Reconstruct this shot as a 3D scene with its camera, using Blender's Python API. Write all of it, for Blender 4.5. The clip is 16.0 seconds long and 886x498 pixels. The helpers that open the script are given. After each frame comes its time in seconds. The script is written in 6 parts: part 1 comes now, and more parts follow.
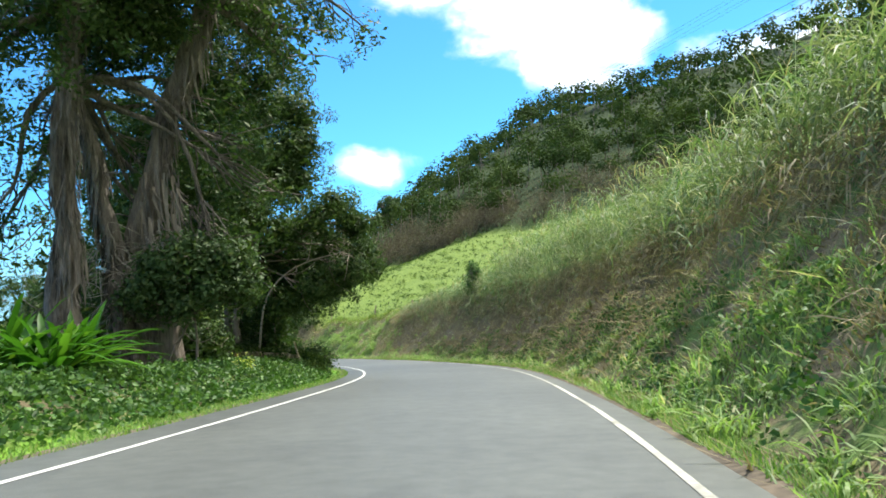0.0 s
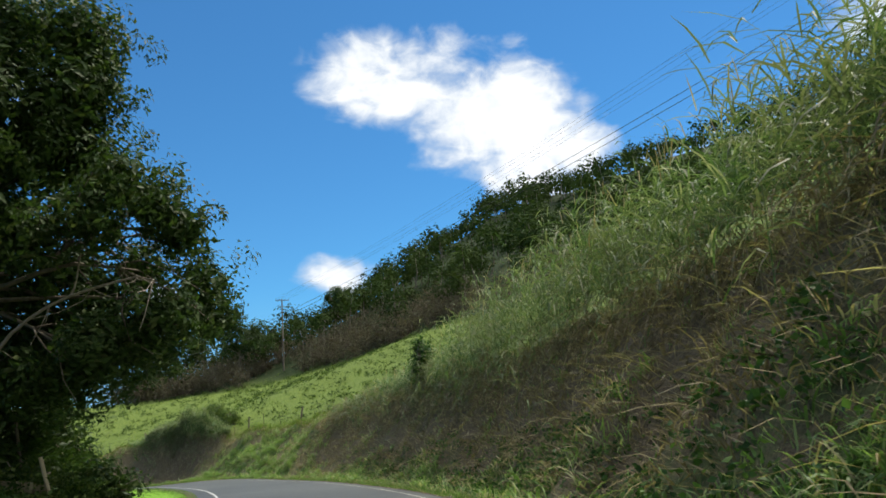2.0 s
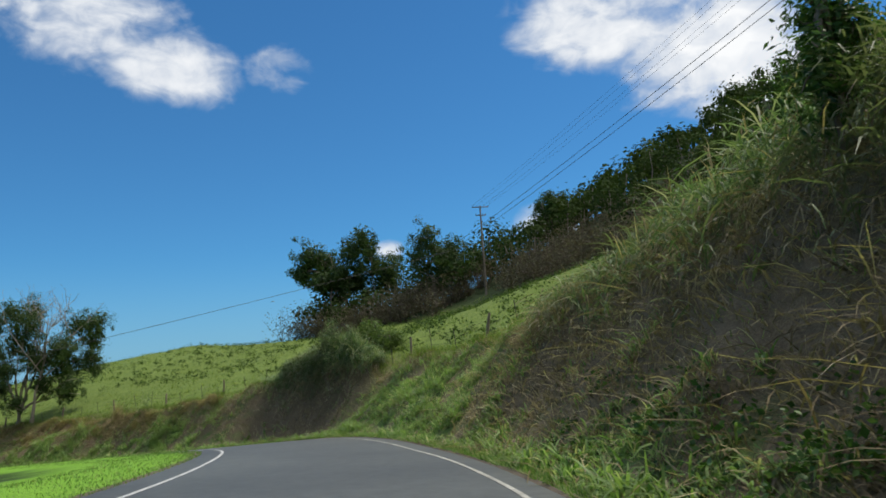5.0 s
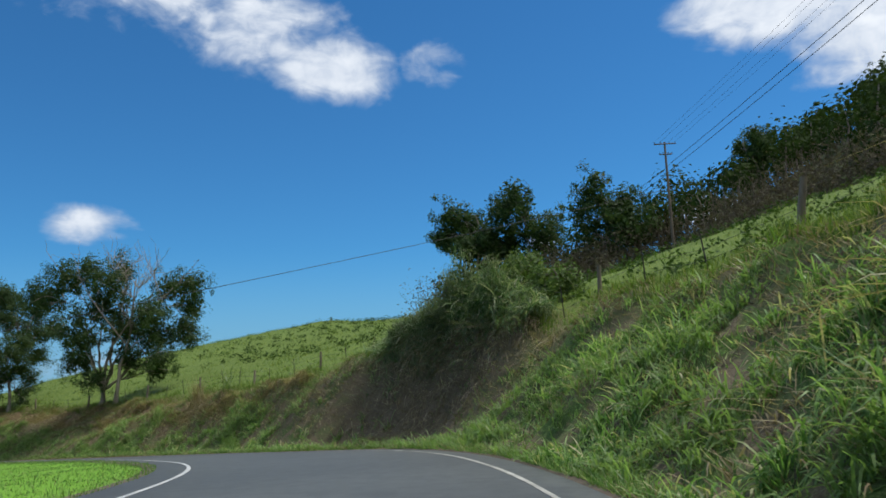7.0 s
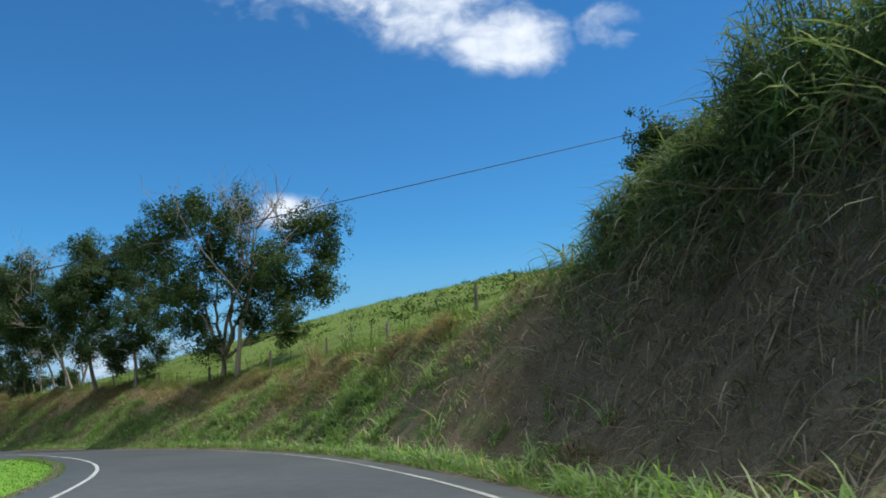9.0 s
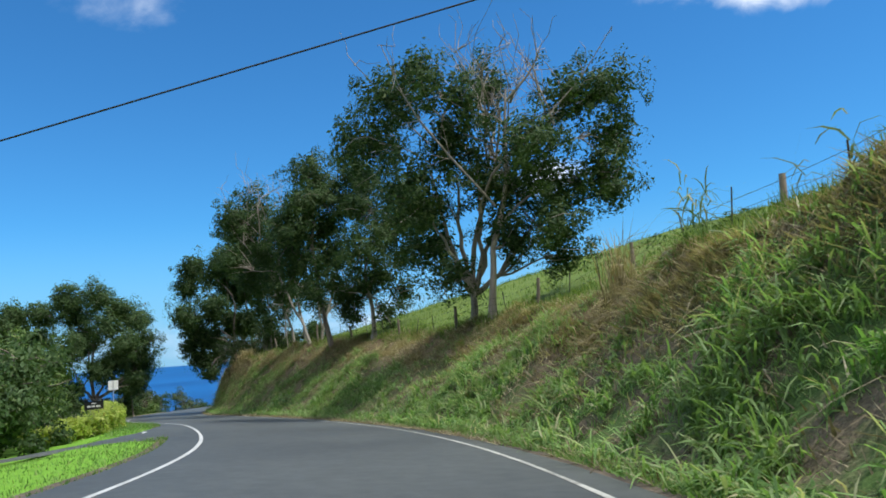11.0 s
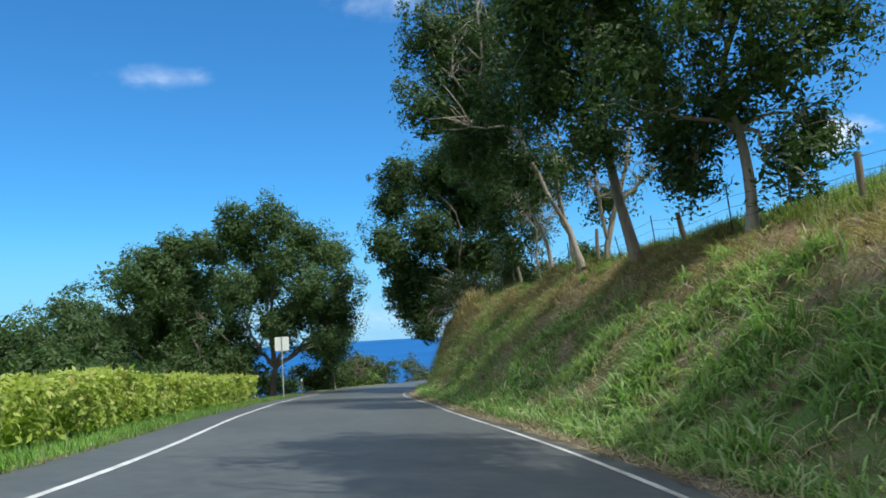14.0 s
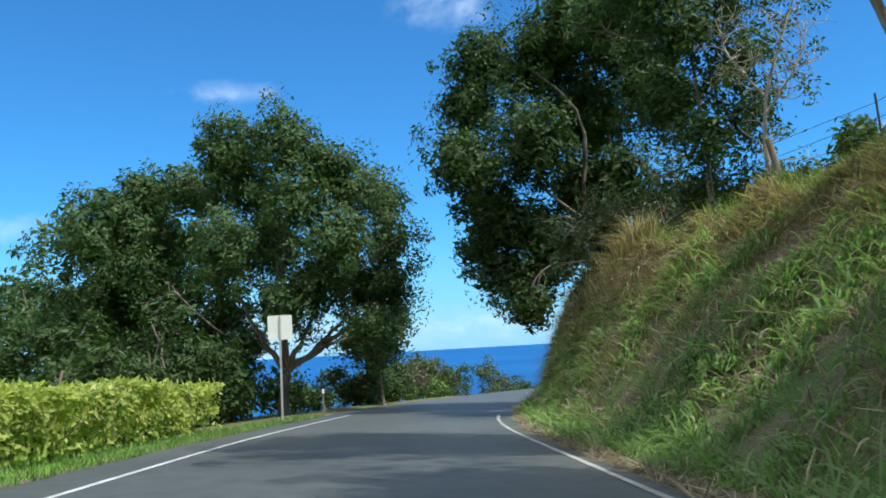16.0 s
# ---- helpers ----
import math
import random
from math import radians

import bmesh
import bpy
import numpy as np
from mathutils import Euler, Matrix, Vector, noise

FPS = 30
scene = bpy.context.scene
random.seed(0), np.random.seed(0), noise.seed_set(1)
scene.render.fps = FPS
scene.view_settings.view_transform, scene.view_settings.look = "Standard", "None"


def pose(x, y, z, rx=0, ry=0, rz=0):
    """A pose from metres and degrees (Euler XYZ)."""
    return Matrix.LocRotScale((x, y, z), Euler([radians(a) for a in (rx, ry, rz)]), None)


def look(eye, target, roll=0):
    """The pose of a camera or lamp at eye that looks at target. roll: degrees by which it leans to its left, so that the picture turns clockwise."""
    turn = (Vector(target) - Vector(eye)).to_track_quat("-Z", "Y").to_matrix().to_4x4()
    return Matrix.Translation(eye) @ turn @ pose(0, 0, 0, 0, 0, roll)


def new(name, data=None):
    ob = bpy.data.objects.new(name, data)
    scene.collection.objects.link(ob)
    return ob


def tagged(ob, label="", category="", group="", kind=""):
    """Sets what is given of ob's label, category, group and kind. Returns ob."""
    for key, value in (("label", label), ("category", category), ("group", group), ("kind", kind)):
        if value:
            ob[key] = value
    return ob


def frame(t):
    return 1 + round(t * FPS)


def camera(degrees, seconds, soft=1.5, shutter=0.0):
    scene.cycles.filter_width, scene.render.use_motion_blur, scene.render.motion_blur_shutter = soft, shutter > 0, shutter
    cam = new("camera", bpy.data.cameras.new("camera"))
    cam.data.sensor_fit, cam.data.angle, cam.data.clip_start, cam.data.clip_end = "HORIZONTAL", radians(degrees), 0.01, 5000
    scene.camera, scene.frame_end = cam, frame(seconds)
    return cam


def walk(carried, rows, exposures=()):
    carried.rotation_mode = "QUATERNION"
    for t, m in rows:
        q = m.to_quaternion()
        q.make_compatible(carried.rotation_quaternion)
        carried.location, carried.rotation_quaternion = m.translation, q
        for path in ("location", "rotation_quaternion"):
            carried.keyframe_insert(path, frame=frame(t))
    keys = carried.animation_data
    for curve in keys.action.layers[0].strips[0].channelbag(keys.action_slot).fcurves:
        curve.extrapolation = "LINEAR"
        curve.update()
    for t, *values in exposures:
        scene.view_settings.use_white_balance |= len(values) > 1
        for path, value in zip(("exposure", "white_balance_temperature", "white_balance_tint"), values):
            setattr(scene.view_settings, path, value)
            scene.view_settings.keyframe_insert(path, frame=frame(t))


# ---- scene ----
cam = camera(58.4, 16.0, soft=1.7, shutter=0.05)
METRES, EYE, TILT, LEAN, TURN = 178.0, 1.26, 4.4, 3.3, 0.0
ROWS = [
    (0.0, 0.0, 0.0, 0.0, -0.0, 0.0, 0.0),
    (0.5, 0.0024, 0.0249, -0.0031, -2.41, 1.64, -0.38),
    (1.0, 0.0052, 0.0514, -0.0062, -3.31, 3.43, -0.66),
    (1.5, 0.0077, 0.0794, -0.0094, -3.3, 5.82, -0.33),
    (2.0, 0.0098, 0.1092, -0.0129, -2.56, 7.77, 0.53),
    (2.5, 0.0109, 0.1403, -0.0165, -0.95, 7.81, 0.79),
    (3.0, 0.011, 0.1717, -0.0203, 1.3, 6.96, 0.34),
    (3.5, 0.0097, 0.2047, -0.0242, 3.66, 6.33, 0.25),
    (4.0, 0.0067, 0.2376, -0.0284, 6.51, 5.43, 0.56),
    (4.5, 0.0017, 0.2718, -0.0329, 9.78, 4.69, 1.19),
    (7.0, -0.0467, 0.4303, -0.0535, 24.24, 4.05, 1.13),
    (7.5, -0.059, 0.4589, -0.0574, 26.25, 3.65, 1.61),
    (8.0, -0.0729, 0.4854, -0.0612, 29.2, 3.3, 2.11),
    (8.5, -0.0888, 0.5115, -0.0652, 33.24, 2.93, 2.87),
    (11.0, -0.1956, 0.6101, -0.0869, 56.96, 1.55, 6.07),
    (11.5, -0.2227, 0.6242, -0.0915, 61.72, 1.71, 6.25),
    (12.0, -0.2512, 0.6371, -0.0959, 65.41, 2.09, 5.77),
    (12.5, -0.2793, 0.6491, -0.1, 67.71, 2.19, 5.46),
    (13.0, -0.3083, 0.6603, -0.1038, 69.77, 2.43, 5.72),
    (13.5, -0.3379, 0.67, -0.1077, 72.33, 2.12, 6.43),
    (14.0, -0.3689, 0.6778, -0.1116, 75.28, 1.7, 6.79),
    (14.5, -0.3997, 0.6835, -0.1154, 78.18, 1.42, 7.4),
    (15.0, -0.4317, 0.6883, -0.1191, 79.78, 1.68, 7.61),
    (15.5, -0.4639, 0.6928, -0.1227, 80.39, 2.07, 7.14),
    (16.0, -0.4965, 0.6973, -0.1268, 79.97, 2.94, 6.98),
]
walk(cam, [(t, pose(0, 0, EYE, TILT, LEAN, TURN) @ pose(METRES * x, METRES * y, METRES * z, 90 + pitch, roll, yaw)) for t, x, y, z, yaw, pitch, roll in ROWS],
     exposures=[(0.0, 1.12, 6700, 5), (0.6, 0.98, 6750, 5), (1.4, 0.42, 6900, 8), (2.2, 0.02, 6900, 8), (4.5, -0.25, 6750, 9), (7.0, -0.32, 6250, 9), (8.5, -0.22, 6200, 9), (11.0, 0.13, 6100, 9), (13.0, 0.2, 6100, 8), (16.0, 0.42, 6000, 7)])

# ---------- sky, clouds and sun ----------
SUN_AZ, SUN_EL = 52.0, 60.0      # degrees clockwise from +y; height
sun_way = Vector((math.sin(radians(SUN_AZ)) * math.cos(radians(SUN_EL)), math.cos(radians(SUN_AZ)) * math.cos(radians(SUN_EL)), math.sin(radians(SUN_EL))))
sun = new("sun", bpy.data.lights.new("sun", "SUN"))
sun.data.energy, sun.data.angle, sun.data.color = 3.8, radians(0.53), (1.0, 0.95, 0.86)
sun.matrix_basis = look(sun_way * 300, (0, 0, 0))
tagged(sun, kind="structure")

# clouds: degrees to the left of +y, height, half width, half height, fullness
CLOUDS = [(-1, 24.5, 8, 3.4, 1.0), (-8, 21.5, 6.5, 4.4, 1.15), (-11.5, 18.3, 4.8, 3.4, 1.3), (4.5, 10.6, 3.4, 1.8, 0.8), (-25, 15.0, 8, 3.4, 1.0), (-40, 25, 10, 6, 0.9),
          (46, 27.5, 12, 4.2, 0.85), (37, 25.0, 7, 3.2, 0.9), (31.5, 22.6, 5.0, 3.0, 0.95), (24, 22.8, 3.4, 2.0, 0.62), (48, 11.1, 3.4, 1.5, 0.8), (16.7, 9.6, 1.6, 0.9, 0.45),
          (78.5, 24.5, 5.5, 2.8, 0.32), (94.5, 18.4, 6, 1.8, 0.04), (84, 1.2, 60, 2.8, 0.28), (110, 9, 8, 1.5, 0.3), (-75, 18, 14, 7, 0.8), (150, 22, 18, 6, 0.7), (-140, 24, 20, 8, 0.8)]


def make_world():
    w = bpy.data.worlds.new("world")
    w.use_nodes = True
    scene.world = w
    n, ln = w.node_tree.nodes, w.node_tree.links
    n.clear()

    def math_node(op, a, b=None, c=None, clamp=False):
        q = n.new("ShaderNodeMath")
        q.operation, q.use_clamp = op, clamp
        for k, v in enumerate((a, b, c)):
            if v is None:
                continue
            if isinstance(v, (int, float)):
                q.inputs[k].default_value = v
            else:
                ln.new(v, q.inputs[k])
        return q.outputs[0]
    coord = n.new("ShaderNodeTexCoord").outputs["Generated"]
    sep = n.new("ShaderNodeSeparateXYZ")
    ln.new(coord, sep.inputs[0])
    x, y, z = sep.outputs
    az = math_node("DEGREES", math_node("ARCTAN2", math_node("MULTIPLY", x, -1.0), y))
    el = math_node("DEGREES", math_node("ARCSINE", z))
    flat = n.new("ShaderNodeCombineXYZ")
    ln.new(az, flat.inputs[0])
    ln.new(math_node("MULTIPLY", el, 1.6), flat.inputs[1])

    def cloud_noise(scale, detail, seed):
        t = n.new("ShaderNodeTexNoise")
        t.inputs["Scale"].default_value, t.inputs["Detail"].default_value, t.inputs["Roughness"].default_value = scale, detail, 0.54
        t.inputs["Distortion"].default_value = 0.5
        m = n.new("ShaderNodeVectorMath")
        m.operation = "ADD"
        ln.new(flat.outputs[0], m.inputs[0])
        m.inputs[1].default_value = (seed, seed * 2, seed * 3)
        ln.new(m.outputs[0], t.inputs["Vector"])
        return t.outputs["Fac"]
    big, fine = cloud_noise(0.12, 7, 3.0), cloud_noise(0.42, 4, 11.0)
    total = None
    for a, b, wa, wb, full in CLOUDS:
        u = math_node("DIVIDE", math_node("SUBTRACT", az, float(a)), float(wa))
        v = math_node("DIVIDE", math_node("SUBTRACT", el, float(b)), float(wb))
        e = math_node("SUBTRACT", 1.0, math_node("ADD", math_node("MULTIPLY", u, u), math_node("MULTIPLY", v, v)))
        e = math_node("ADD", math_node("MAXIMUM", e, -2.0), float((full - 1) * 0.9))
        total = e if total is None else math_node("MAXIMUM", total, e)
    # unseen cloud cover overhead and behind, added to fill the shade with light
    above = n.new("ShaderNodeMapRange")
    above.interpolation_type = "SMOOTHSTEP"
    ln.new(el, above.inputs[0])
    above.inputs[1].default_value, above.inputs[2].default_value, above.inputs[3].default_value, above.inputs[4].default_value = 36, 46, -2.0, 1.7
    behind = n.new("ShaderNodeMapRange")
    behind.interpolation_type = "SMOOTHSTEP"
    ln.new(math_node("ABSOLUTE", math_node("SUBTRACT", az, 40.0)), behind.inputs[0])
    behind.inputs[1].default_value, behind.inputs[2].default_value, behind.inputs[3].default_value, behind.inputs[4].default_value = 86, 110, -2.0, 0.9
    total = math_node("MAXIMUM", total, math_node("MAXIMUM", above.outputs[0], behind.outputs[0]))
    ragged = math_node("ADD", math_node("MULTIPLY", math_node("SUBTRACT", big, 0.5), 2.9), math_node("MULTIPLY", math_node("SUBTRACT", fine, 0.5), 1.15))
    body = math_node("ADD", total, ragged)
    cover = n.new("ShaderNodeMapRange")
    cover.interpolation_type = "SMOOTHSTEP"
    ln.new(body, cover.inputs[0])
    cover.inputs[1].default_value, cover.inputs[2].default_value = -0.2, 0.88
    sky = n.new("ShaderNodeTexSky")
    sky.sky_type, sky.sun_disc = "NISHITA", False
    sky.sun_elevation, sky.sun_rotation = radians(SUN_EL), radians(SUN_AZ)
    sky.altitude, sky.air_density, sky.dust_density, sky.ozone_density = 200, 1.0, 0.0, 3.0
    mix = n.new("ShaderNodeMix")
    mix.data_type = "RGBA"
    thin = n.new("ShaderNodeMapRange")       # the clouds thin out towards the sea
    ln.new(az, thin.inputs[0])
    thin.inputs[1].default_value, thin.inputs[2].default_value, thin.inputs[3].default_value, thin.inputs[4].default_value = 54, 68, 0.96, 0.34
    ln.new(math_node("MULTIPLY", cover.outputs[0], thin.outputs[0]), mix.inputs[0])
    deep = n.new("ShaderNodeMix")
    deep.data_type, deep.blend_type = "RGBA", "MULTIPLY"
    deep.inputs[0].default_value = 1.0
    ln.new(sky.outputs[0], deep.inputs[6])
    deep.inputs[7].default_value = (0.41, 0.97, 1.33, 1)      # clear tropical air
    low = n.new("ShaderNodeMapRange")        # pale sea haze along the horizon
    low.interpolation_type = "SMOOTHSTEP"
    ln.new(el, low.inputs[0])
    low.inputs[1].default_value, low.inputs[2].default_value, low.inputs[3].default_value, low.inputs[4].default_value = -1.0, 10.0, 0.8, 0.0
    haze = n.new("ShaderNodeMix")
    haze.data_type = "RGBA"
    ln.new(low.outputs[0], haze.inputs[0])
    ln.new(deep.outputs[2], haze.inputs[6])
    haze.inputs[7].default_value = (2.7, 4.9, 7.4, 1)
    ln.new(haze.outputs[2], mix.inputs[6])
    tone = n.new("ShaderNodeMix")
    tone.data_type = "RGBA"
    tone.inputs[6].default_value, tone.inputs[7].default_value = (6.6, 7.5, 9.0, 1), (12.0, 12.2, 12.5, 1)
    thick = n.new("ShaderNodeMapRange")
    ln.new(math_node("ADD", body, math_node("MULTIPLY", fine, 0.35)), thick.inputs[0])
    thick.inputs[1].default_value, thick.inputs[2].default_value = 0.5, 1.5
    ln.new(thick.outputs[0], tone.inputs[0])
    ln.new(tone.outputs[2], mix.inputs[7])
    back = n.new("ShaderNodeBackground")
    back.inputs[1].default_value = 0.1
    ln.new(mix.outputs[2], back.inputs[0])
    out = n.new("ShaderNodeOutputWorld")
    ln.new(back.outputs[0], out.inputs[0])


make_world()

# ---------- materials ----------


def nodes_of(name):
    m = bpy.data.materials.new(name)
    m.use_nodes = True
    n, ln = m.node_tree.nodes, m.node_tree.links
    return m, n, ln, n["Principled BSDF"], n["Material Output"]


def ramp(n, ln, source, stops):
    r = n.new("ShaderNodeValToRGB")
    e = r.color_ramp.elements
    while len(e) < len(stops):
        e.new(0.5)
    for q, (p, c) in zip(e, stops):
        q.position, q.color = p, (*c, 1)
    ln.new(source, r.inputs[0])
    return r.outputs[0]


def noise_of(n, ln, scale, detail=4, rough=0.55, vector=None):
    t = n.new("ShaderNodeTexNoise")
    t.inputs["Scale"].default_value, t.inputs["Detail"].default_value, t.inputs["Roughness"].default_value = scale, detail, rough
    if vector is None:
        vector = n.new("ShaderNodeTexCoord").outputs["Object"]
    ln.new(vector, t.inputs["Vector"])
    return t.outputs["Fac"]


def mixed(n, ln, fac, a, b, blend="MIX"):
    m = n.new("ShaderNodeMix")
    m.data_type, m.blend_type = "RGBA", blend
    for v, k in ((fac, 0), (a, 6), (b, 7)):
        if isinstance(v, (int, float)):
            m.inputs[k].default_value = v
        elif isinstance(v, tuple):
            m.inputs[k].default_value = (*v, 1)
        else:
            ln.new(v, m.inputs[k])
    return m.outputs[2]


def bumped(n, ln, bsdf, height, strength, distance):
    b = n.new("ShaderNodeBump")
    b.inputs["Strength"].default_value, b.inputs["Distance"].default_value = strength, distance
    ln.new(height, b.inputs["Height"])
    ln.new(b.outputs[0], bsdf.inputs["Normal"])


def foliage(name, stops, through_leaf=0.35, rough=0.5, patch=None, patch_size=0.25, shine=0.22):
    """Leaves or blades: colour varies from one to the next and in patches; part of the light comes through."""
    m, n, ln, bsdf, out = nodes_of(name)
    each = n.new("ShaderNodeNewGeometry").outputs["Random Per Island"]
    col = ramp(n, ln, each, stops)
    if patch:
        col = mixed(n, ln, ramp(n, ln, noise_of(n, ln, patch_size, 3), [(0.42, (0, 0, 0)), (0.62, (1, 1, 1))]), col, patch)
    ln.new(col, bsdf.inputs["Base Color"])
    bsdf.inputs["Roughness"].default_value = rough + 0.1
    bsdf.inputs["Specular IOR Level"].default_value = shine
    t = n.new("ShaderNodeBsdfTranslucent")
    ln.new(mixed(n, ln, 1.0, col, (1.15, 1.3, 0.62), "MULTIPLY"), t.inputs[0])
    s = n.new("ShaderNodeMixShader")
    s.inputs[0].default_value = through_leaf
    ln.new(bsdf.outputs[0], s.inputs[1])
    ln.new(t.outputs[0], s.inputs[2])
    ln.new(s.outputs[0], out.inputs[0])
    return m


def plain(name, dark, light, scale=6.0, rough=0.7, metal=0.0, bump=0.3, distance=0.01, stretch=None):
    """A surface whose colour wavers between two tones at two sizes, with a fine relief."""
    m, n, ln, bsdf, out = nodes_of(name)
    vec = n.new("ShaderNodeTexCoord").outputs["Object"]
    if stretch:
        mp = n.new("ShaderNodeMapping")
        mp.inputs["Scale"].default_value = stretch
        ln.new(vec, mp.inputs[0])
        vec = mp.outputs[0]
    a, b = noise_of(n, ln, scale, 6, 0.65, vec), noise_of(n, ln, scale * 0.15, 3, 0.5, vec)
    f = n.new("ShaderNodeMath")
    f.operation = "MULTIPLY_ADD"
    ln.new(b, f.inputs[0])
    f.inputs[1].default_value = 0.5
    h = n.new("ShaderNodeMath")
    h.operation = "MULTIPLY"
    ln.new(a, h.inputs[0])
    h.inputs[1].default_value = 0.5
    ln.new(h.outputs[0], f.inputs[2])
    ln.new(ramp(n, ln, f.outputs[0], [(0.33, dark), (0.67, light)]), bsdf.inputs["Base Color"])
    bsdf.inputs["Roughness"].default_value, bsdf.inputs["Metallic"].default_value = rough, metal
    bumped(n, ln, bsdf, a, bump, distance)
    return m


def asphalt_material():
    m, n, ln, bsdf, out = nodes_of("asphalt")
    grain, patchy, long = noise_of(n, ln, 90, 5, 0.7), noise_of(n, ln, 0.35, 5, 0.6), noise_of(n, ln, 3.0, 4, 0.6)
    col = ramp(n, ln, patchy, [(0.3, (0.052, 0.059, 0.054)), (0.7, (0.077, 0.086, 0.078))])
    col = mixed(n, ln, 0.35, col, ramp(n, ln, grain, [(0.3, (0.025, 0.026, 0.025)), (0.7, (0.155, 0.16, 0.15))]))
    col = mixed(n, ln, 0.32, col, ramp(n, ln, long, [(0.35, (0.04, 0.043, 0.041)), (0.65, (0.12, 0.126, 0.118))]))
    col = mixed(n, ln, 1.0, col, ramp(n, ln, noise_of(n, ln, 0.11, 3, 0.5), [(0.36, (0.78, 0.79, 0.8)), (0.64, (1.12, 1.12, 1.1))]), "MULTIPLY")
    ln.new(col, bsdf.inputs["Base Color"])
    bsdf.inputs["Roughness"].default_value = 0.62
    bumped(n, ln, bsdf, grain, 0.25, 0.006)
    return m


def ground_material():
    m, n, ln, bsdf, out = nodes_of("ground_cover")

    def attr(key):
        a = n.new("ShaderNodeAttribute")
        a.attribute_name = key
        return a.outputs["Fac"]
    fine, mid, wide = noise_of(n, ln, 9, 6, 0.7), noise_of(n, ln, 0.9, 5, 0.6), noise_of(n, ln, 0.09, 4)
    thatch = noise_of(n, ln, 26, 6, 0.75)
    soil = ramp(n, ln, thatch, [(0.32, (0.06, 0.045, 0.032)), (0.5, (0.16, 0.125, 0.078)), (0.7, (0.3, 0.245, 0.155))])
    green = ramp(n, ln, thatch, [(0.32, (0.032, 0.06, 0.016)), (0.52, (0.09, 0.145, 0.038)), (0.72, (0.17, 0.24, 0.07))])
    bank = mixed(n, ln, ramp(n, ln, mid, [(0.42, (0, 0, 0)), (0.58, (1, 1, 1))]), soil, green)
    bank = mixed(n, ln, attr("dry"), bank, soil)
    straw = ramp(n, ln, fine, [(0.3, (0.11, 0.075, 0.04)), (0.7, (0.27, 0.2, 0.11))])
    field = ramp(n, ln, mid, [(0.35, (0.1, 0.155, 0.03)), (0.55, (0.155, 0.215, 0.042)), (0.75, (0.215, 0.27, 0.058))])
    field = mixed(n, ln, 0.55, field, ramp(n, ln, noise_of(n, ln, 3.2, 5, 0.7), [(0.35, (0.05, 0.09, 0.018)), (0.65, (0.21, 0.255, 0.052))]))
    field = mixed(n, ln, 0.4, field, ramp(n, ln, fine, [(0.3, (0.05, 0.1, 0.02)), (0.7, (0.2, 0.28, 0.07))]))
    lawn = ramp(n, ln, fine, [(0.3, (0.11, 0.25, 0.02)), (0.7, (0.22, 0.42, 0.05))])
    # very dark green ground where the woods and old trees stand
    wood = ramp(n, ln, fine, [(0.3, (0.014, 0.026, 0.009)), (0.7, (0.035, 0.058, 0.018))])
    col = mixed(n, ln, attr("field"), bank, field)
    col = mixed(n, ln, attr("straw"), col, straw)
    col = mixed(n, ln, attr("lawn"), col, lawn)
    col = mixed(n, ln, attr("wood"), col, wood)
    ln.new(col, bsdf.inputs["Base Color"])
    bsdf.inputs["Roughness"].default_value = 0.9
    bsdf.inputs["Specular IOR Level"].default_value = 0.15
    bumped(n, ln, bsdf, fine, 0.7, 0.06)
    return m


def water_material():
    m, n, ln, bsdf, out = nodes_of("sea_water")
    ln.new(ramp(n, ln, noise_of(n, ln, 0.004, 4), [(0.35, (0.004, 0.07, 0.22)), (0.65, (0.008, 0.1, 0.29))]), bsdf.inputs["Base Color"])
    bsdf.inputs["Roughness"].default_value = 0.55
    bsdf.inputs["Specular IOR Level"].default_value = 0.2
    bumped(n, ln, bsdf, noise_of(n, ln, 0.08, 5), 0.3, 1.0)
    return m


ASPHALT, GROUND, WATER = asphalt_material(), ground_material(), water_material()
PAINT = plain("road_paint", (0.34, 0.34, 0.32), (0.66, 0.66, 0.63), 14, 0.6, bump=0.2)
PAINT_WORN = plain("worn_road_paint", (0.16, 0.155, 0.13), (0.55, 0.54, 0.48), 5, 0.7, bump=0.3)
EARTH = plain("verge_earth", (0.05, 0.038, 0.026), (0.17, 0.13, 0.09), 9, 0.95, bump=0.8, distance=0.03)
BARK = plain("grey_bark", (0.09, 0.07, 0.055), (0.30, 0.25, 0.2), 7, 0.9, bump=0.9, distance=0.03, stretch=(1, 1, 0.18))
BARK_PALE = plain("pale_bark", (0.2, 0.165, 0.13), (0.46, 0.4, 0.33), 7, 0.9, bump=0.7, distance=0.03, stretch=(1, 1, 0.18))
BARK_DARK = plain("shaggy_bark", (0.012, 0.009, 0.008), (0.36, 0.3, 0.25), 7, 0.95, bump=1.0, distance=0.16, stretch=(2.0, 2.0, 0.2))
WOOD = plain("weathered_wood", (0.10, 0.075, 0.05), (0.27, 0.22, 0.17), 12, 0.9, bump=0.6, stretch=(1, 1, 0.15))
PLANK = plain("pale_plank", (0.38, 0.31, 0.2), (0.64, 0.54, 0.38), 10, 0.85, bump=0.4, stretch=(0.2, 1, 1))
STEEL = plain("galvanised_steel", (0.38, 0.39, 0.39), (0.62, 0.63, 0.62), 20, 0.5, 0.5, bump=0.1)
SIGN_BACK = plain("sign_sheet_back", (0.74, 0.75, 0.68), (0.86, 0.87, 0.8), 8, 0.5, 0.1, bump=0.05)
DARK_STEEL = plain("dark_steel", (0.03, 0.028, 0.026), (0.09, 0.075, 0.065), 18, 0.7, 0.4, bump=0.3)
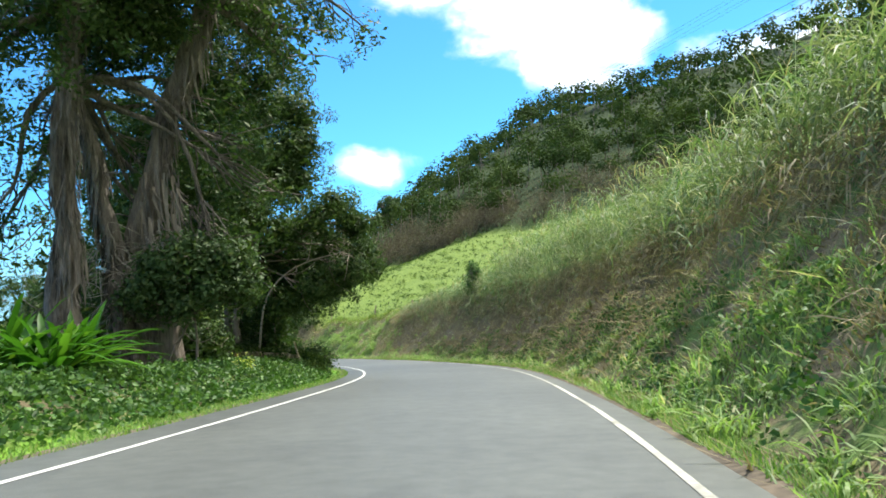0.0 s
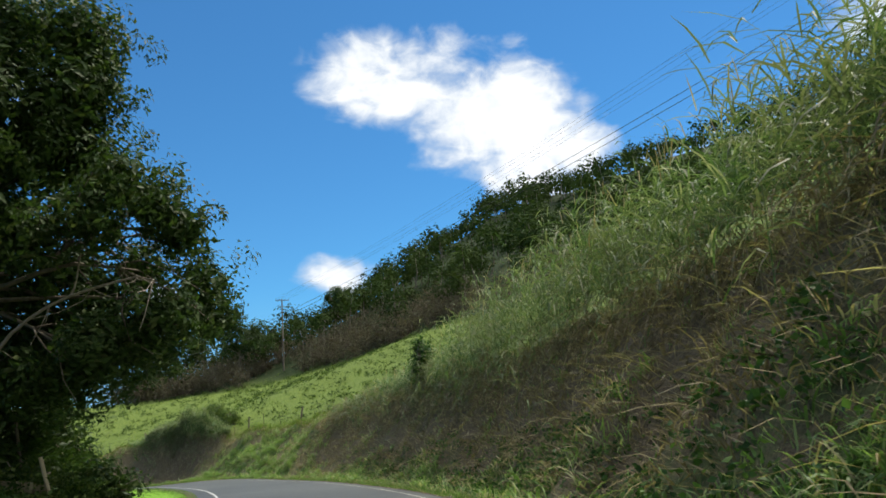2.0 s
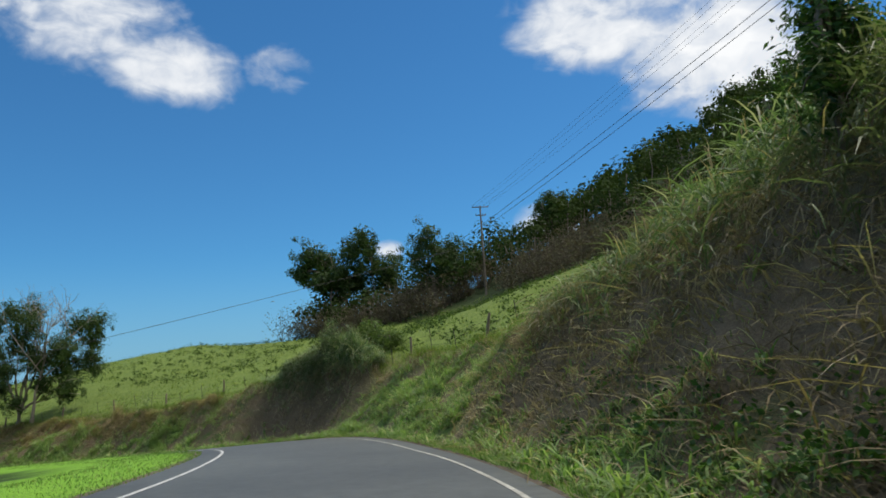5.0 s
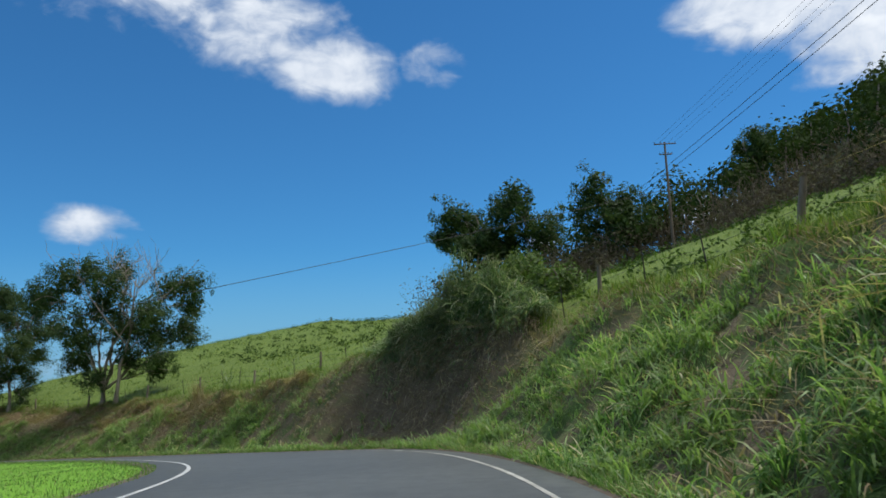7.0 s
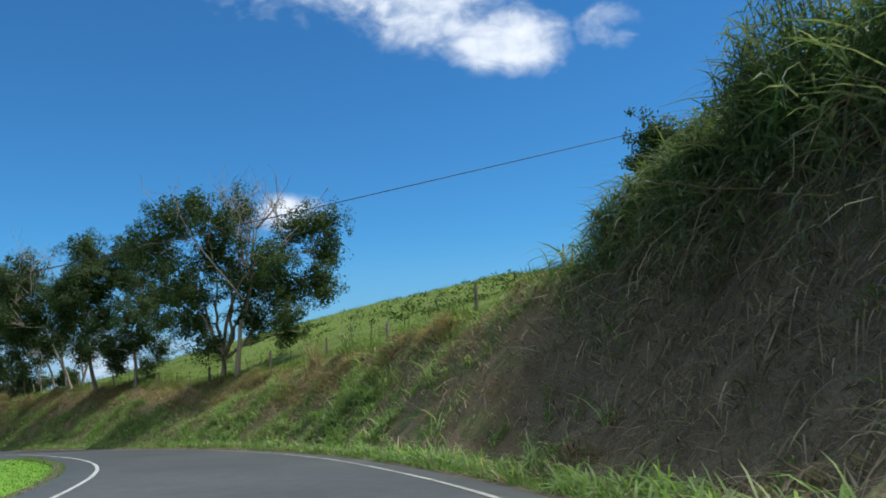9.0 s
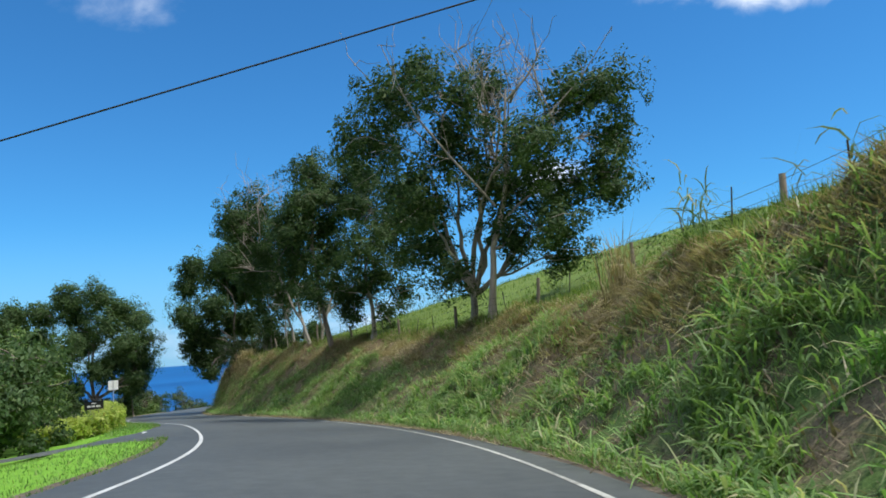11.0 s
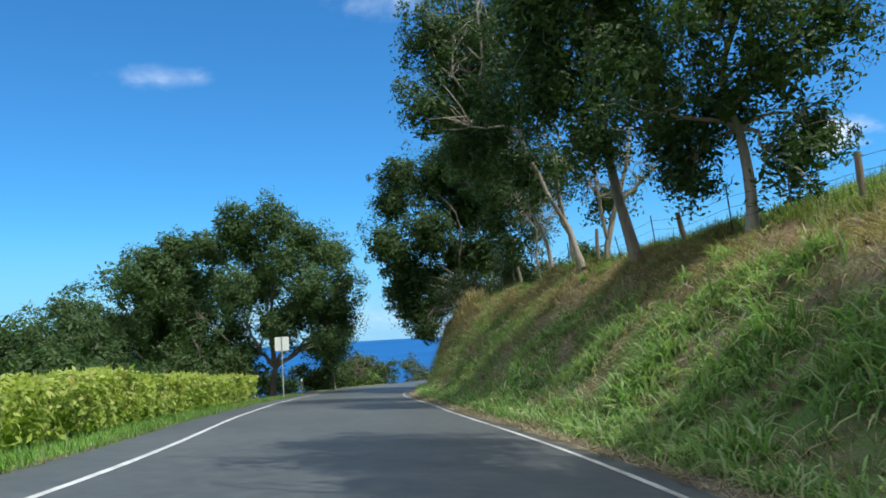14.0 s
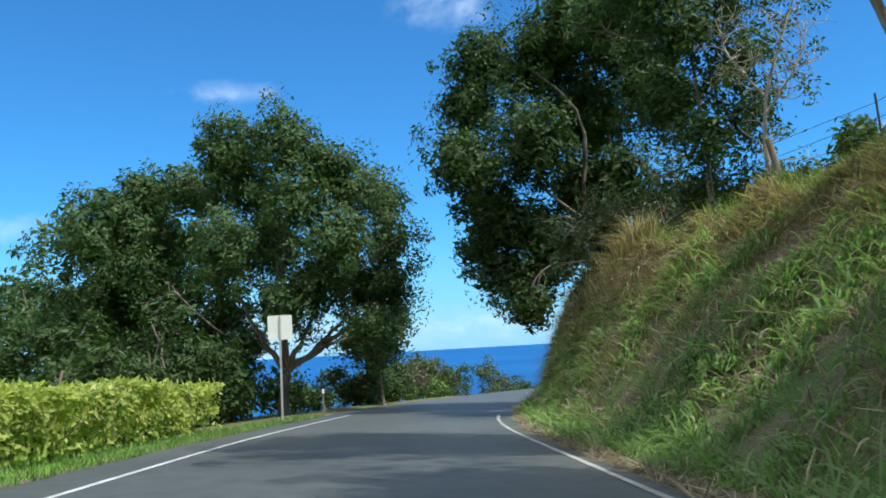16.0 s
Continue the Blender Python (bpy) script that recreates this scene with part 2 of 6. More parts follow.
CABLE = plain("black_cable", (0.012, 0.012, 0.013), (0.03, 0.03, 0.032), 20, 0.6, bump=0.1)
BLACK = plain("black_board", (0.008, 0.009, 0.01), (0.02, 0.022, 0.025), 10, 0.5, bump=0.1)
WHITE = plain("white_paint", (0.6, 0.6, 0.6), (0.8, 0.8, 0.8), 10, 0.6, bump=0.1)

LEAF_TREE = foliage("tree_leaves", [(0.0, (0.034, 0.064, 0.021)), (0.5, (0.053, 0.096, 0.029)), (0.85, (0.077, 0.124, 0.04)), (1.0, (0.12, 0.15, 0.058))], 0.33, 0.45)
# tree leaves about a third lighter, sunlight on the seaward crowns put into colour
LEAF_LIT = foliage("lit_tree_leaves", [(0.0, (0.045, 0.082, 0.028)), (0.5, (0.07, 0.122, 0.04)), (0.85, (0.1, 0.158, 0.055)), (1.0, (0.15, 0.19, 0.075))], 0.34, 0.45)
LEAF_GREY = foliage("olive_leaves", [(0.0, (0.05, 0.075, 0.03)), (0.6, (0.09, 0.125, 0.05)), (1.0, (0.16, 0.19, 0.09))], 0.3, 0.45)
LEAF_FAR = foliage("far_leaves", [(0.0, (0.02, 0.04, 0.012)), (0.6, (0.034, 0.062, 0.018)), (1.0, (0.06, 0.095, 0.026))], 0.2, 0.6, (0.05, 0.075, 0.02), 0.06, 0.04)
LEAF_BRUSH = foliage("dry_brush", [(0.0, (0.085, 0.068, 0.053)), (0.6, (0.15, 0.122, 0.092)), (1.0, (0.17, 0.165, 0.1))], 0.2, 0.8)
LEAF_HEDGE = foliage("hedge_leaves", [(0.0, (0.1, 0.17, 0.03)), (0.3, (0.27, 0.35, 0.085)), (0.75, (0.47, 0.5, 0.155)), (0.95, (0.62, 0.6, 0.24)), (1.0, (0.32, 0.14, 0.04))], 0.45, 0.42, (0.42, 0.47, 0.11), 0.8)
LEAF_COVER = foliage("creeper_leaves", [(0.0, (0.03, 0.07, 0.018)), (0.6, (0.06, 0.135, 0.032)), (1.0, (0.13, 0.22, 0.06))], 0.3, 0.4)
LEAF_TI = foliage("strap_leaves", [(0.0, (0.03, 0.09, 0.012)), (0.7, (0.06, 0.17, 0.02)), (0.92, (0.12, 0.24, 0.03)), (1.0, (0.5, 0.42, 0.05))], 0.35, 0.35)
LEAF_SHRUB = foliage("shrub_leaves", [(0.0, (0.05, 0.09, 0.022)), (0.6, (0.11, 0.175, 0.045)), (1.0, (0.22, 0.28, 0.09))], 0.36, 0.4)
LEAF_FIELD = foliage("field_weed_leaves", [(0.0, (0.035, 0.065, 0.015)), (0.7, (0.065, 0.11, 0.025)), (1.0, (0.11, 0.15, 0.04))], 0.3, 0.6)
GRASS = foliage("bank_grass", [(0.0, (0.06, 0.13, 0.035)), (0.4, (0.17, 0.3, 0.085)), (0.75, (0.34, 0.48, 0.185)), (0.9, (0.45, 0.45, 0.26)), (1.0, (0.58, 0.5, 0.33))], 0.48, 0.36, (0.19, 0.28, 0.1), 0.35)
VERGE = foliage("verge_grass", [(0.0, (0.075, 0.16, 0.035)), (0.6, (0.145, 0.26, 0.06)), (1.0, (0.3, 0.33, 0.14))], 0.4, 0.45)
CANE = foliage("cane_grass", [(0.0, (0.06, 0.115, 0.045)), (0.5, (0.125, 0.205, 0.085)), (0.8, (0.23, 0.3, 0.16)), (1.0, (0.45, 0.43, 0.33))], 0.38, 0.45, (0.15, 0.17, 0.1), 0.25)
DRY = foliage("dead_grass", [(0.0, (0.09, 0.07, 0.047)), (0.5, (0.29, 0.235, 0.158)), (0.85, (0.44, 0.37, 0.26)), (1.0, (0.58, 0.5, 0.37))], 0.34, 0.8, (0.2, 0.16, 0.108), 0.8)
STRAW = foliage("straw_grass", [(0.0, (0.18, 0.135, 0.08)), (0.6, (0.42, 0.34, 0.2)), (1.0, (0.62, 0.53, 0.33))], 0.38, 0.7, (0.27, 0.21, 0.125), 0.7)
FIELD = foliage("pasture_grass", [(0.0, (0.07, 0.13, 0.022)), (0.6, (0.14, 0.21, 0.04)), (1.0, (0.26, 0.3, 0.08))], 0.4, 0.55)


# ---------- plan of the road and the ground ----------
# x, y, z of the road's middle and its cross fall, every 20 m
ROAD = np.array([
    (-6.31, -22.25, 1.05, 0.0), (-2.44, -2.63, 0.16, -0.02), (-0.51, 17.23, -0.73, -0.03), (-0.49, 37.19, -1.61, -0.02),
    (-3.63, 57.26, -2.49, -0.02), (-10.17, 76.98, -3.15, -0.02), (-20.04, 94.96, -3.83, 0.0), (-35.27, 108.11, -5.0, -0.03),
    (-53.45, 117.56, -6.14, -0.05), (-73.11, 122.65, -7.03, -0.07), (-93.09, 124.96, -7.92, -0.04), (-112.68, 127.87, -8.9, -0.02),
    (-131.76, 133.49, -9.78, -0.01), (-149.89, 141.87, -10.67, 0.0)])


def centreline():
    """Samples of the road's middle about every half metre: x, y, z, cross fall, length along it, normal to the right."""
    first, last = ROAD[0] * 2 - ROAD[1], ROAD[-1] * 2 - ROAD[-2]
    k = np.vstack([first * 2 - ROAD[0], first, ROAD, last, last * 2 - ROAD[-1], last * 3 - ROAD[-1] * 2])
    rows = []
    for i in range(1, len(k) - 2):
        for f in np.arange(0, 1, 0.025):
            w = ((-f + 2 * f**2 - f**3) / 2, (2 - 5 * f**2 + 3 * f**3) / 2, (f + 4 * f**2 - 3 * f**3) / 2, (-f**2 + f**3) / 2)
            rows.append(sum(w[j] * k[i - 1 + j] for j in range(4)))
    c = np.array(rows)
    c[:, 3] = np.clip(c[:, 3], -0.08, 0.03)
    step = np.gradient(c[:, :2], axis=0)
    step /= np.linalg.norm(step, axis=1)[:, None]
    s = np.r_[0, np.cumsum(np.linalg.norm(np.diff(c[:, :2], axis=0), axis=1))]
    s -= s[80]      # zero at the second of the fitted places
    return c, s, np.stack([step[:, 1], -step[:, 0]], 1)


MID, ALONG, RIGHT = centreline()


def to_road(x, y):
    """Length along the road, offset to its right, height and cross fall of the road there, for arrays of places."""
    x, y = np.asarray(x, float).ravel(), np.asarray(y, float).ravel()
    out = np.empty((4, len(x)))
    for a in range(0, len(x), 4000):
        b = slice(a, a + 4000)
        near = np.argmin((x[b, None] - MID[None, :, 0])**2 + (y[b, None] - MID[None, :, 1])**2, axis=1)
        out[0, b] = ALONG[near]
        out[1, b] = (x[b] - MID[near, 0]) * RIGHT[near, 0] + (y[b] - MID[near, 1]) * RIGHT[near, 1]
        far = np.hypot(x[b] - MID[near, 0], y[b] - MID[near, 1])
        out[1, b] = np.sign(out[1, b]) * np.maximum(far, 1e-6)
        out[2, b], out[3, b] = MID[near, 2], MID[near, 3]
    return out


def from_road(s, off):
    s, off = np.broadcast_arrays(np.asarray(s, float), np.asarray(off, float))
    nx, ny = np.interp(s, ALONG, RIGHT[:, 0]), np.interp(s, ALONG, RIGHT[:, 1])
    return np.interp(s, ALONG, MID[:, 0]) + nx * off, np.interp(s, ALONG, MID[:, 1]) + ny * off


def lump(x, y, size, seed=0):
    """Smooth value noise between -1 and 1 for arrays of places."""
    u, v = np.asarray(x, float) / size + seed * 17.31, np.asarray(y, float) / size - seed * 9.73
    i, j = np.floor(u), np.floor(v)
    f, g = u - i, v - j
    f, g = f * f * (3 - 2 * f), g * g * (3 - 2 * g)

    def h(a, b):
        q = np.sin(a * 127.1 + b * 311.7 + seed * 74.7) * 43758.5453
        return 2 * (q - np.floor(q)) - 1
    return (h(i, j) * (1 - f) + h(i + 1, j) * f) * (1 - g) + (h(i, j + 1) * (1 - f) + h(i + 1, j + 1) * f) * g


# along the road: offset of the bank's top edge, its height, the slope of the hill above
BANK = np.array([(-60, 9, 5, .45), (0, 9, 5, .45), (26, 8.6, 4.6, .5), (50, 8.8, 5.0, .5), (70, 9, 4.9, .42), (82, 9, 4.6, .33), (93, 9.5, 4.2, .33),
                 (101, 8.8, 3.9, .34), (106, 8.9, 4.0, .33), (112, 9.3, 5.3, .3), (118, 9.2, 5.1, .27), (122, 9.2, 4.7, .25), (130, 8.5, 4.0, .25), (137, 7.8, 3.7, .25),
                 (143, 8.8, 4.2, .28), (156, 10.6, 3.9, .31), (163, 10.5, 3.9, .32), (170, 10.9, 4.2, .33), (180, 10.9, 4.5, .31),
                 (190, 10.2, 5.05, .27), (196, 9.0, 4.9, .22), (203, 7.3, 4.15, .2), (209, 6.2, 3.7, .15), (218, 6.0, 3.4, .1), (228, 6.6, 3.0, 0), (240, 7.2, 2.6, -.05), (300, 9, 1, -.2)])


def smooth(a, b, x):
    t = np.clip((x - a) / (b - a), 0, 1)
    return t * t * (3 - 2 * t)


def ground(x, y, rough=True):
    """Height of the ground for arrays of places."""
    x, y = np.asarray(x, float).ravel(), np.asarray(y, float).ravel()
    s, off, zr, fall = to_road(x, y)
    top, high, rise = (np.interp(s, BANK[:, 0], BANK[:, k]) for k in (1, 2, 3))
    z = zr + fall * np.clip(off, -4.5, 4.5)
    toe = 4.7 + 1.7 * smooth(106.5, 110, s) * (1 - smooth(119, 124, s))
    u = np.clip((off - toe) / (top - toe), 0, 1)
    hollow = np.interp(s, [0, 30, 45, 80, 90, 104, 109, 121, 127, 190, 205], [1, 1, 1.3, 1.3, 1, 1, 1.25, 1.25, 1.1, 1, 1.2])
    right = high * u ** hollow
    over = np.maximum(off - top, 0)
    along = np.minimum(over, 46)
    right += rise * (along - 0.006 * smooth(125, 150, s) * along**2)        # the pasture flattens as it climbs
    steep = (0.47 + 0.2 * (1 - smooth(60, 110, s))) * (1 - smooth(130, 161, s))
    right += np.minimum(over - 46, 120) * np.where(over > 46, 1, 0) * steep
    away = np.maximum(-off - 6.5, 0)
    shelf = 8 + 6 * smooth(135, 150, s) * (1 - smooth(225, 240, s))
    left = -0.07 * np.minimum(away, shelf) - 0.3 * np.clip(away - shelf, 0, 60)
    left += 0.55 * smooth(5.4, 7.6, -off) * (1 - smooth(68, 82, s)) * (1 - smooth(13, 18, -off))
    z = z + np.where(off > 0, right, left)
    z = z - 0.13 * np.maximum(s - 246, 0)
    plain = np.maximum(-8.0 + 0.13 * np.minimum(x, 30), -60)
    far = smooth(18, 40, -off)
    z = z * (1 - far) + plain * far
    if rough:
        on_bank = smooth(4.6, 6, off) * (1 - smooth(0.5, 3, off - top))
        z += on_bank * (0.46 * lump(x, y, 2.6, 1) + 0.3 * lump(x, y, 1.3, 2))
        z += smooth(0, 4, over) * 0.12 * lump(x, y, 2.2, 3) + smooth(8, 20, np.abs(off)) * 0.25 * lump(x, y, 9, 4)
        z += smooth(4.5, 7, -off) * 0.05 * lump(x, y, 1.5, 5)
    return np.where(np.abs(off) < 4.4, z - 0.14, z - 0.14 * (1 - smooth(4.4, 5.1, np.abs(off))))


# ---------- mesh helpers ----------


def mesh_of(name, verts, faces, material, shade=False):
    """A mesh from arrays of places and of faces with three or four corners each."""
    me = bpy.data.meshes.new(name)
    verts, groups = np.asarray(verts, np.float32), [np.asarray(f, np.int32) for f in (faces if isinstance(faces, list) else [faces]) if len(f)]
    me.vertices.add(len(verts))
    me.vertices.foreach_set("co", verts.ravel())
    sizes = np.concatenate([np.full(len(f), f.shape[1], np.int32) for f in groups])
    me.loops.add(int(sizes.sum()))
    me.loops.foreach_set("vertex_index", np.concatenate([f.ravel() for f in groups]))
    me.polygons.add(len(sizes))
    me.polygons.foreach_set("loop_start", np.r_[0, np.cumsum(sizes)[:-1]].astype(np.int32))
    me.polygons.foreach_set("loop_total", sizes)
    if shade:
        me.polygons.foreach_set("use_smooth", np.ones(len(sizes), bool))
    me.update(calc_edges=True)
    me.validate()
    me.materials.append(material)
    return me


def thing(name, label, category, group="", kind="", at=None):
    """An empty at the base of a thing, to which its parts are tied."""
    ob = new(name)
    ob.empty_display_size = 0.2
    if at is not None:
        ob.location = at
    return tagged(ob, label, category, group, kind)


def piece(name, verts, faces, material, parent=None, label="", shade=False):
    """One mesh object; under a parent it is a part, with its places given relative to the parent."""
    ob = new(name, mesh_of(name, verts, faces, material, shade))
    if parent is not None:
        ob.parent = parent
    if label:
        ob["label"] = label
    return ob


class Soup:
    """Collects pieces of geometry for one mesh."""

    def __init__(self):
        self.v, self.f3, self.f4, self.n = [], [], [], 0

    def add(self, verts, faces):
        verts, faces = np.asarray(verts, float), np.asarray(faces, int)
        self.v.append(verts)
        (self.f3 if faces.shape[1] == 3 else self.f4).append(faces + self.n)
        self.n += len(verts)

    def tube(self, path, radii, sides=7, wobble=0.0, rng=None, flute=0.0):
        path = np.asarray(path, float)
        step = np.gradient(path, axis=0)
        step /= np.linalg.norm(step, axis=1)[:, None] + 1e-9
        ref = np.where(np.abs(step[:, 2:3]) > 0.9, np.array([[1.0, 0, 0]]), np.array([[0, 0, 1.0]]))
        a = np.cross(step, ref)
        a /= np.linalg.norm(a, axis=1)[:, None] + 1e-9
        b = np.cross(step, a)
        for k in range(1, len(path)):       # keep the rings from twisting
            if np.dot(a[k], a[k - 1]) < 0:
                a[k], b[k] = -a[k], -b[k]
        ang = np.linspace(0, 2 * np.pi, sides, endpoint=False)
        r = np.asarray(radii, float)[:, None] * np.ones((1, sides))
        if wobble and rng is not None:
            r = r * (1 + wobble * rng.uniform(-1, 1, (1, sides)) + 0.5 * wobble * rng.uniform(-1, 1, r.shape))
        if flute:
            r = r * (1 + flute * np.sin(ang * 3 + 1.3)[None] + 0.6 * flute * np.sin(ang * 7 + np.linspace(0, 2.5, len(path))[:, None]))
        ring = path[:, None] + r[..., None] * (np.cos(ang)[None, :, None] * a[:, None] + np.sin(ang)[None, :, None] * b[:, None])
        m = len(path)
        i, j = np.meshgrid(np.arange(m - 1), np.arange(sides), indexing="ij")
        k = (j + 1) % sides
        f = np.stack([i * sides + j, i * sides + k, (i + 1) * sides + k, (i + 1) * sides + j], -1).reshape(-1, 4)
        self.add(ring.reshape(-1, 3), f)
        self.add(np.vstack([ring[-1], path[-1:]]), np.array([(q, (q + 1) % sides, sides) for q in range(sides)]))

    def box(self, size, m=None):
        x, y, z = (0.5 * q for q in size)
        v = np.array([(a, b, c) for a in (-x, x) for b in (-y, y) for c in (-z, z)])
        if m is not None:
            v = np.array([tuple(m @ Vector(p)) for p in v])
        self.add(v, np.array([(0, 1, 3, 2), (4, 6, 7, 5), (0, 4, 5, 1), (2, 3, 7, 6), (0, 2, 6, 4), (1, 5, 7, 3)]))

    def leaves(self, at, size, rng, droop=0.35, slim=0.4, up=0.0, out=None, stray=0.42):
        """Leaves folded along the midrib, each of four corners and two faces."""
        n = len(at)
        d = rng.normal(size=(n, 3))
        d[:, 2] = d[:, 2] * 0.6 - droop + up
        d /= np.linalg.norm(d, axis=1)[:, None]
        if out is not None:         # blades lie along the clump's surface
            nrm = out / (np.linalg.norm(out, axis=1)[:, None] + 1e-9) + rng.normal(size=(n, 3)) * stray
            nrm /= np.linalg.norm(nrm, axis=1)[:, None] + 1e-9
            d = d - nrm * np.sum(d * nrm, axis=1)[:, None]
            d /= np.linalg.norm(d, axis=1)[:, None] + 1e-9
            side = np.cross(nrm, d)
        else:
            side = np.cross(d, rng.normal(size=(n, 3)))
        side /= np.linalg.norm(side, axis=1)[:, None] + 1e-9
        bend = np.cross(d, side)
        L = (size * rng.uniform(0.65, 1.3, n))[:, None]
        w = L * slim * 0.5
        v = np.stack([at, at + d * L * 0.45 + side * w + bend * w * 0.35, at + d * L, at + d * L * 0.45 - side * w + bend * w * 0.35], 1)
        q = np.arange(n)[:, None] * 4
        self.add(v.reshape(-1, 3), np.vstack([q + np.array([[0, 1, 2]]), q + np.array([[0, 2, 3]])]))

    def blades(self, at, length, width, rng, lean=0.5, droop=0.6, way=None):
        """Grass blades that rise, lean over and taper: three faces each."""
        n = len(at)
        a = rng.uniform(0, 2 * np.pi, n)
        h = np.stack([np.cos(a), np.sin(a), np.zeros(n)], 1)
        if way is not None:
            h = h * 0.7 + way
            h /= np.linalg.norm(h, axis=1)[:, None] + 1e-9
        side = np.stack([-h[:, 1], h[:, 0], np.zeros(n)], 1) + rng.normal(size=(n, 3)) * 0.3
        side /= np.linalg.norm(side, axis=1)[:, None]
        L = np.broadcast_to(np.asarray(length, float), (n,))[:, None] * rng.uniform(0.55, 1.3, (n, 1))
        w = np.broadcast_to(np.asarray(width, float), (n,))[:, None] * rng.uniform(0.7, 1.3, (n, 1))
        ln_, dr = lean * rng.uniform(0.2, 1.5, (n, 1)), droop * rng.uniform(0.1, 1.6, (n, 1))
        mid = at + L * (h * ln_ * 0.45 + np.array([[0, 0, 0.58]]))
        tip = mid + L * (h * (ln_ * 0.4 + dr * 0.45) + np.array([[0, 0, 1.0]]) * (0.42 - dr * 0.55))
        v = np.stack([at - side * w * 0.5, at + side * w * 0.5, mid + side * w * 0.45, mid - side * w * 0.45, tip], 1)
        q = np.arange(n)[:, None] * 5
        self.add(v.reshape(-1, 3), np.vstack([q + np.array([[0, 1, 2]]), q + np.array([[0, 2, 3]]), q + np.array([[3, 2, 4]])]))

    def spikes(self, at, length, width, rng, lean=0.8, way=None):
        """Short single-faced blades for a dense sward."""
        n = len(at)
        a = rng.uniform(0, 2 * np.pi, n)
        h = np.stack([np.cos(a), np.sin(a), np.zeros(n)], 1)
        side = np.stack([-h[:, 1], h[:, 0], np.zeros(n)], 1) + rng.normal(size=(n, 3)) * 0.35
        if way is not None:
            h = h * 0.8 + way
        L = np.broadcast_to(np.asarray(length, float), (n,))[:, None] * rng.uniform(0.5, 1.35, (n, 1))
        w = np.broadcast_to(np.asarray(width, float), (n,))[:, None] * rng.uniform(0.7, 1.3, (n, 1)) * 0.5
        tip = at + L * (h * lean * rng.uniform(0.2, 1.4, (n, 1)) + np.array([[0, 0, 1.0]]) * rng.uniform(0.35, 1.0, (n, 1)))
        self.add(np.stack([at - side * w, at + side * w, tip], 1).reshape(-1, 3), np.arange(n)[:, None] * 3 + np.array([[0, 1, 2]]))

    def arching(self, at, length, width, rng, rise=0.9, reach=0.7, droop=0.8, way=None):
        """Broad grass leaves that rise and bow over: four joints, seven faces each."""
        n = len(at)
        a = rng.uniform(0, 2 * np.pi, n)
        h = np.stack([np.cos(a), np.sin(a), np.zeros(n)], 1)
        if way is not None:
            h = h * 0.8 + way
            h /= np.linalg.norm(h, axis=1)[:, None] + 1e-9
        side = np.stack([-h[:, 1], h[:, 0], np.zeros(n)], 1) + rng.normal(size=(n, 3)) * 0.25
        side /= np.linalg.norm(side, axis=1)[:, None]
        L = np.broadcast_to(np.asarray(length, float), (n,))[:, None] * rng.uniform(0.55, 1.25, (n, 1))
        w = np.broadcast_to(np.asarray(width, float), (n,))[:, None] * rng.uniform(0.7, 1.3, (n, 1))
        ri, re, dr = rise * rng.uniform(0.6, 1.2, (n, 1)), reach * rng.uniform(0.3, 1.4, (n, 1)), droop * rng.uniform(0.4, 1.3, (n, 1))
        rows = []
        for f, q in ((0.0, 0.55), (0.35, 1.0), (0.7, 0.8)):
            m = at + L * (h * re * f**1.4 + np.array([[0, 0, 1.0]]) * (ri * f - dr * f * f * 0.75))
            rows += [m - side * w * q * 0.5, m + side * w * q * 0.5]
        tip = at + L * (h * re + np.array([[0, 0, 1.0]]) * (ri - dr * 0.75))
        v = np.stack(rows + [tip], 1)
        k = np.arange(n)[:, None] * 7
        self.add(v.reshape(-1, 3), np.vstack([k + np.array([q]) for q in ((0, 1, 3), (0, 3, 2), (2, 3, 5), (2, 5, 4), (4, 5, 6))]))

    def done(self, name, material, parent=None, label="", shade=False, origin=None):
        v = np.vstack(self.v)
        if origin is not None:
            v = v - np.asarray(origin)
        fs = [np.vstack(f) for f in (self.f3, self.f4) if f]
        return piece(name, v, fs, material, parent, label, shade)


# ---------- ground, road, sea ----------


def spread(lo, hi, step, reach):
    """Grid lines: even between lo and hi, ever wider out to the reach."""
    mid, out, d = list(np.arange(lo, hi, step)), [], step
    p = hi
    while p < reach:
        d *= 1.22
        p += d
        out.append(p)
    p, low, d = lo, [], step
    while p > -reach:
        d *= 1.22
        p -= d
        low.append(p)
    return np.array(low[::-1] + mid + out)


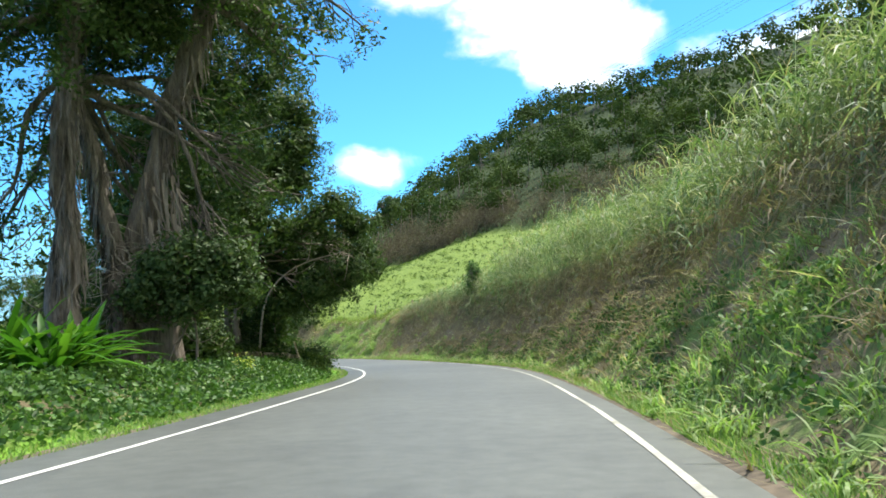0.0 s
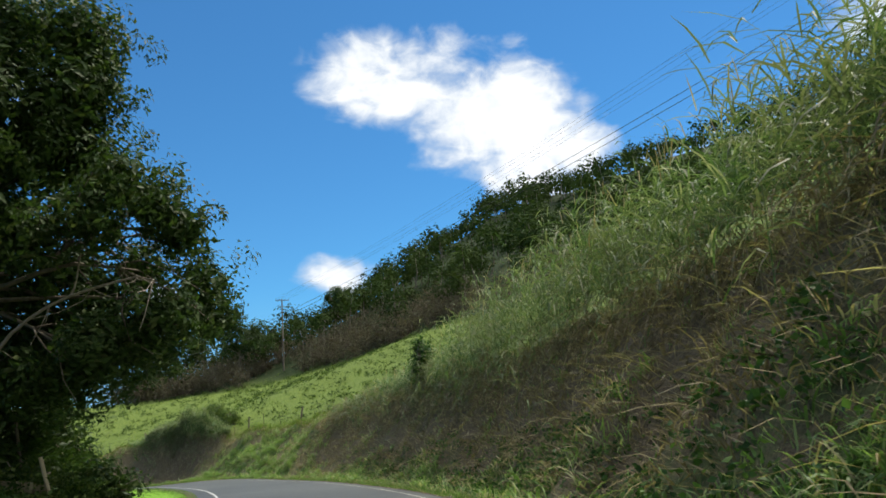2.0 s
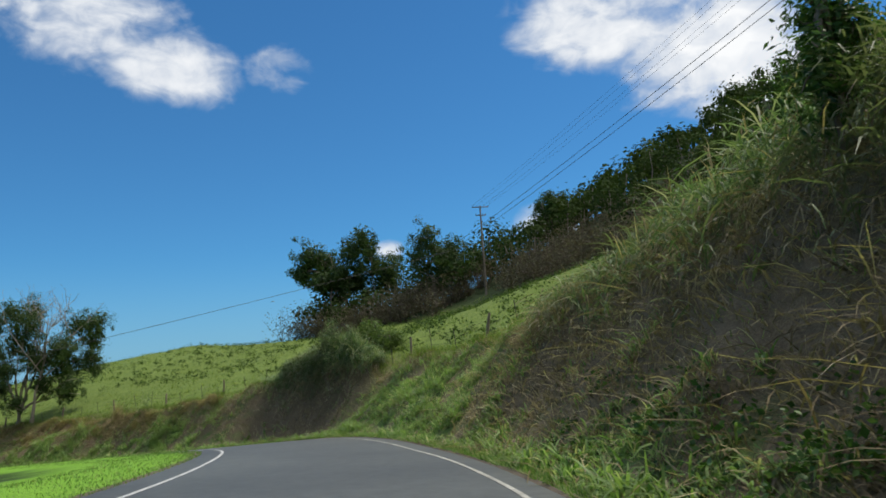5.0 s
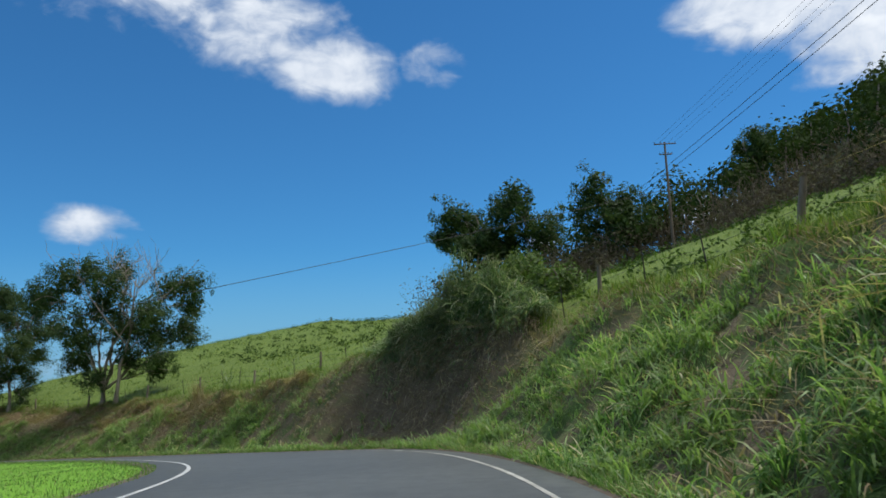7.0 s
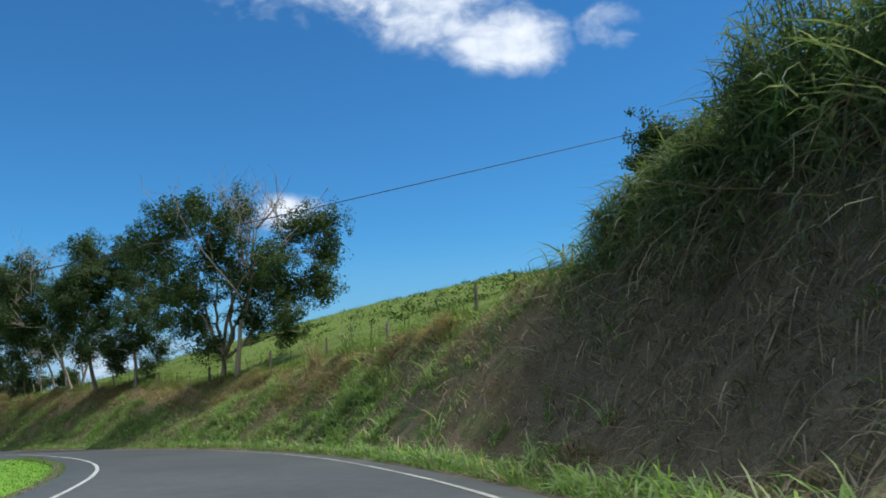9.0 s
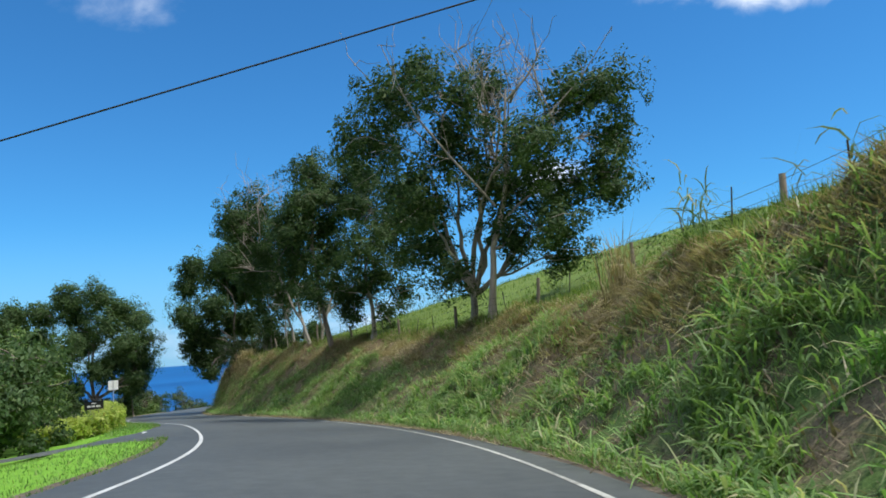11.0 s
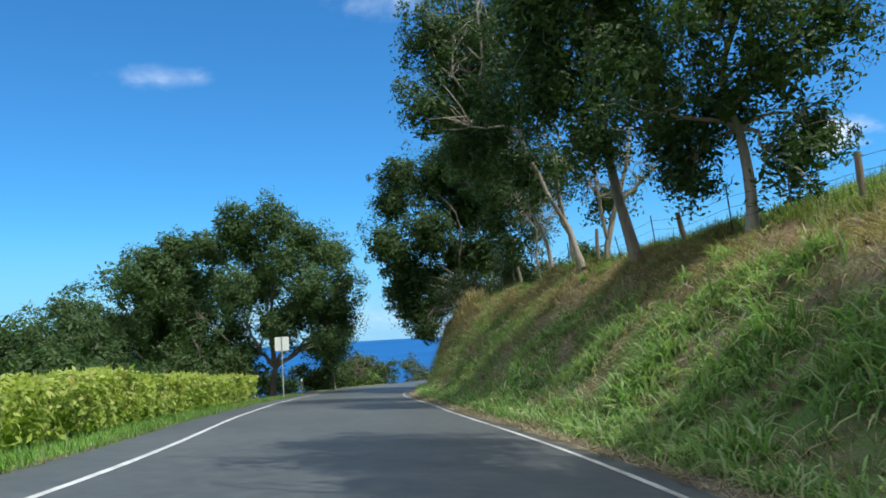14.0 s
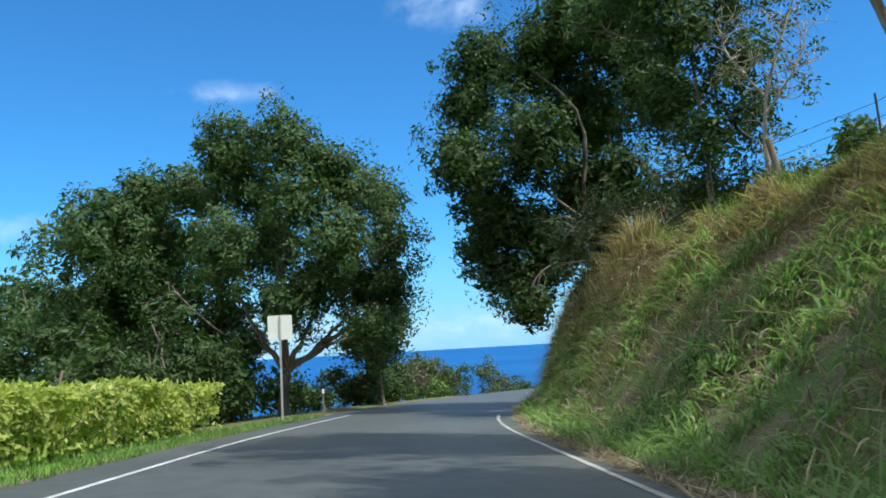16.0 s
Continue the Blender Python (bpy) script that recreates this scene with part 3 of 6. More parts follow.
def make_ground():
    gx, gy = spread(-185, 40, 1.0, 4500), spread(-15, 205, 1.0, 4500)
    X, Y = np.meshgrid(gx, gy)
    z = ground(X, Y)
    nx, ny = len(gx), len(gy)
    i, j = np.meshgrid(np.arange(ny - 1), np.arange(nx - 1), indexing="ij")
    a = i * nx + j
    faces = np.stack([a, a + 1, a + nx + 1, a + nx], -1).reshape(-1, 4)
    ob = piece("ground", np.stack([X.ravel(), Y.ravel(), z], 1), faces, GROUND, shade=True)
    s, off, zr, fall = to_road(X, Y)
    top = np.interp(s, BANK[:, 0], BANK[:, 1])
    x, y = X.ravel(), Y.ravel()
    field = np.maximum(smooth(0.0, 2.0, off - top + 0.8 * lump(x, y, 3, 8)), smooth(26, 36, -off + 4 * lump(x, y, 9, 8)))
    straw = smooth(135, 146, s) * (1 - smooth(212, 225, s)) * smooth(-2.4, -0.6, off - top + 0.9 * lump(x, y, 2, 9)) * (1 - smooth(0.3, 1.5, off - top))
    lawn = smooth(-4.6, -4.2, -np.abs(off + 8.6)) * (off < 0) * smooth(41, 47, s) * (1 - smooth(196, 206, s))
    lawn = np.maximum(lawn, (off < 0) * smooth(3.5, 4.5, -off) * (1 - smooth(4.9, 5.6, -off)) * (s < 60))
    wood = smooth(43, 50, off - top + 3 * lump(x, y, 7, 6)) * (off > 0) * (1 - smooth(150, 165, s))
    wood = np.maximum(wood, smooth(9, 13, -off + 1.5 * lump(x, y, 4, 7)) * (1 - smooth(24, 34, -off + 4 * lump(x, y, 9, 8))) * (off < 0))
    u = (off - 4.7) / (top - 4.7)
    dry = smooth(26, 36, s) * (1 - smooth(82, 89, s)) * smooth(0.16, 0.4, u + 0.15 * lump(x, y, 2, 44)) * (off > 0)
    dry = np.maximum(dry, 0.8 * smooth(128, 140, s) * smooth(0.45, 0.7, u + 0.2 * lump(x, y, 2.4, 45)) * (off > 0))
    dry = np.maximum(dry, smooth(105, 109, s) * (1 - smooth(120, 125, s)) * smooth(0.1, 0.35, u + 0.1 * lump(x, y, 1.6, 46)) * (off > 0))
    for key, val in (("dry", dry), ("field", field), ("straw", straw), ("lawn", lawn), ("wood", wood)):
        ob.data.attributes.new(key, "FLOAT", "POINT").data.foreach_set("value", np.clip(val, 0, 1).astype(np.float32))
    return tagged(ob, "grassy hillside ground with a steep roadside bank and lawn", "ground", kind="structure")


def ribbon(name, s, offs, lift, material, label, category, wander=0.0, seed=0, shift=None):
    """A strip along the road over the offsets given, lifted above the road's surface."""
    rng = np.random.default_rng(seed)
    offs = np.asarray(offs, float)
    lift = np.broadcast_to(np.asarray(lift, float), offs.shape)
    fall, zr = np.interp(s, ALONG, MID[:, 3]), np.interp(s, ALONG, MID[:, 2])
    O = np.broadcast_to(offs, (len(s), len(offs))).copy()
    if shift is not None:
        O += np.interp(s, *shift)[:, None]
    if wander:
        n = len(s)
        O[:, 0] += wander * np.convolve(rng.uniform(-1, 1, n + 4), np.ones(5) / 3, "valid")
        O[:, -1] += wander * np.convolve(rng.uniform(-1, 1, n + 4), np.ones(5) / 3, "valid")
    S = np.broadcast_to(s[:, None], O.shape)
    X, Y = from_road(S, O)
    Z = zr[:, None] + fall[:, None] * np.clip(O, -4.5, 4.5) + lift
    m, k = O.shape
    i, j = np.meshgrid(np.arange(m - 1), np.arange(k - 1), indexing="ij")
    a = i * k + j
    faces = np.stack([a, a + 1, a + k + 1, a + k], -1).reshape(-1, 4)
    ob = piece(name, np.stack([X, Y, Z], -1).reshape(-1, 3), faces, material, shade=True)
    return tagged(ob, label, category, kind="structure")


make_ground()
ROAD_S = np.arange(-58, 300, 0.8)
ribbon("road", ROAD_S, [-4.35, -4.25, -3.0, -1.5, 0, 1.5, 3.0, 3.85, 3.95], [-0.06, 0, 0.005, 0.015, 0.02, 0.015, 0.005, 0, -0.06], ASPHALT,
       "worn grey asphalt of a narrow two-lane country road", "road", 0.05, 1)
LINE_S = np.arange(-58, 213, 0.5)
ribbon("edge_line", LINE_S, [-3.40, -3.29], 0.012, PAINT, "solid white painted edge line on the asphalt", "road marking", 0.008, 2, ([118, 134, 152, 172, 185, 198], [0.0, 0.12, 0.19, 0.28, 0.28, 0.19]))
ribbon("edge_line", np.arange(-58, 209, 0.5), [3.29, 3.39], 0.012, PAINT_WORN, "worn dirty white edge line beside the grassy bank", "road marking", 0.012, 3, ([70, 85, 98, 108, 130, 145, 152, 163, 175, 185, 194, 200, 205], [0.0, -0.2, -0.2, -0.06, -0.11, -0.1, -0.03, 0.02, 0.11, 0.21, 0.17, 0.02, -0.13]))
ribbon("verge", ROAD_S, [3.78, 4.0, 4.4, 5.0], [-0.02, 0.02, 0.03, -0.03], EARTH, "crumbled brown earth and gravel along the asphalt edge", "verge", 0.08, 4)
for span in (ROAD_S[ROAD_S < 151], ROAD_S[ROAD_S > 158]):
    ribbon("verge", span, [-4.56, -4.44, -4.32, -4.2], [-0.04, 0.01, 0.008, -0.02], EARTH, "narrow earth verge beside the lawn", "verge", 0.06, 5)


# the drive: distance along the road, its outer edge, its edge towards the lawn
DRIVE = np.array([(146, -8.5, -8.2), (149, -7.7, -7.0), (150.6, -7.2, -5.4), (151.8, -6.9, -3.7), (157, -5.3, -3.6), (163, -4.2, -3.6)])


def make_driveway():
    """The paved mouth of a drive that widens the road beside the lawn."""
    s = np.arange(146, 163, 0.4)
    outer, inner = np.interp(s, DRIVE[:, 0], DRIVE[:, 1]), np.interp(s, DRIVE[:, 0], DRIVE[:, 2])
    fall, zr = np.interp(s, ALONG, MID[:, 3]), np.interp(s, ALONG, MID[:, 2])
    rows = []
    for f, lift in ((0.0, -0.04), (0.06, 0.018), (0.35, 0.03), (0.65, 0.03), (0.94, 0.024), (1.0, -0.05)):
        off = inner + (outer - inner) * f
        x, y = from_road(s, off)
        flat = zr + fall * np.clip(off, -4.5, 4.5)
        rows.append(np.stack([x, y, np.maximum(flat, ground(x, y, False)) + np.where((off > -4.2) & (f < 0.3), 0.004, lift)], 1))
    m = len(s)
    v = np.vstack(rows)
    faces = np.array([(r * m + k, r * m + k + 1, (r + 1) * m + k + 1, (r + 1) * m + k) for r in range(5) for k in range(m - 1)])
    tagged(piece("driveway", v, faces, ASPHALT, shade=True), "worn asphalt mouth of a drive beside the lawn", "driveway", kind="structure")


make_driveway()


def make_sea():
    ang = np.linspace(0, 2 * np.pi, 97)[:-1]
    rings = [np.array([[-100.0, 120, -30]])] + [np.stack([-100 + r * np.cos(ang), 120 + r * np.sin(ang), np.full(96, -30.0)], 1) for r in (150, 400, 1000, 2400, 5600)]
    v = np.vstack(rings)
    f3 = np.array([(0, 1 + k, 1 + (k + 1) % 96) for k in range(96)])
    f4 = np.array([(1 + r * 96 + k, 1 + (r + 1) * 96 + k, 1 + (r + 1) * 96 + (k + 1) % 96, 1 + r * 96 + (k + 1) % 96) for r in range(4) for k in range(96)])
    tagged(piece("water", v, [f3, f4], WATER), "deep blue sea reaching to the horizon", "sea", kind="structure")


make_sea()

# ---------- trees ----------


def bent(a, b, rng, sag=0.12, n=6, lift=0.0):
    """A gently crooked path from a to b."""
    a, b = np.asarray(a, float), np.asarray(b, float)
    t = np.linspace(0, 1, n)[:, None]
    span = np.linalg.norm(b - a)
    off = (rng.normal(size=(1, 3)) * np.sin(np.pi * t) + 0.5 * rng.normal(size=(1, 3)) * np.sin(2 * np.pi * t)) * sag * span * 0.45
    arch = np.array([[0, 0, 1.0]]) * lift * span * np.sin(np.pi * t)
    return a + (b - a) * t + off + arch


def tree(name, label, stems, crown, radii, lobes, leaves, leaf, seed, bark=None, foliage_of=None, extra=(), girth=0.28, fork=0.42, group="", twigs=6, lobe_size=0.42, droop=0.4, bare=0, slim=0.4, tops=(), shaggy=False, forks=(), thick=0.21):
    """A tree: crooked stems that fork into limbs, limbs that end in lobes of leaf clusters. Places are in the world, stems stand on the ground."""
    rng = np.random.default_rng(seed)
    bark, foliage_of = bark or BARK, foliage_of or LEAF_TREE
    crown, radii = np.asarray(crown, float), np.asarray(radii, float)
    bases = []
    for sx, sy in stems:
        bases.append(np.array([sx, sy, float(ground([sx], [sy])[0]) - 0.15]))
    home = thing(name, label, "tree", group, at=tuple(bases[0]))
    wood, green = Soup(), Soup()
    spots = []
    for k in range(lobes):
        d = rng.normal(size=3)
        d /= np.linalg.norm(d)
        d[2] = d[2] * 0.9 + 0.05
        r = rng.uniform(0.4, 1.1)
        spots.append((crown + d * radii * r * 0.78, lobe_size * rng.uniform(0.55, 1.25)))
    spots += [(np.asarray(p, float), r) for p, r in extra]
    joints = []
    for q, b in enumerate(bases):
        goal = crown + (rng.normal(size=3) * 0.2 * radii if q else 0)
        f = b + (goal - b) * (fork + 0.12 * rng.uniform(-1, 1))
        m = 14 if shaggy else 8
        if q < len(tops):
            f = np.asarray(tops[q], float)
        if f.ndim == 2:     # a stem led through several places
            way = np.vstack([b, f])
            part_of = np.r_[0, np.cumsum(np.linalg.norm(np.diff(way, axis=0), axis=1))]
            t = np.linspace(0, part_of[-1], m)
            path = np.stack([np.interp(t, part_of, way[:, k]) for k in range(3)], 1)
            path[1:-1] = (path[:-2] + 2 * path[1:-1] + path[2:]) / 4 + rng.normal(size=(m - 2, 3)) * (0.1 if shaggy else 0.05)
            f = way[-1]
        else:
            path = bent(b, f, rng, 0.12 if shaggy else 0.06, m)
        g = girth * (1.0 if q == 0 else rng.uniform(0.6, 0.95))
        rad = g * (np.linspace(1, 0.72, m))
        rad[0] *= 1.5
        rad[1] *= 1.2
        rad[2] *= 1.05
        if shaggy:
            rad[1:5] *= (1.25, 1.25, 1.15, 1.05)
            rad *= rng.uniform(0.86, 1.16, m)
        wood.tube(path, rad, 18 if shaggy else 10, 0.14 if shaggy else 0.03, rng, 0.2 if shaggy else 0.05)
        if shaggy:      # peeling strips and tangled twigs on the old trunk
            for _ in range(420):
                k = rng.integers(0, m - 1)
                a = rng.uniform(0, 2 * np.pi)
                p = path[k] + (path[k + 1] - path[k]) * rng.uniform()
                r = rad[k] * rng.uniform(0.95, 1.15)
                c = p + np.array([np.cos(a) * r, np.sin(a) * r, 0])
                L, wd = rng.uniform(0.3, 1.5), rng.uniform(0.012, 0.06)
                side = np.array([-np.sin(a), np.cos(a), 0]) * wd
                o = np.array([np.cos(a), np.sin(a), 0])
                v = np.array([c - side, c + side, c + side * 0.8 + o * 0.09 - [0, 0, L * 0.6], c - side * 0.8 + o * 0.05 - [0, 0, L * 0.6], c + o * rng.uniform(0.02, 0.22) + side * 2 * rng.normal() - [0, 0, L]])
                wood.add(v, np.array([(0, 1, 2), (0, 2, 3), (3, 2, 4)]))
            for _ in range(20):
                k = rng.integers(1, m - 1)
                a = rng.uniform(0, 2 * np.pi)
                c = path[k] + np.array([np.cos(a), np.sin(a), 0]) * rad[k]
                e = c + np.array([np.cos(a) * 0.9, np.sin(a) * 0.9, rng.uniform(-1.6, 0.3)]) + rng.normal(size=3) * 0.4
                wood.tube(bent(c, e, rng, 0.5, 6), np.linspace(0.022, 0.007, 6), 4)
        crest = goal + np.array([0, 0, 0.45 * radii[2]])
        lead = bent(f, crest, rng, 0.14, 9)
        lr_ = np.linspace(g * 0.7, 0.05, 9)
        wood.tube(lead, lr_, 8, 0.06, rng)
        joints += [(lead[k], lr_[k]) for k in range(7)]
    for end in forks:       # main limbs that swing out of the first stem's top and then climb
        t = np.linspace(0, 1, 10)[:, None]
        foot, end = np.asarray(tops[0], float), np.asarray(end, float)
        knee = foot + (end - foot) * np.array([0.6, 0.6, 0.42]) + rng.normal(size=3) * 0.25
        path = foot * (1 - t) ** 2 + knee * 2 * t * (1 - t) + end * t**2
        path[1:-1] += rng.normal(size=(8, 3)) * 0.07
        r_ = np.linspace(girth * 0.68, 0.06, 10)
        wood.tube(path, r_, 9, 0.06, rng, 0.04)
        joints += [(path[k], r_[k]) for k in range(3, 9)]
    shares = np.array([q[1] ** 2 for q in spots])
    shares = shares / shares.sum()
    for (c, size), share in zip(spots, shares):
        count = max(40, int(leaves * share))
        # a limb leaves its stem below the lobe and climbs to it
        near = min(joints, key=lambda fr: abs(fr[0][2] - (c[2] - 0.55 * np.hypot(*(c - fr[0])[:2]))) + 0.35 * np.linalg.norm(fr[0] - c))
        limb = bent(near[0], c, rng, 0.2, 8, 0.06)
        wood.tube(limb, np.linspace(max(0.05, near[1] * 0.6), 0.03, 8), 6, 0.08, rng)
        lr = radii * size if size < 3 else np.full(3, size)
        k = max(6, count // 62)
        d = rng.normal(size=(k, 3))
        d /= np.linalg.norm(d, axis=1)[:, None]
        ragged = 1 + 0.35 * np.sin(d @ rng.normal(size=3) * 3.1 + rng.uniform(0, 6)) * rng.uniform(0.5, 1.2)     # lobes are not round
        heads = c + d * lr * (ragged * rng.uniform(0.05, 1.35, k) ** 0.5)[:, None] + np.array([0, 0, -0.12]) * lr
        for h in heads[:twigs]:
            wood.tube(bent(limb[5], h, rng, 0.25, 5), np.linspace(0.035, 0.012, 5), 4)
        # the shaded leaves inside the lobe
        m = int(count * thick)
        d = rng.normal(size=(m, 3))
        d /= np.linalg.norm(d, axis=1)[:, None]
        green.leaves(c + d * lr * rng.uniform(0.05, 0.72, (m, 1)) ** 0.6, leaf * 1.75, rng, droop, slim, 0.0, d + rng.normal(size=(m, 3)) * 0.3)
        per = max(8, count // k)
        blob = rng.normal(size=(k, per, 3))
        blob *= (rng.uniform(0.15, 1, (k, per, 1)) ** 0.5) * rng.uniform(0.6, 1.3, (k, 1, 1)) / np.linalg.norm(blob, axis=2)[..., None]
        blob = blob * np.array([0.62, 0.62, 0.62]) * (0.4 + leaf * 2.4) * rng.uniform(0.6, 1.35, (k, 1, 1))
        blob[..., 2] -= 0.25 * (blob[..., 0] ** 2 + blob[..., 1] ** 2) / (0.3 + leaf)       # sprays hang at their rims
        pts = (heads[:, None] + blob).reshape(-1, 3)
        out = (blob / 0.6 + 1.0 * (heads - c)[:, None] / np.mean(lr) + 0.35 * (heads - crown)[:, None] / np.mean(radii) + np.array([0, 0, 0.3])).reshape(-1, 3)
        green.leaves(pts, leaf, rng, droop, slim, 0.0, out)
    for k in range(bare):        # leafless grey twigs that stand out of the crown
        d = rng.normal(size=3) * 0.35
        d[2] = 1
        foot = crown + rng.normal(size=3) * radii * 0.25
        tip = crown + d * radii * np.array([1, 1, 0.78])
        p = bent(foot, tip, rng, 0.2, 6)
        wood.tube(p, np.linspace(0.075, 0.018, 6), 5)
        for _ in range(16):
            a = p[rng.integers(1, 6)]
            e = a + rng.normal(size=3) * 0.9 + np.array([0, 0, 0.8])
            wood.tube(bent(a, e, rng, 0.25, 4), np.linspace(0.026, 0.01, 4), 3)
    wood.done("trunk", bark, home, shade=True, origin=bases[0])
    green.done("crown", foliage_of, home, origin=bases[0])
    return home


def bare_tree(label, stem, limbs, girth, seed):
    """A tree with few leaves: limbs led through places, twigs along them and small leaf tufts near the tips."""
    rng = np.random.default_rng(seed)
    base = np.array([*stem, float(ground([stem[0]], [stem[1]])[0]) - 0.15])
    home = thing("roadside_tree", label, "tree", "trees on the bank", at=tuple(base))
    wood, green = Soup(), Soup()
    for q, limb in enumerate(limbs):
        way = np.vstack([base, np.asarray(limb, float)]) if q == 0 else np.asarray(limb, float)
        run = np.r_[0, np.cumsum(np.linalg.norm(np.diff(way, axis=0), axis=1))]
        t = np.linspace(0, run[-1], 12)
        path = np.stack([np.interp(t, run, way[:, k]) for k in range(3)], 1)
        path[1:-1] = (path[:-2] + 2 * path[1:-1] + path[2:]) / 4 + rng.normal(size=(10, 3)) * 0.03
        rad = np.linspace(girth * (1 if q == 0 else 0.6), 0.025, 12)
        wood.tube(path, rad, 8, 0.06, rng, 0.05)
        for k in range(26):
            j = rng.integers(3, 12)
            d = rng.normal(size=3) * np.array([1, 1, 0.6]) + np.array([0, 0, 0.5])
            end = path[j] + d / np.linalg.norm(d) * rng.uniform(0.5, 1.7)
            twig = bent(path[j], end, rng, 0.3, 6)
            wood.tube(twig, np.linspace(min(0.03, rad[j] * 0.6), 0.007, 6), 4)
            for _ in range(2):
                e = twig[4] + rng.normal(size=3) * 0.35 + np.array([0, 0, 0.15])
                wood.tube(bent(twig[rng.integers(2, 5)], e, rng, 0.3, 4), np.linspace(0.012, 0.005, 4), 3)
            if k % 3 == 0:
                n = 46
                green.leaves(end + rng.normal(size=(n, 3)) * 0.17, 0.17, rng, 0.5, 0.42)
    wood.done("trunk", BARK_PALE, home, shade=True, origin=base)
    green.done("leaves", LEAF_GREY, home, origin=base)
    return home


# trees in the pasture fence line on the bank
ON_BANK = "trees on the bank"
tree("roadside_tree", "broad grey-barked tree with drooping dark leaves on the bank", [(-69.7, 133.6), (-67.6, 133.4)], (-67.4, 134.8, 5.0), (7.3, 7.3, 7.3), 0, 54000, 0.21, 11, group=ON_BANK, bark=BARK_PALE, bare=16, girth=0.23, twigs=9, thick=0.16, tops=[(-69.6, 133.7, -1.5), (-67.4, 133.6, 0.8)],
     forks=[(-69.9, 131.6, 2.6), (-69.3, 133.0, 5.0), (-68.8, 134.0, 6.0), (-67.8, 136.8, 2.4), (-70.6, 132.2, 5.4), (-68.2, 136.0, 6.4)],
     extra=[((-70.0, 129.6, 9.2), 0.27), ((-73.4, 129.6, 7.6), 0.32), ((-67.2, 129.7, 9.5), 0.21), ((-69.2, 135.4, 10.2), 0.21), ((-64.0, 136.8, 8.3), 0.26), ((-63.4, 138.8, 8.7), 0.22), ((-65.3, 140.8, 6.9), 0.23),
            ((-64.1, 138.5, 4.4), 0.24), ((-66.2, 137.0, 3.9), 0.30), ((-64.2, 134.0, 5.6), 0.27), ((-68.8, 135.2, 4.3), 0.31), ((-68.7, 132.5, 6.6), 0.30), ((-69.1, 130.1, 3.9), 0.31), ((-71.3, 132.3, 1.6), 0.26),
            ((-68.5, 131.7, -0.3), 0.17), ((-67.4, 134.6, 1.5), 0.22), ((-64.5, 135.5, 1.5), 0.23), ((-65.7, 136.9, 0.2), 0.14), ((-63.0, 138.2, 3.1), 0.13), ((-66.9, 131.8, 8.4), 0.21)])
tree("roadside_tree", "tall pale-trunked tree with dark drooping leaves beside the fence", [(-85.5, 136.0)], (-85.0, 136.4, 3.0), (6.2, 6.2, 6.2), 0, 33000, 0.2, 12, group=ON_BANK, girth=0.18, bark=BARK_PALE, thick=0.14, twigs=8, tops=[(-85.5, 135.9, -0.2)],
     extra=[((-83.4, 137.7, 5.0), 0.24), ((-83.8, 137.9, 2.5), 0.20), ((-86.4, 139.2, 0.2), 0.18), ((-83.8, 136.2, -1.4), 0.16), ((-86.8, 135.0, -1.0), 0.18), ((-87.4, 134.8, 0.3), 0.22), ((-85.1, 132.9, 0.9), 0.18),
            ((-83.6, 134.4, 2.9), 0.29), ((-84.0, 136.6, 4.1), 0.28), ((-86.1, 135.9, 0.7), 0.21), ((-83.8, 136.2, 1.2), 0.20), ((-83.6, 139.8, 5.6), 0.25), ((-85.9, 136.1, 6.4), 0.30), ((-84.8, 138.4, 7.6), 0.26),
            ((-86.4, 136.4, 8.8), 0.24)])
tree("roadside_tree", "dark tree with a leaning trunk beside the fence", [(-90.1, 134.9)], (-89.6, 134.0, 5.6), (6.2, 6.2, 6.2), 0, 36000, 0.21, 17, group=ON_BANK, girth=0.17, thick=0.16, twigs=8, tops=[[(-90.3, 134.2, 0.2), (-90.2, 133.8, 2.8), (-90.0, 133.6, 4.6)]],
     extra=[((-88.7, 132.4, 6.8), 0.32), ((-89.8, 131.7, 5.0), 0.30), ((-91.0, 135.1, 5.8), 0.35), ((-91.1, 132.8, 3.0), 0.31), ((-88.5, 134.4, 3.1), 0.27), ((-89.3, 134.5, 8.1), 0.28), ((-89.0, 136.4, 7.2), 0.28),
            ((-89.5, 133.3, 0.7), 0.21), ((-90.4, 133.8, 9.8), 0.30), ((-88.2, 136.8, 9.6), 0.26)])
tree("roadside_tree", "cluster of thin pale stems with sparse leaves", [(-96.6, 135.9), (-99.2, 137.0), (-98.4, 136.4), (-101.0, 136.6)], (-99.0, 134.0, 5.0), (6.2, 6.2, 6.2), 0, 32000, 0.21, 13, bark=BARK_PALE, group=ON_BANK, girth=0.11, bare=8, thick=0.1, twigs=9, tops=[[(-97.0, 135.6, -1.6), (-97.2, 134.7, 0.2), (-97.6, 133.9, 2.6)], [(-99.3, 136.4, -0.8), (-99.2, 135.4, 2.6)], [(-98.5, 136.0, -0.4), (-98.8, 135.6, 3.0)], [(-101.2, 135.8, -0.6), (-101.0, 134.6, 2.8)]],
     extra=[((-100.0, 133.0, 8.8), 0.34), ((-99.1, 130.5, 7.6), 0.28), ((-100.7, 132.2, 6.2), 0.34), ((-98.0, 129.9, 4.0), 0.22), ((-99.0, 133.5, 3.9), 0.32), ((-98.1, 134.5, 1.3), 0.24), ((-100.3, 132.5, 3.0), 0.28),
            ((-96.9, 133.8, 6.0), 0.32), ((-99.4, 136.6, 1.9), 0.20), ((-97.9, 137.8, -0.2), 0.14)])
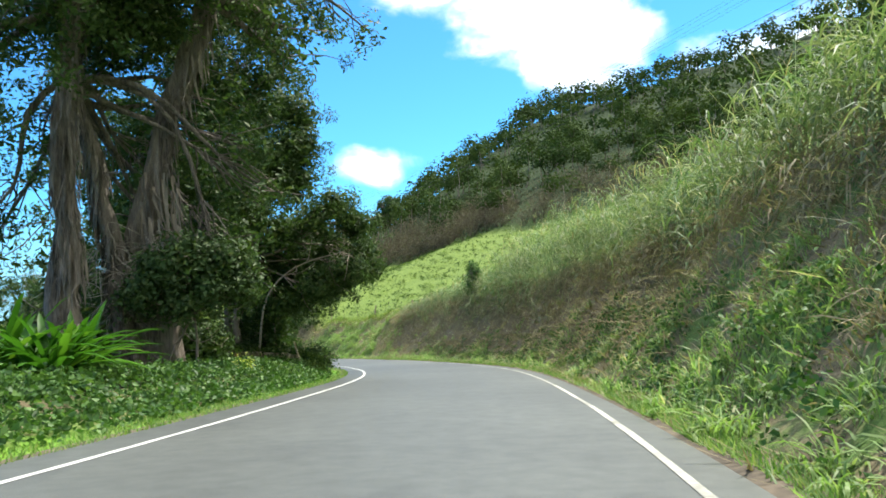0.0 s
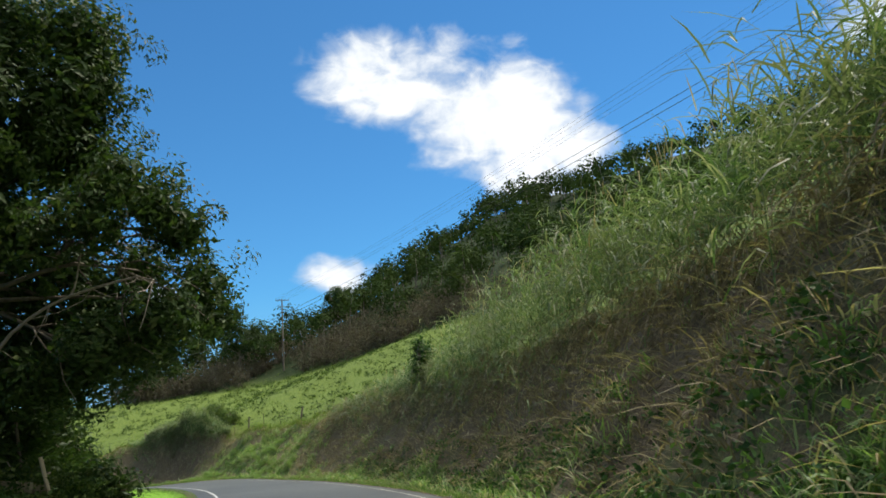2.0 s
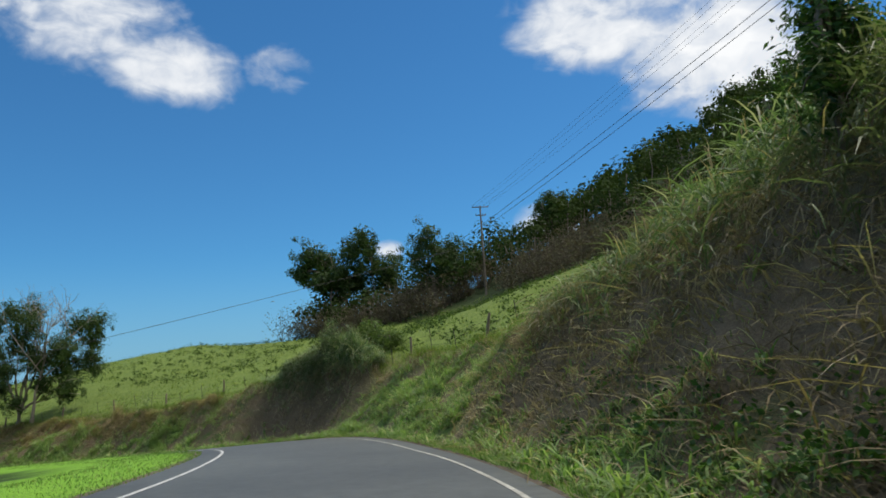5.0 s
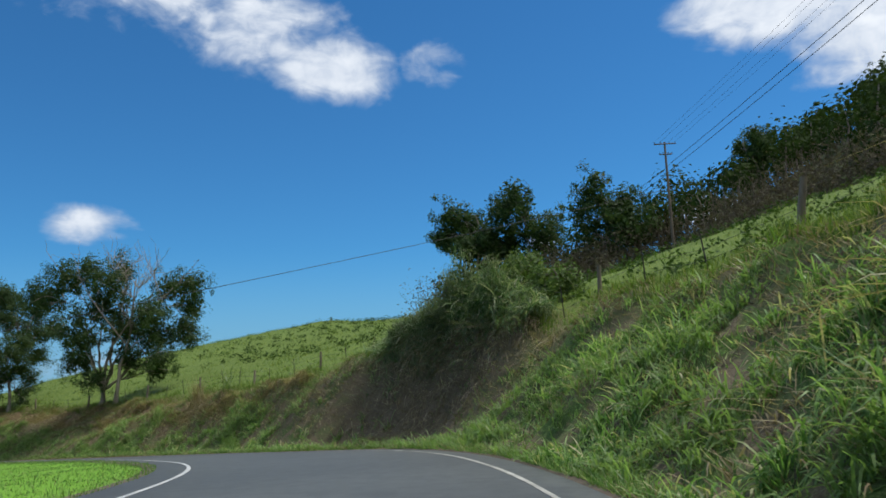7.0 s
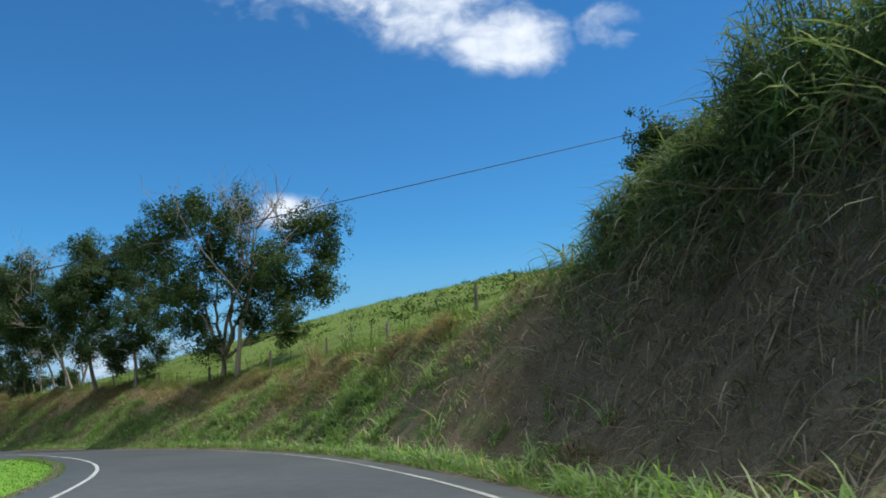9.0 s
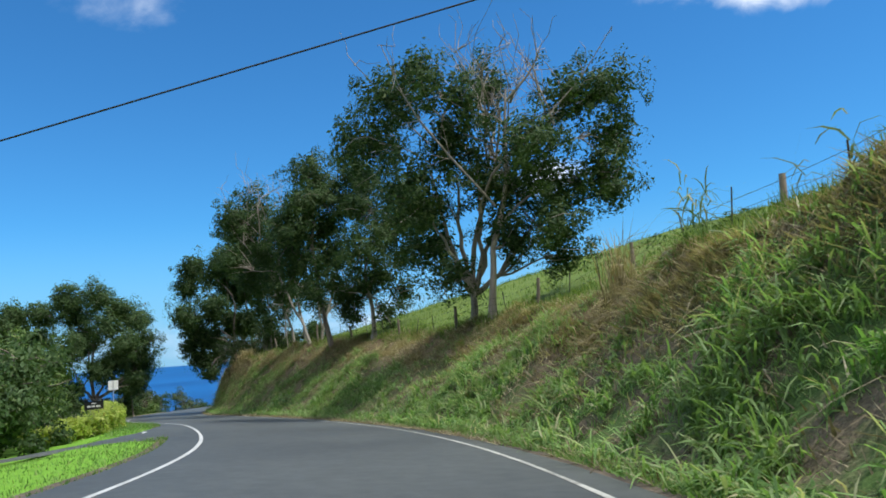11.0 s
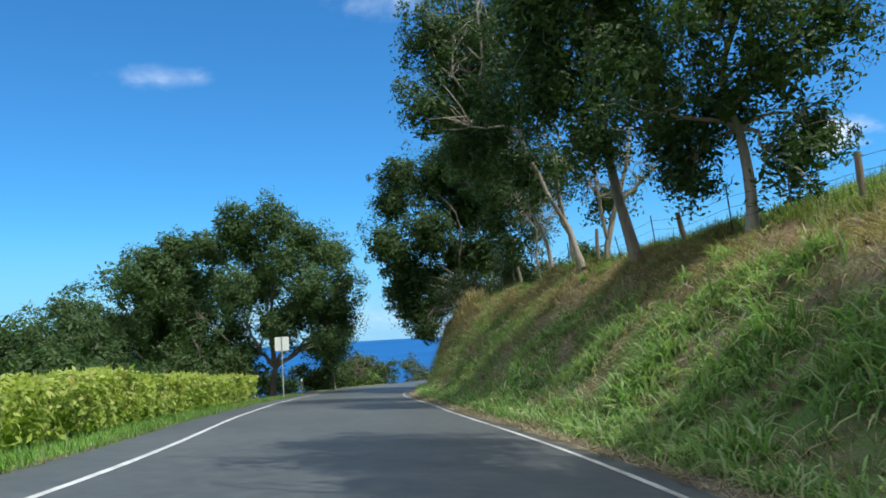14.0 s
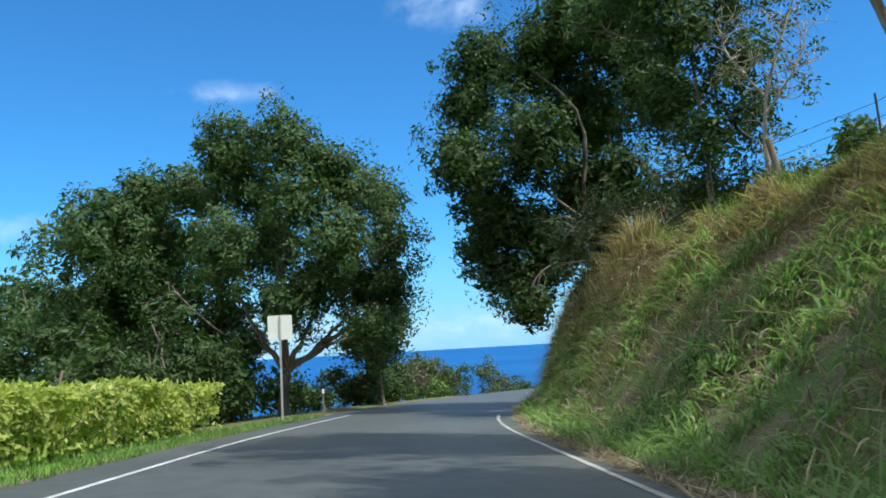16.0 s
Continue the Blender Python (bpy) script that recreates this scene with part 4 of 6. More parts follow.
bare_tree("half-bare pale tree with forked limbs and few leaves", (-96.6, 137.0), [[(-96.7, 137.2, -1.6), (-96.5, 137.9, 0.2), (-96.3, 138.4, 2.6), (-96.6, 138.8, 4.8)], [(-96.7, 137.1, -1.9), (-96.7, 136.9, -0.6), (-97.0, 136.8, 1.6), (-97.0, 137.2, 4.4)], [(-96.6, 137.6, -0.6), (-96.0, 138.8, 0.6), (-95.8, 139.8, 1.6)]], 0.15, 18)
bare_tree("thin grey half-bare sapling at the bank's top edge", (-109.7, 139.2), [[(-109.8, 139.0, -1.0), (-109.6, 139.1, 0.4), (-109.3, 139.8, 2.2), (-109.6, 140.4, 3.4)], [(-109.7, 139.1, 0.2), (-110.2, 138.4, 1.6), (-110.4, 138.2, 2.8)], [(-109.7, 139.1, -0.4), (-109.3, 139.9, 0.8), (-109.2, 140.3, 1.6)]], 0.08, 16)
tree("roadside_tree", "leafy tree crowding the bank before the bend", [(-111.6, 138.6), (-113.0, 139.2)], (-112.2, 138.2, 2.4), (4.8, 4.8, 4.8), 0, 17000, 0.21, 14, group=ON_BANK, girth=0.1, twigs=8, thick=0.16,
     extra=[((-111.4, 137.5, 3.0), 0.29), ((-113.2, 137.8, 1.1), 0.29), ((-111.6, 138.4, -0.5), 0.25), ((-112.2, 139.8, 2.2), 0.26), ((-113.1, 138.9, -1.8), 0.19), ((-111.5, 139.8, 0.4), 0.16), ((-111.6, 136.6, 4.7), 0.32),
            ((-111.1, 139.0, 4.4), 0.27), ((-112.4, 137.6, 6.6), 0.33), ((-114.6, 136.2, 5.0), 0.30)])
tree("roadside_tree", "dense dark tree hanging over the road at the bend", [(-121.6, 140.0), (-119.6, 139.6), (-123.6, 141.0)], (-121.8, 137.0, 3.0), (7.2, 7.2, 7.6), 0, 58000, 0.25, 15, group=ON_BANK, girth=0.22, thick=0.3, twigs=5,
     extra=[((-123.4, 133.9, 6.3), 0.24), ((-123.8, 133.2, 4.3), 0.20), ((-121.6, 136.1, 5.7), 0.25), ((-120.1, 137.0, 6.9), 0.27), ((-120.5, 132.2, 1.0), 0.22), ((-122.2, 133.8, -0.9), 0.23), ((-122.6, 134.0, -3.5), 0.17),
            ((-120.8, 134.7, -5.2), 0.14), ((-119.9, 135.1, 1.6), 0.27), ((-123.8, 139.1, 4.0), 0.34), ((-121.5, 139.8, 7.0), 0.32), ((-120.4, 139.0, -0.1), 0.24), ((-121.7, 137.5, 0.0), 0.23), ((-122.8, 139.3, 10.8), 0.31),
            ((-121.4, 134.2, -1.7), 0.15), ((-121.2, 135.6, -2.3), 0.15), ((-121.1, 136.6, -2.7), 0.14), ((-121.4, 135.6, -3.6), 0.13), ((-121.6, 134.6, -4.2), 0.12), ((-125.0, 133.5, -2.2), 0.13), ((-124.2, 136.0, -1.3), 0.20), ((-120.3, 140.9, 4.2), 0.25)])
# seaward trees beyond the hedge
BY_SEA = "trees by the sea"
tree("seaside_tree", "spreading dark green tree with forking trunks by the road", [(-129.6, 124.4)], (-129.0, 125.0, 0.0), (7.0, 7.0, 7.0), 0, 56000, 0.245, 21, group=BY_SEA, foliage_of=LEAF_LIT, girth=0.26, thick=0.2, twigs=7, tops=[(-129.5, 124.6, -7.4)],
     forks=[(-129.0, 122.2, -3.0), (-129.4, 126.4, -3.4), (-130.4, 124.2, -1.0), (-128.8, 127.6, -4.6), (-130.0, 129.0, -4.2)],
     extra=[((-129.2, 121.9, 3.9), 0.29), ((-127.5, 124.8, 3.9), 0.26), ((-127.5, 126.8, 2.6), 0.23), ((-127.4, 128.1, 1.3), 0.23), ((-130.8, 130.0, 1.3), 0.21), ((-129.0, 129.9, -1.1), 0.22), ((-129.5, 129.9, -3.2), 0.22),
            ((-127.8, 128.9, -5.5), 0.18), ((-130.1, 122.9, 1.9), 0.29), ((-126.4, 125.5, 0.8), 0.27), ((-125.9, 127.2, -1.4), 0.27), ((-131.3, 123.9, -0.6), 0.30), ((-126.6, 121.9, -1.6), 0.26), ((-132.5, 119.7, 2.5), 0.28),
            ((-132.4, 118.6, -2.6), 0.25), ((-131.8, 121.5, -4.4), 0.25), ((-126.7, 124.5, -4.3), 0.22), ((-127.3, 126.1, -3.3), 0.27), ((-130.8, 128.5, -3.1), 0.25), ((-129.7, 122.5, -6.0), 0.17)])
tree("seaside_tree", "rounded dark green tree crowding the hedge's far end", [(-133.6, 117.0)], (-134.0, 116.0, -1.8), (6, 6, 6), 0, 26000, 0.25, 26, group=BY_SEA, foliage_of=LEAF_LIT, girth=0.26, fork=0.3, thick=0.2,
     extra=[((-133.6, 117.3, 2.5), 0.26), ((-135.4, 115.3, 1.6), 0.27), ((-135.2, 114.3, -0.0), 0.18), ((-132.1, 116.8, -1.7), 0.27), ((-133.0, 114.8, -3.0), 0.22), ((-136.5, 112.2, -3.3), 0.24), ((-132.1, 112.8, -5.3), 0.19),
            ((-136.0, 115.0, -5.5), 0.26), ((-135.3, 118.1, -5.7), 0.26), ((-133.2, 120.4, -5.8), 0.20)])
tree("seaside_tree", "dark round tree behind the hedge", [(-137.0, 116.0)], (-137.0, 116.0, -1.6), (7.0, 6.2, 6.0), 15, 20000, 0.32, 22, group=BY_SEA, foliage_of=LEAF_LIT)
tree("seaside_tree", "dark broad tree behind the hedge", [(-146.0, 107.0)], (-146.0, 107.0, -4.0), (8.0, 7.0, 6.0), 14, 16000, 0.36, 23, group=BY_SEA, foliage_of=LEAF_LIT)
tree("seaside_tree", "grey-green tree far behind the hedge", [(-150.0, 92.0)], (-150.0, 92.0, -5.6), (9.0, 8.0, 5.6), 14, 14000, 0.38, 24, group=BY_SEA, foliage_of=LEAF_GREY)
tree("seaside_tree", "slender dark tree at the road's seaward edge", [(-136.5, 130.0)], (-137.0, 129.4, -5.0), (3.2, 3.0, 3.6), 8, 7000, 0.28, 25, group=BY_SEA, foliage_of=LEAF_LIT, girth=0.12, fork=0.25)

# old shaggy trees and a low spreading one beside the road's left edge
OLD = "old trees at the start"
tree("paperbark_tree", "massive old tree with shaggy peeling bark", [(-9.4, 26.8), (-10.3, 26.2)], (-8.4, 27.4, 13.0), (6.8, 6.8, 5.0), 20, 34000, 0.2, 31, bark=BARK_DARK, group=OLD, girth=0.44, fork=0.62,
     tops=[[(-9.5, 26.9, 1.6), (-10.2, 26.7, 3.4), (-9.6, 26.5, 6.0), (-8.6, 26.3, 9.0), (-7.3, 26.0, 12.2)], [(-10.7, 26.1, 3.2), (-11.1, 25.7, 6.5), (-11.6, 25.0, 9.4)]], shaggy=True,
     extra=[((-2.4, 31.0, 12.6), 0.14), ((-4.2, 29.7, 12.8), 0.2), ((-5.4, 31.0, 11.6), 0.22), ((-13.5, 27.0, 8.0), 0.3), ((-15.0, 25.5, 5.0), 0.24), ((-9.5, 29.5, 7.4), 0.3), ((-12.0, 30.0, 4.0), 0.3), ((-7.4, 29.6, 4.0), 0.2),
            ((-8.4, 29.5, 9.5), 0.28), ((-12.4, 28.0, 10.5), 0.34), ((-8.9, 27.9, 3.3), 0.15), ((-7.3, 26.6, 3.0), 0.13), ((-8.7, 27.7, 2.3), 0.12),
            ((-6.6, 27.0, 7.2), 0.2), ((-7.1, 27.4, 5.9), 0.18), ((-5.6, 27.6, 5.7), 0.14), ((-10.3, 28.6, 6.8), 0.2)])
tree("paperbark_tree", "tall old tree with dark shaggy bark and straight trunk", [(-11.2, 23.6)], (-12.0, 24.4, 12.5), (5.5, 5.0, 5.5), 15, 20000, 0.2, 32, bark=BARK_DARK, group=OLD, girth=0.4, fork=0.7,
     tops=[[(-11.4, 24.3, 1.6), (-11.45, 24.2, 3.8), (-11.2, 24.0, 7.1), (-10.8, 23.6, 11.4)]], shaggy=True, extra=[((-15.5, 25.0, 7.0), 0.3), ((-16.0, 27.5, 4.0), 0.3)])
tree("roadside_tree", "dense spreading dark tree with a bent pale limb over the verge", [(-11.2, 42.4), (-10.8, 41.8)], (-9.6, 42.4, 7.4), (7.0, 7.0, 7.0), 0, 76000, 0.2, 33, group=OLD, girth=0.22, thick=0.36, twigs=4, tops=[[(-11.4, 42.3, 2.2), (-11.8, 42.1, 5.0), (-11.0, 42.2, 8.0)], [(-10.9, 41.9, 0.6), (-10.8, 41.8, 4.6)]],
     extra=[((-13.4, 42.8, 10.6), 0.28), ((-9.7, 40.5, 9.9), 0.28), ((-7.6, 41.5, 10.1), 0.23), ((-7.0, 42.0, 10.6), 0.14), ((-8.8, 42.1, 8.9), 0.26), ((-7.6, 42.8, 8.8), 0.22), ((-11.5, 42.8, 8.7), 0.30),
            ((-14.0, 43.3, 7.9), 0.30), ((-5.4, 39.6, 7.0), 0.13), ((-4.9, 41.1, 6.7), 0.14), ((-4.2, 41.4, 6.0), 0.14), ((-6.3, 40.0, 6.2), 0.16), ((-7.8, 39.9, 5.7), 0.16), ((-10.5, 42.9, 7.1), 0.26),
            ((-4.2, 43.3, 4.7), 0.15), ((-3.7, 42.7, 3.7), 0.11), ((-4.6, 41.1, 3.6), 0.16), ((-6.0, 42.6, 3.4), 0.20), ((-6.7, 41.3, 2.8), 0.19), ((-8.1, 43.0, 2.7), 0.18), ((-8.7, 41.4, 2.2), 0.17),
            ((-9.9, 43.2, 3.3), 0.18), ((-9.4, 44.2, 0.9), 0.15), ((-12.7, 43.6, 4.2), 0.22), ((-10.6, 43.2, 1.4), 0.17), ((-14.5, 41.8, 9.6), 0.27), ((-12.7, 43.4, 6.8), 0.24), ((-9.4, 41.8, 12.6), 0.30),
            ((-12.0, 42.4, 12.8), 0.30), ((-7.4, 42.4, 12.4), 0.22),
            ((-10.4, 43.2, 5.6), 0.16), ((-9.2, 43.2, 4.9), 0.16), ((-8.0, 43.0, 5.5), 0.15), ((-7.1, 43.0, 4.6), 0.15), ((-5.9, 42.8, 5.2), 0.13), ((-8.7, 43.2, 3.7), 0.15), ((-11.0, 43.4, 3.1), 0.16), ((-7.5, 43.2, 3.5), 0.14), ((-8.9, 43.4, 2.2), 0.14), ((-9.9, 43.4, 2.5), 0.15)])


def twig_tangle():
    """Looping dead twigs and sheets of loose bark that hang on the old tree's trunk."""
    rng = np.random.default_rng(40)
    home = [q for q in bpy.data.objects if q.name == "paperbark_tree"][0]
    o = np.array(home.location)
    twigs, sheets = Soup(), Soup()
    for _ in range(150):
        a = np.array([rng.uniform(-11.4, -8.6), rng.uniform(25.7, 26.3), rng.uniform(2.0, 4.4)])
        w = rng.normal(size=3) * np.array([0.8, 0.2, 0.5])
        t = np.linspace(0, 1, 9)[:, None]
        path = a + w * t + np.array([[0.5 * rng.normal(), -0.3 * rng.uniform(), -rng.uniform(0.2, 1.4)]]) * t * t + 0.25 * np.sin(t * rng.uniform(2, 6)) * rng.normal(size=(1, 3)) * np.array([1, 0.3, 1])
        twigs.tube(path, np.linspace(rng.uniform(0.008, 0.018), 0.005, 9), 4)
    for _ in range(90):
        a = np.array([rng.uniform(-9.7, -8.4), rng.uniform(25.6, 26.0), rng.uniform(4.4, 6.4)])
        L, wd, sway = rng.uniform(0.6, 1.9), rng.uniform(0.012, 0.05), rng.normal() * 0.25 + 0.2
        t = np.linspace(0, 1, 5)[:, None]
        mid = a + np.array([[sway, -0.15, 0]]) * t * t - np.array([[0, 0, L]]) * t
        side = np.array([[wd, 0.03 * rng.normal(), 0]]) * (1 - 0.92 * t)
        sheets.add(np.vstack([mid - side, mid + side]), np.array([(k, k + 1, k + 6, k + 5) for k in range(4)]))
    twigs.done("twig_tangle", BARK_PALE, home, "tangled bare grey twigs", origin=o)
    sheets.done("loose_bark", BARK, home, "pale hanging strips of loose bark", origin=o)


twig_tangle()


def bent_limb():
    """The pale limb that swings out of the dense tree over the verge, a tree stem of its own."""
    rng = np.random.default_rng(39)
    base = np.array([-9.9, 41.9, float(ground([-9.9], [41.9])[0]) - 0.1])
    home = thing("sapling", "crooked pale sapling leaning out over the verge", "tree", OLD, at=tuple(base))
    wood = Soup()
    way = np.vstack([base, [(-9.2, 40.7, 1.9), (-8.65, 40.35, 2.95), (-7.65, 40.2, 3.75), (-6.6, 40.05, 4.15), (-5.0, 39.9, 4.45)]])
    run = np.r_[0, np.cumsum(np.linalg.norm(np.diff(way, axis=0), axis=1))]
    t = np.linspace(0, run[-1], 16)
    path = np.stack([np.interp(t, run, way[:, k]) for k in range(3)], 1)
    path[1:-1] = (path[:-2] + 2 * path[1:-1] + path[2:]) / 4
    wood.tube(path, np.linspace(0.075, 0.03, 16), 8, 0.06, rng)
    wood.tube(bent(path[12], (-6.4, 39.9, 5.3), rng, 0.15, 5), np.linspace(0.035, 0.015, 5), 6)
    for k in range(14):
        j = rng.integers(8, 16)
        wood.tube(bent(path[j], path[j] + rng.normal(size=3) * np.array([0.5, 0.4, 0.5]), rng, 0.3, 4), np.linspace(0.018, 0.007, 4), 4)
    wood.done("stem", BARK_PALE, home, shade=True, origin=base)


bent_limb()
tree("roadside_tree", "dark tree in the thicket behind the verge", [(-13.5, 36.5)], (-13.0, 36.5, 7.2), (4.6, 4.6, 6.0), 14, 28000, 0.24, 34, group=OLD, girth=0.3, fork=0.25,
     extra=[((-9.4, 36.0, 9.5), 0.42), ((-9.4, 38.4, 6.4), 0.4), ((-9.6, 34.0, 12.1), 0.4), ((-9.4, 34.6, 4.4), 0.36), ((-9.2, 35.6, 15.0), 0.36), ((-7.6, 35.6, 14.6), 0.3), ((-7.2, 35.8, 12.4), 0.28), ((-11.1, 35.7, 14.2), 0.4), ((-8.9, 35.8, 12.2), 0.36), ((-11.2, 35.9, 11.5), 0.4)])
tree("roadside_tree", "small dark bushy tree in the thicket", [(-10.8, 33.0)], (-10.6, 32.8, 2.8), (2.6, 2.6, 2.6), 9, 8000, 0.24, 35, group=OLD, girth=0.14, fork=0.2)
tree("roadside_tree", "shadowy tree at the back of the thicket", [(-18.5, 46.0)], (-18.5, 46.0, 5.0), (5.0, 5.0, 6.0), 12, 12000, 0.34, 36, group=OLD, fork=0.25)
tree("roadside_tree", "leafy tree on the slope below the road", [(-30.0, 40.0)], (-30.0, 40.0, 1.0), (6.0, 6.0, 5.4), 12, 9000, 0.4, 37, group=OLD, foliage_of=LEAF_GREY)
tree("roadside_tree", "round tree on the slope below the road", [(-26.0, 52.0)], (-26.0, 52.0, 0.2), (5.0, 5.0, 4.6), 10, 8000, 0.4, 38, group=OLD, foliage_of=LEAF_GREY)

# dark trees where the pasture meets the wood
EDGE = "trees at the wood's edge"
tree("field_tree", "dark round tree with a bare stem at the pasture's top edge", [(-50.0, 183.0)], (-50.0, 183.0, 18.8), (6.6, 6.6, 6.8), 15, 14000, 0.46, 41, group=EDGE, girth=0.3, lobe_size=0.36)
tree("field_tree", "dark tree beside the lone round one", [(-43.0, 185.0)], (-43.0, 185.0, 19.4), (5.8, 5.5, 7.0), 13, 10000, 0.42, 42, group=EDGE, girth=0.26)
tree("field_tree", "leafy tree behind the utility pole", [(-30.0, 176.0)], (-30.0, 176.0, 18.8), (6.6, 5.0, 5.6), 13, 10000, 0.42, 43, group=EDGE)
tree("field_tree", "slender tree above the brush on the ridge", [(-12.0, 184.0)], (-12.0, 184.0, 27.0), (3.2, 3.2, 3.0), 7, 4000, 0.4, 44, group=EDGE, girth=0.14)


def shrub(label, x, y, r, h, seed, foliage_of, count, leaf=0.2, group="roadside shrubs"):
    z = float(ground([x], [y])[0])
    return tree("shrub", label, [(x, y), (x + 0.3, y + 0.2)], (x, y, z + h * 0.52), (r, r, h * 0.5), 9, count, leaf, seed, bark=BARK, foliage_of=foliage_of, girth=0.07, fork=0.25, group=group, lobe_size=0.45, droop=0.1)


for k, (x, y, r, h) in enumerate([(-62.4, 109.8, 2.4, 4.6), (-66.2, 111.0, 2.2, 4.2), (-58.6, 107.6, 2.4, 4.2), (-69.5, 111.0, 3.2, 4.6), (-64.5, 107.5, 3.0, 4.2), (-74.5, 112.6, 2.6, 5.4), (-60.0, 104.0, 3.0, 3.6), (-80.0, 112.5, 2.6, 3.2), (-87.0, 113.0, 2.6, 2.8)]):
    shrub("bushy green shrub behind the yellow hedge", x, y, r, h, 50 + k, LEAF_LIT if k < 5 else LEAF_SHRUB, 5000, 0.21)
for k, (x, y, r, h) in enumerate([(-104.0, 111.0, 3.6, 5.6), (-113.0, 110.0, 4.0, 6.4), (-122.0, 113.0, 4.0, 7.4), (-126.5, 119.0, 3.2, 6.0), (-133.0, 119.0, 3.6, 7.0), (-127.4, 121.4, 2.0, 3.6), (-123.4, 119.2, 2.2, 4.0), (-119.5, 117.6, 2.0, 3.6), (-95.0, 108.0, 3.6, 3.6), (-100.0, 114.5, 2.4, 3.0), (-109.0, 116.0, 2.4, 3.2), (-117.5, 117.5, 2.4, 3.4), (-90.0, 111.0, 3.0, 3.2), (-130.0, 108.0, 4.0, 6.0), (-106.0, 103.0, 4.5, 6.0)]):
    shrub("dark leafy shrub in the trees' shade", x, y, r, h, 60 + k, LEAF_TREE, 2800, 0.31)
for k, (x, y, r, h) in enumerate([(-138.5, 128.4, 2.0, 2.4), (-142.0, 129.4, 2.2, 2.6), (-146.5, 131.4, 2.4, 3.0), (-152.5, 133.6, 2.6, 3.2), (-158.0, 136.0, 2.8, 3.8), (-164.0, 139.4, 2.8, 4.4), (-170.0, 144.6, 2.6, 4.8), (-176.0, 150.0, 2.6, 4.4)]):
    shrub("low windswept shrub beside the road's far bend", x, y, r, h, 70 + k, LEAF_BRUSH if k == 3 else LEAF_TREE if k % 2 else LEAF_GREY, 2600, 0.26)
for k, (x, y, r, h) in enumerate([(-116.0, 137.2, 1.8, 2.6), (-120.0, 138.4, 1.8, 2.8)]):
    shrub("scrubby olive shrub on the bank's edge", x, y, r, h, 80 + k, LEAF_GREY, 4000, 0.2)
for k, (x, y, r, h) in enumerate([(-11.5, 29.0, 1.6, 3.4), (-9.2, 31.0, 1.4, 2.6), (-13.0, 26.6, 1.6, 3.2), (-11.6, 35.6, 1.6, 3.0), (-12.6, 38.5, 1.4, 2.4), (-15.0, 31.0, 2.6, 5.0), (-14.5, 40.0, 2.6, 4.0), (-11.5, 46.5, 1.8, 2.6), (-17.0, 36.0, 2.6, 5.0), (-12.5, 51.0, 2.0, 2.6), (-13.2, 46.4, 2.0, 3.8), (-11.2, 48.8, 1.6, 3.0), (-15.0, 50.0, 2.4, 4.2), (-13.5, 55.0, 2.2, 3.2), (-11.0, 44.6, 1.4, 2.6), (-9.5, 42.3, 1.3, 2.5), (-11.9, 42.4, 1.4, 2.6), (-13.0, 46.0, 2.2, 5.6), (-10.6, 46.4, 1.8, 4.8), (-7.2, 43.0, 1.0, 1.6)]):
    shrub("dark leafy undergrowth shrub beneath the old trees", x, y, r, h, 120 + k, LEAF_COVER if k in (7, 9) else LEAF_TREE, 2800, 0.21)
for k, (x, y, r, h) in enumerate([(-109.5, 141.6, 1.8, 3.0), (-117.5, 139.6, 2.4, 5.4)]):
    shrub("leafy grey-green brush beneath the bank trees", x, y, r, h, 160 + k, LEAF_GREY if k % 2 else LEAF_TREE, 3200, 0.22)
for k, (x, y, r, h) in enumerate([(-113.6, 138.4, 2.0, 3.4), (-117.4, 138.2, 2.2, 4.2), (-115.6, 137.0, 1.6, 2.6), (-111.4, 139.6, 1.6, 2.6)]):
    shrub("dark tangled understory shrub on the bank's crest", x, y, r, h, 170 + k, LEAF_GREY if k in (0, 2) else LEAF_TREE, 2600, 0.2)
tree("shrub", "sparse twiggy olive-brown bush above the dry straw tuft", [(-114.4, 135.7), (-115.2, 136.2)], (-114.6, 135.4, -3.0), (1, 1, 1), 0, 3400, 0.15, 176, foliage_of=LEAF_GREY, bark=BARK_PALE, girth=0.04, group="roadside shrubs", twigs=16, droop=0.1,
     extra=[((-114.3, 135.2, -3.2), 0.8), ((-114.8, 135.4, -2.3), 0.9), ((-114.0, 135.7, -2.6), 0.7), ((-115.4, 134.6, -2.9), 0.8), ((-115.2, 134.3, -4.0), 0.7), ((-113.6, 136.4, -2.3), 0.7)])
tree("shrub", "dark glossy leafy bush hugging the old tree's trunk", [(-8.0, 26.2), (-9.4, 25.6)], (-8.2, 26.0, 2.6), (1, 1, 1), 0, 9000, 0.2, 177, foliage_of=LEAF_TREE, bark=BARK, girth=0.06, group="roadside shrubs", twigs=5, droop=0.3,
     extra=[((-9.1, 25.6, 3.1), 0.75), ((-8.1, 25.7, 3.5), 0.8), ((-7.0, 26.0, 3.4), 0.8), ((-6.6, 26.2, 2.5), 0.65), ((-8.5, 25.6, 2.1), 0.6), ((-7.6, 25.8, 2.4), 0.7), ((-9.7, 25.5, 2.3), 0.6)])
shrub("small yellow-leaved shrub on the verge", -7.2, 28.6, 0.4, 0.65, 90, LEAF_HEDGE, 700, 0.12)
for k, (s_, o_, r, h) in enumerate([(109.6, 11.6, 1.2, 1.7), (112.0, 12.0, 1.4, 2.2), (114.6, 11.6, 1.0, 1.4)]):
    x, y = from_road(s_, o_)
    shrub("tangled dark green bush overhanging the bank's knob", float(x), float(y), r, h, 140 + k, LEAF_SHRUB, 4200, 0.16)
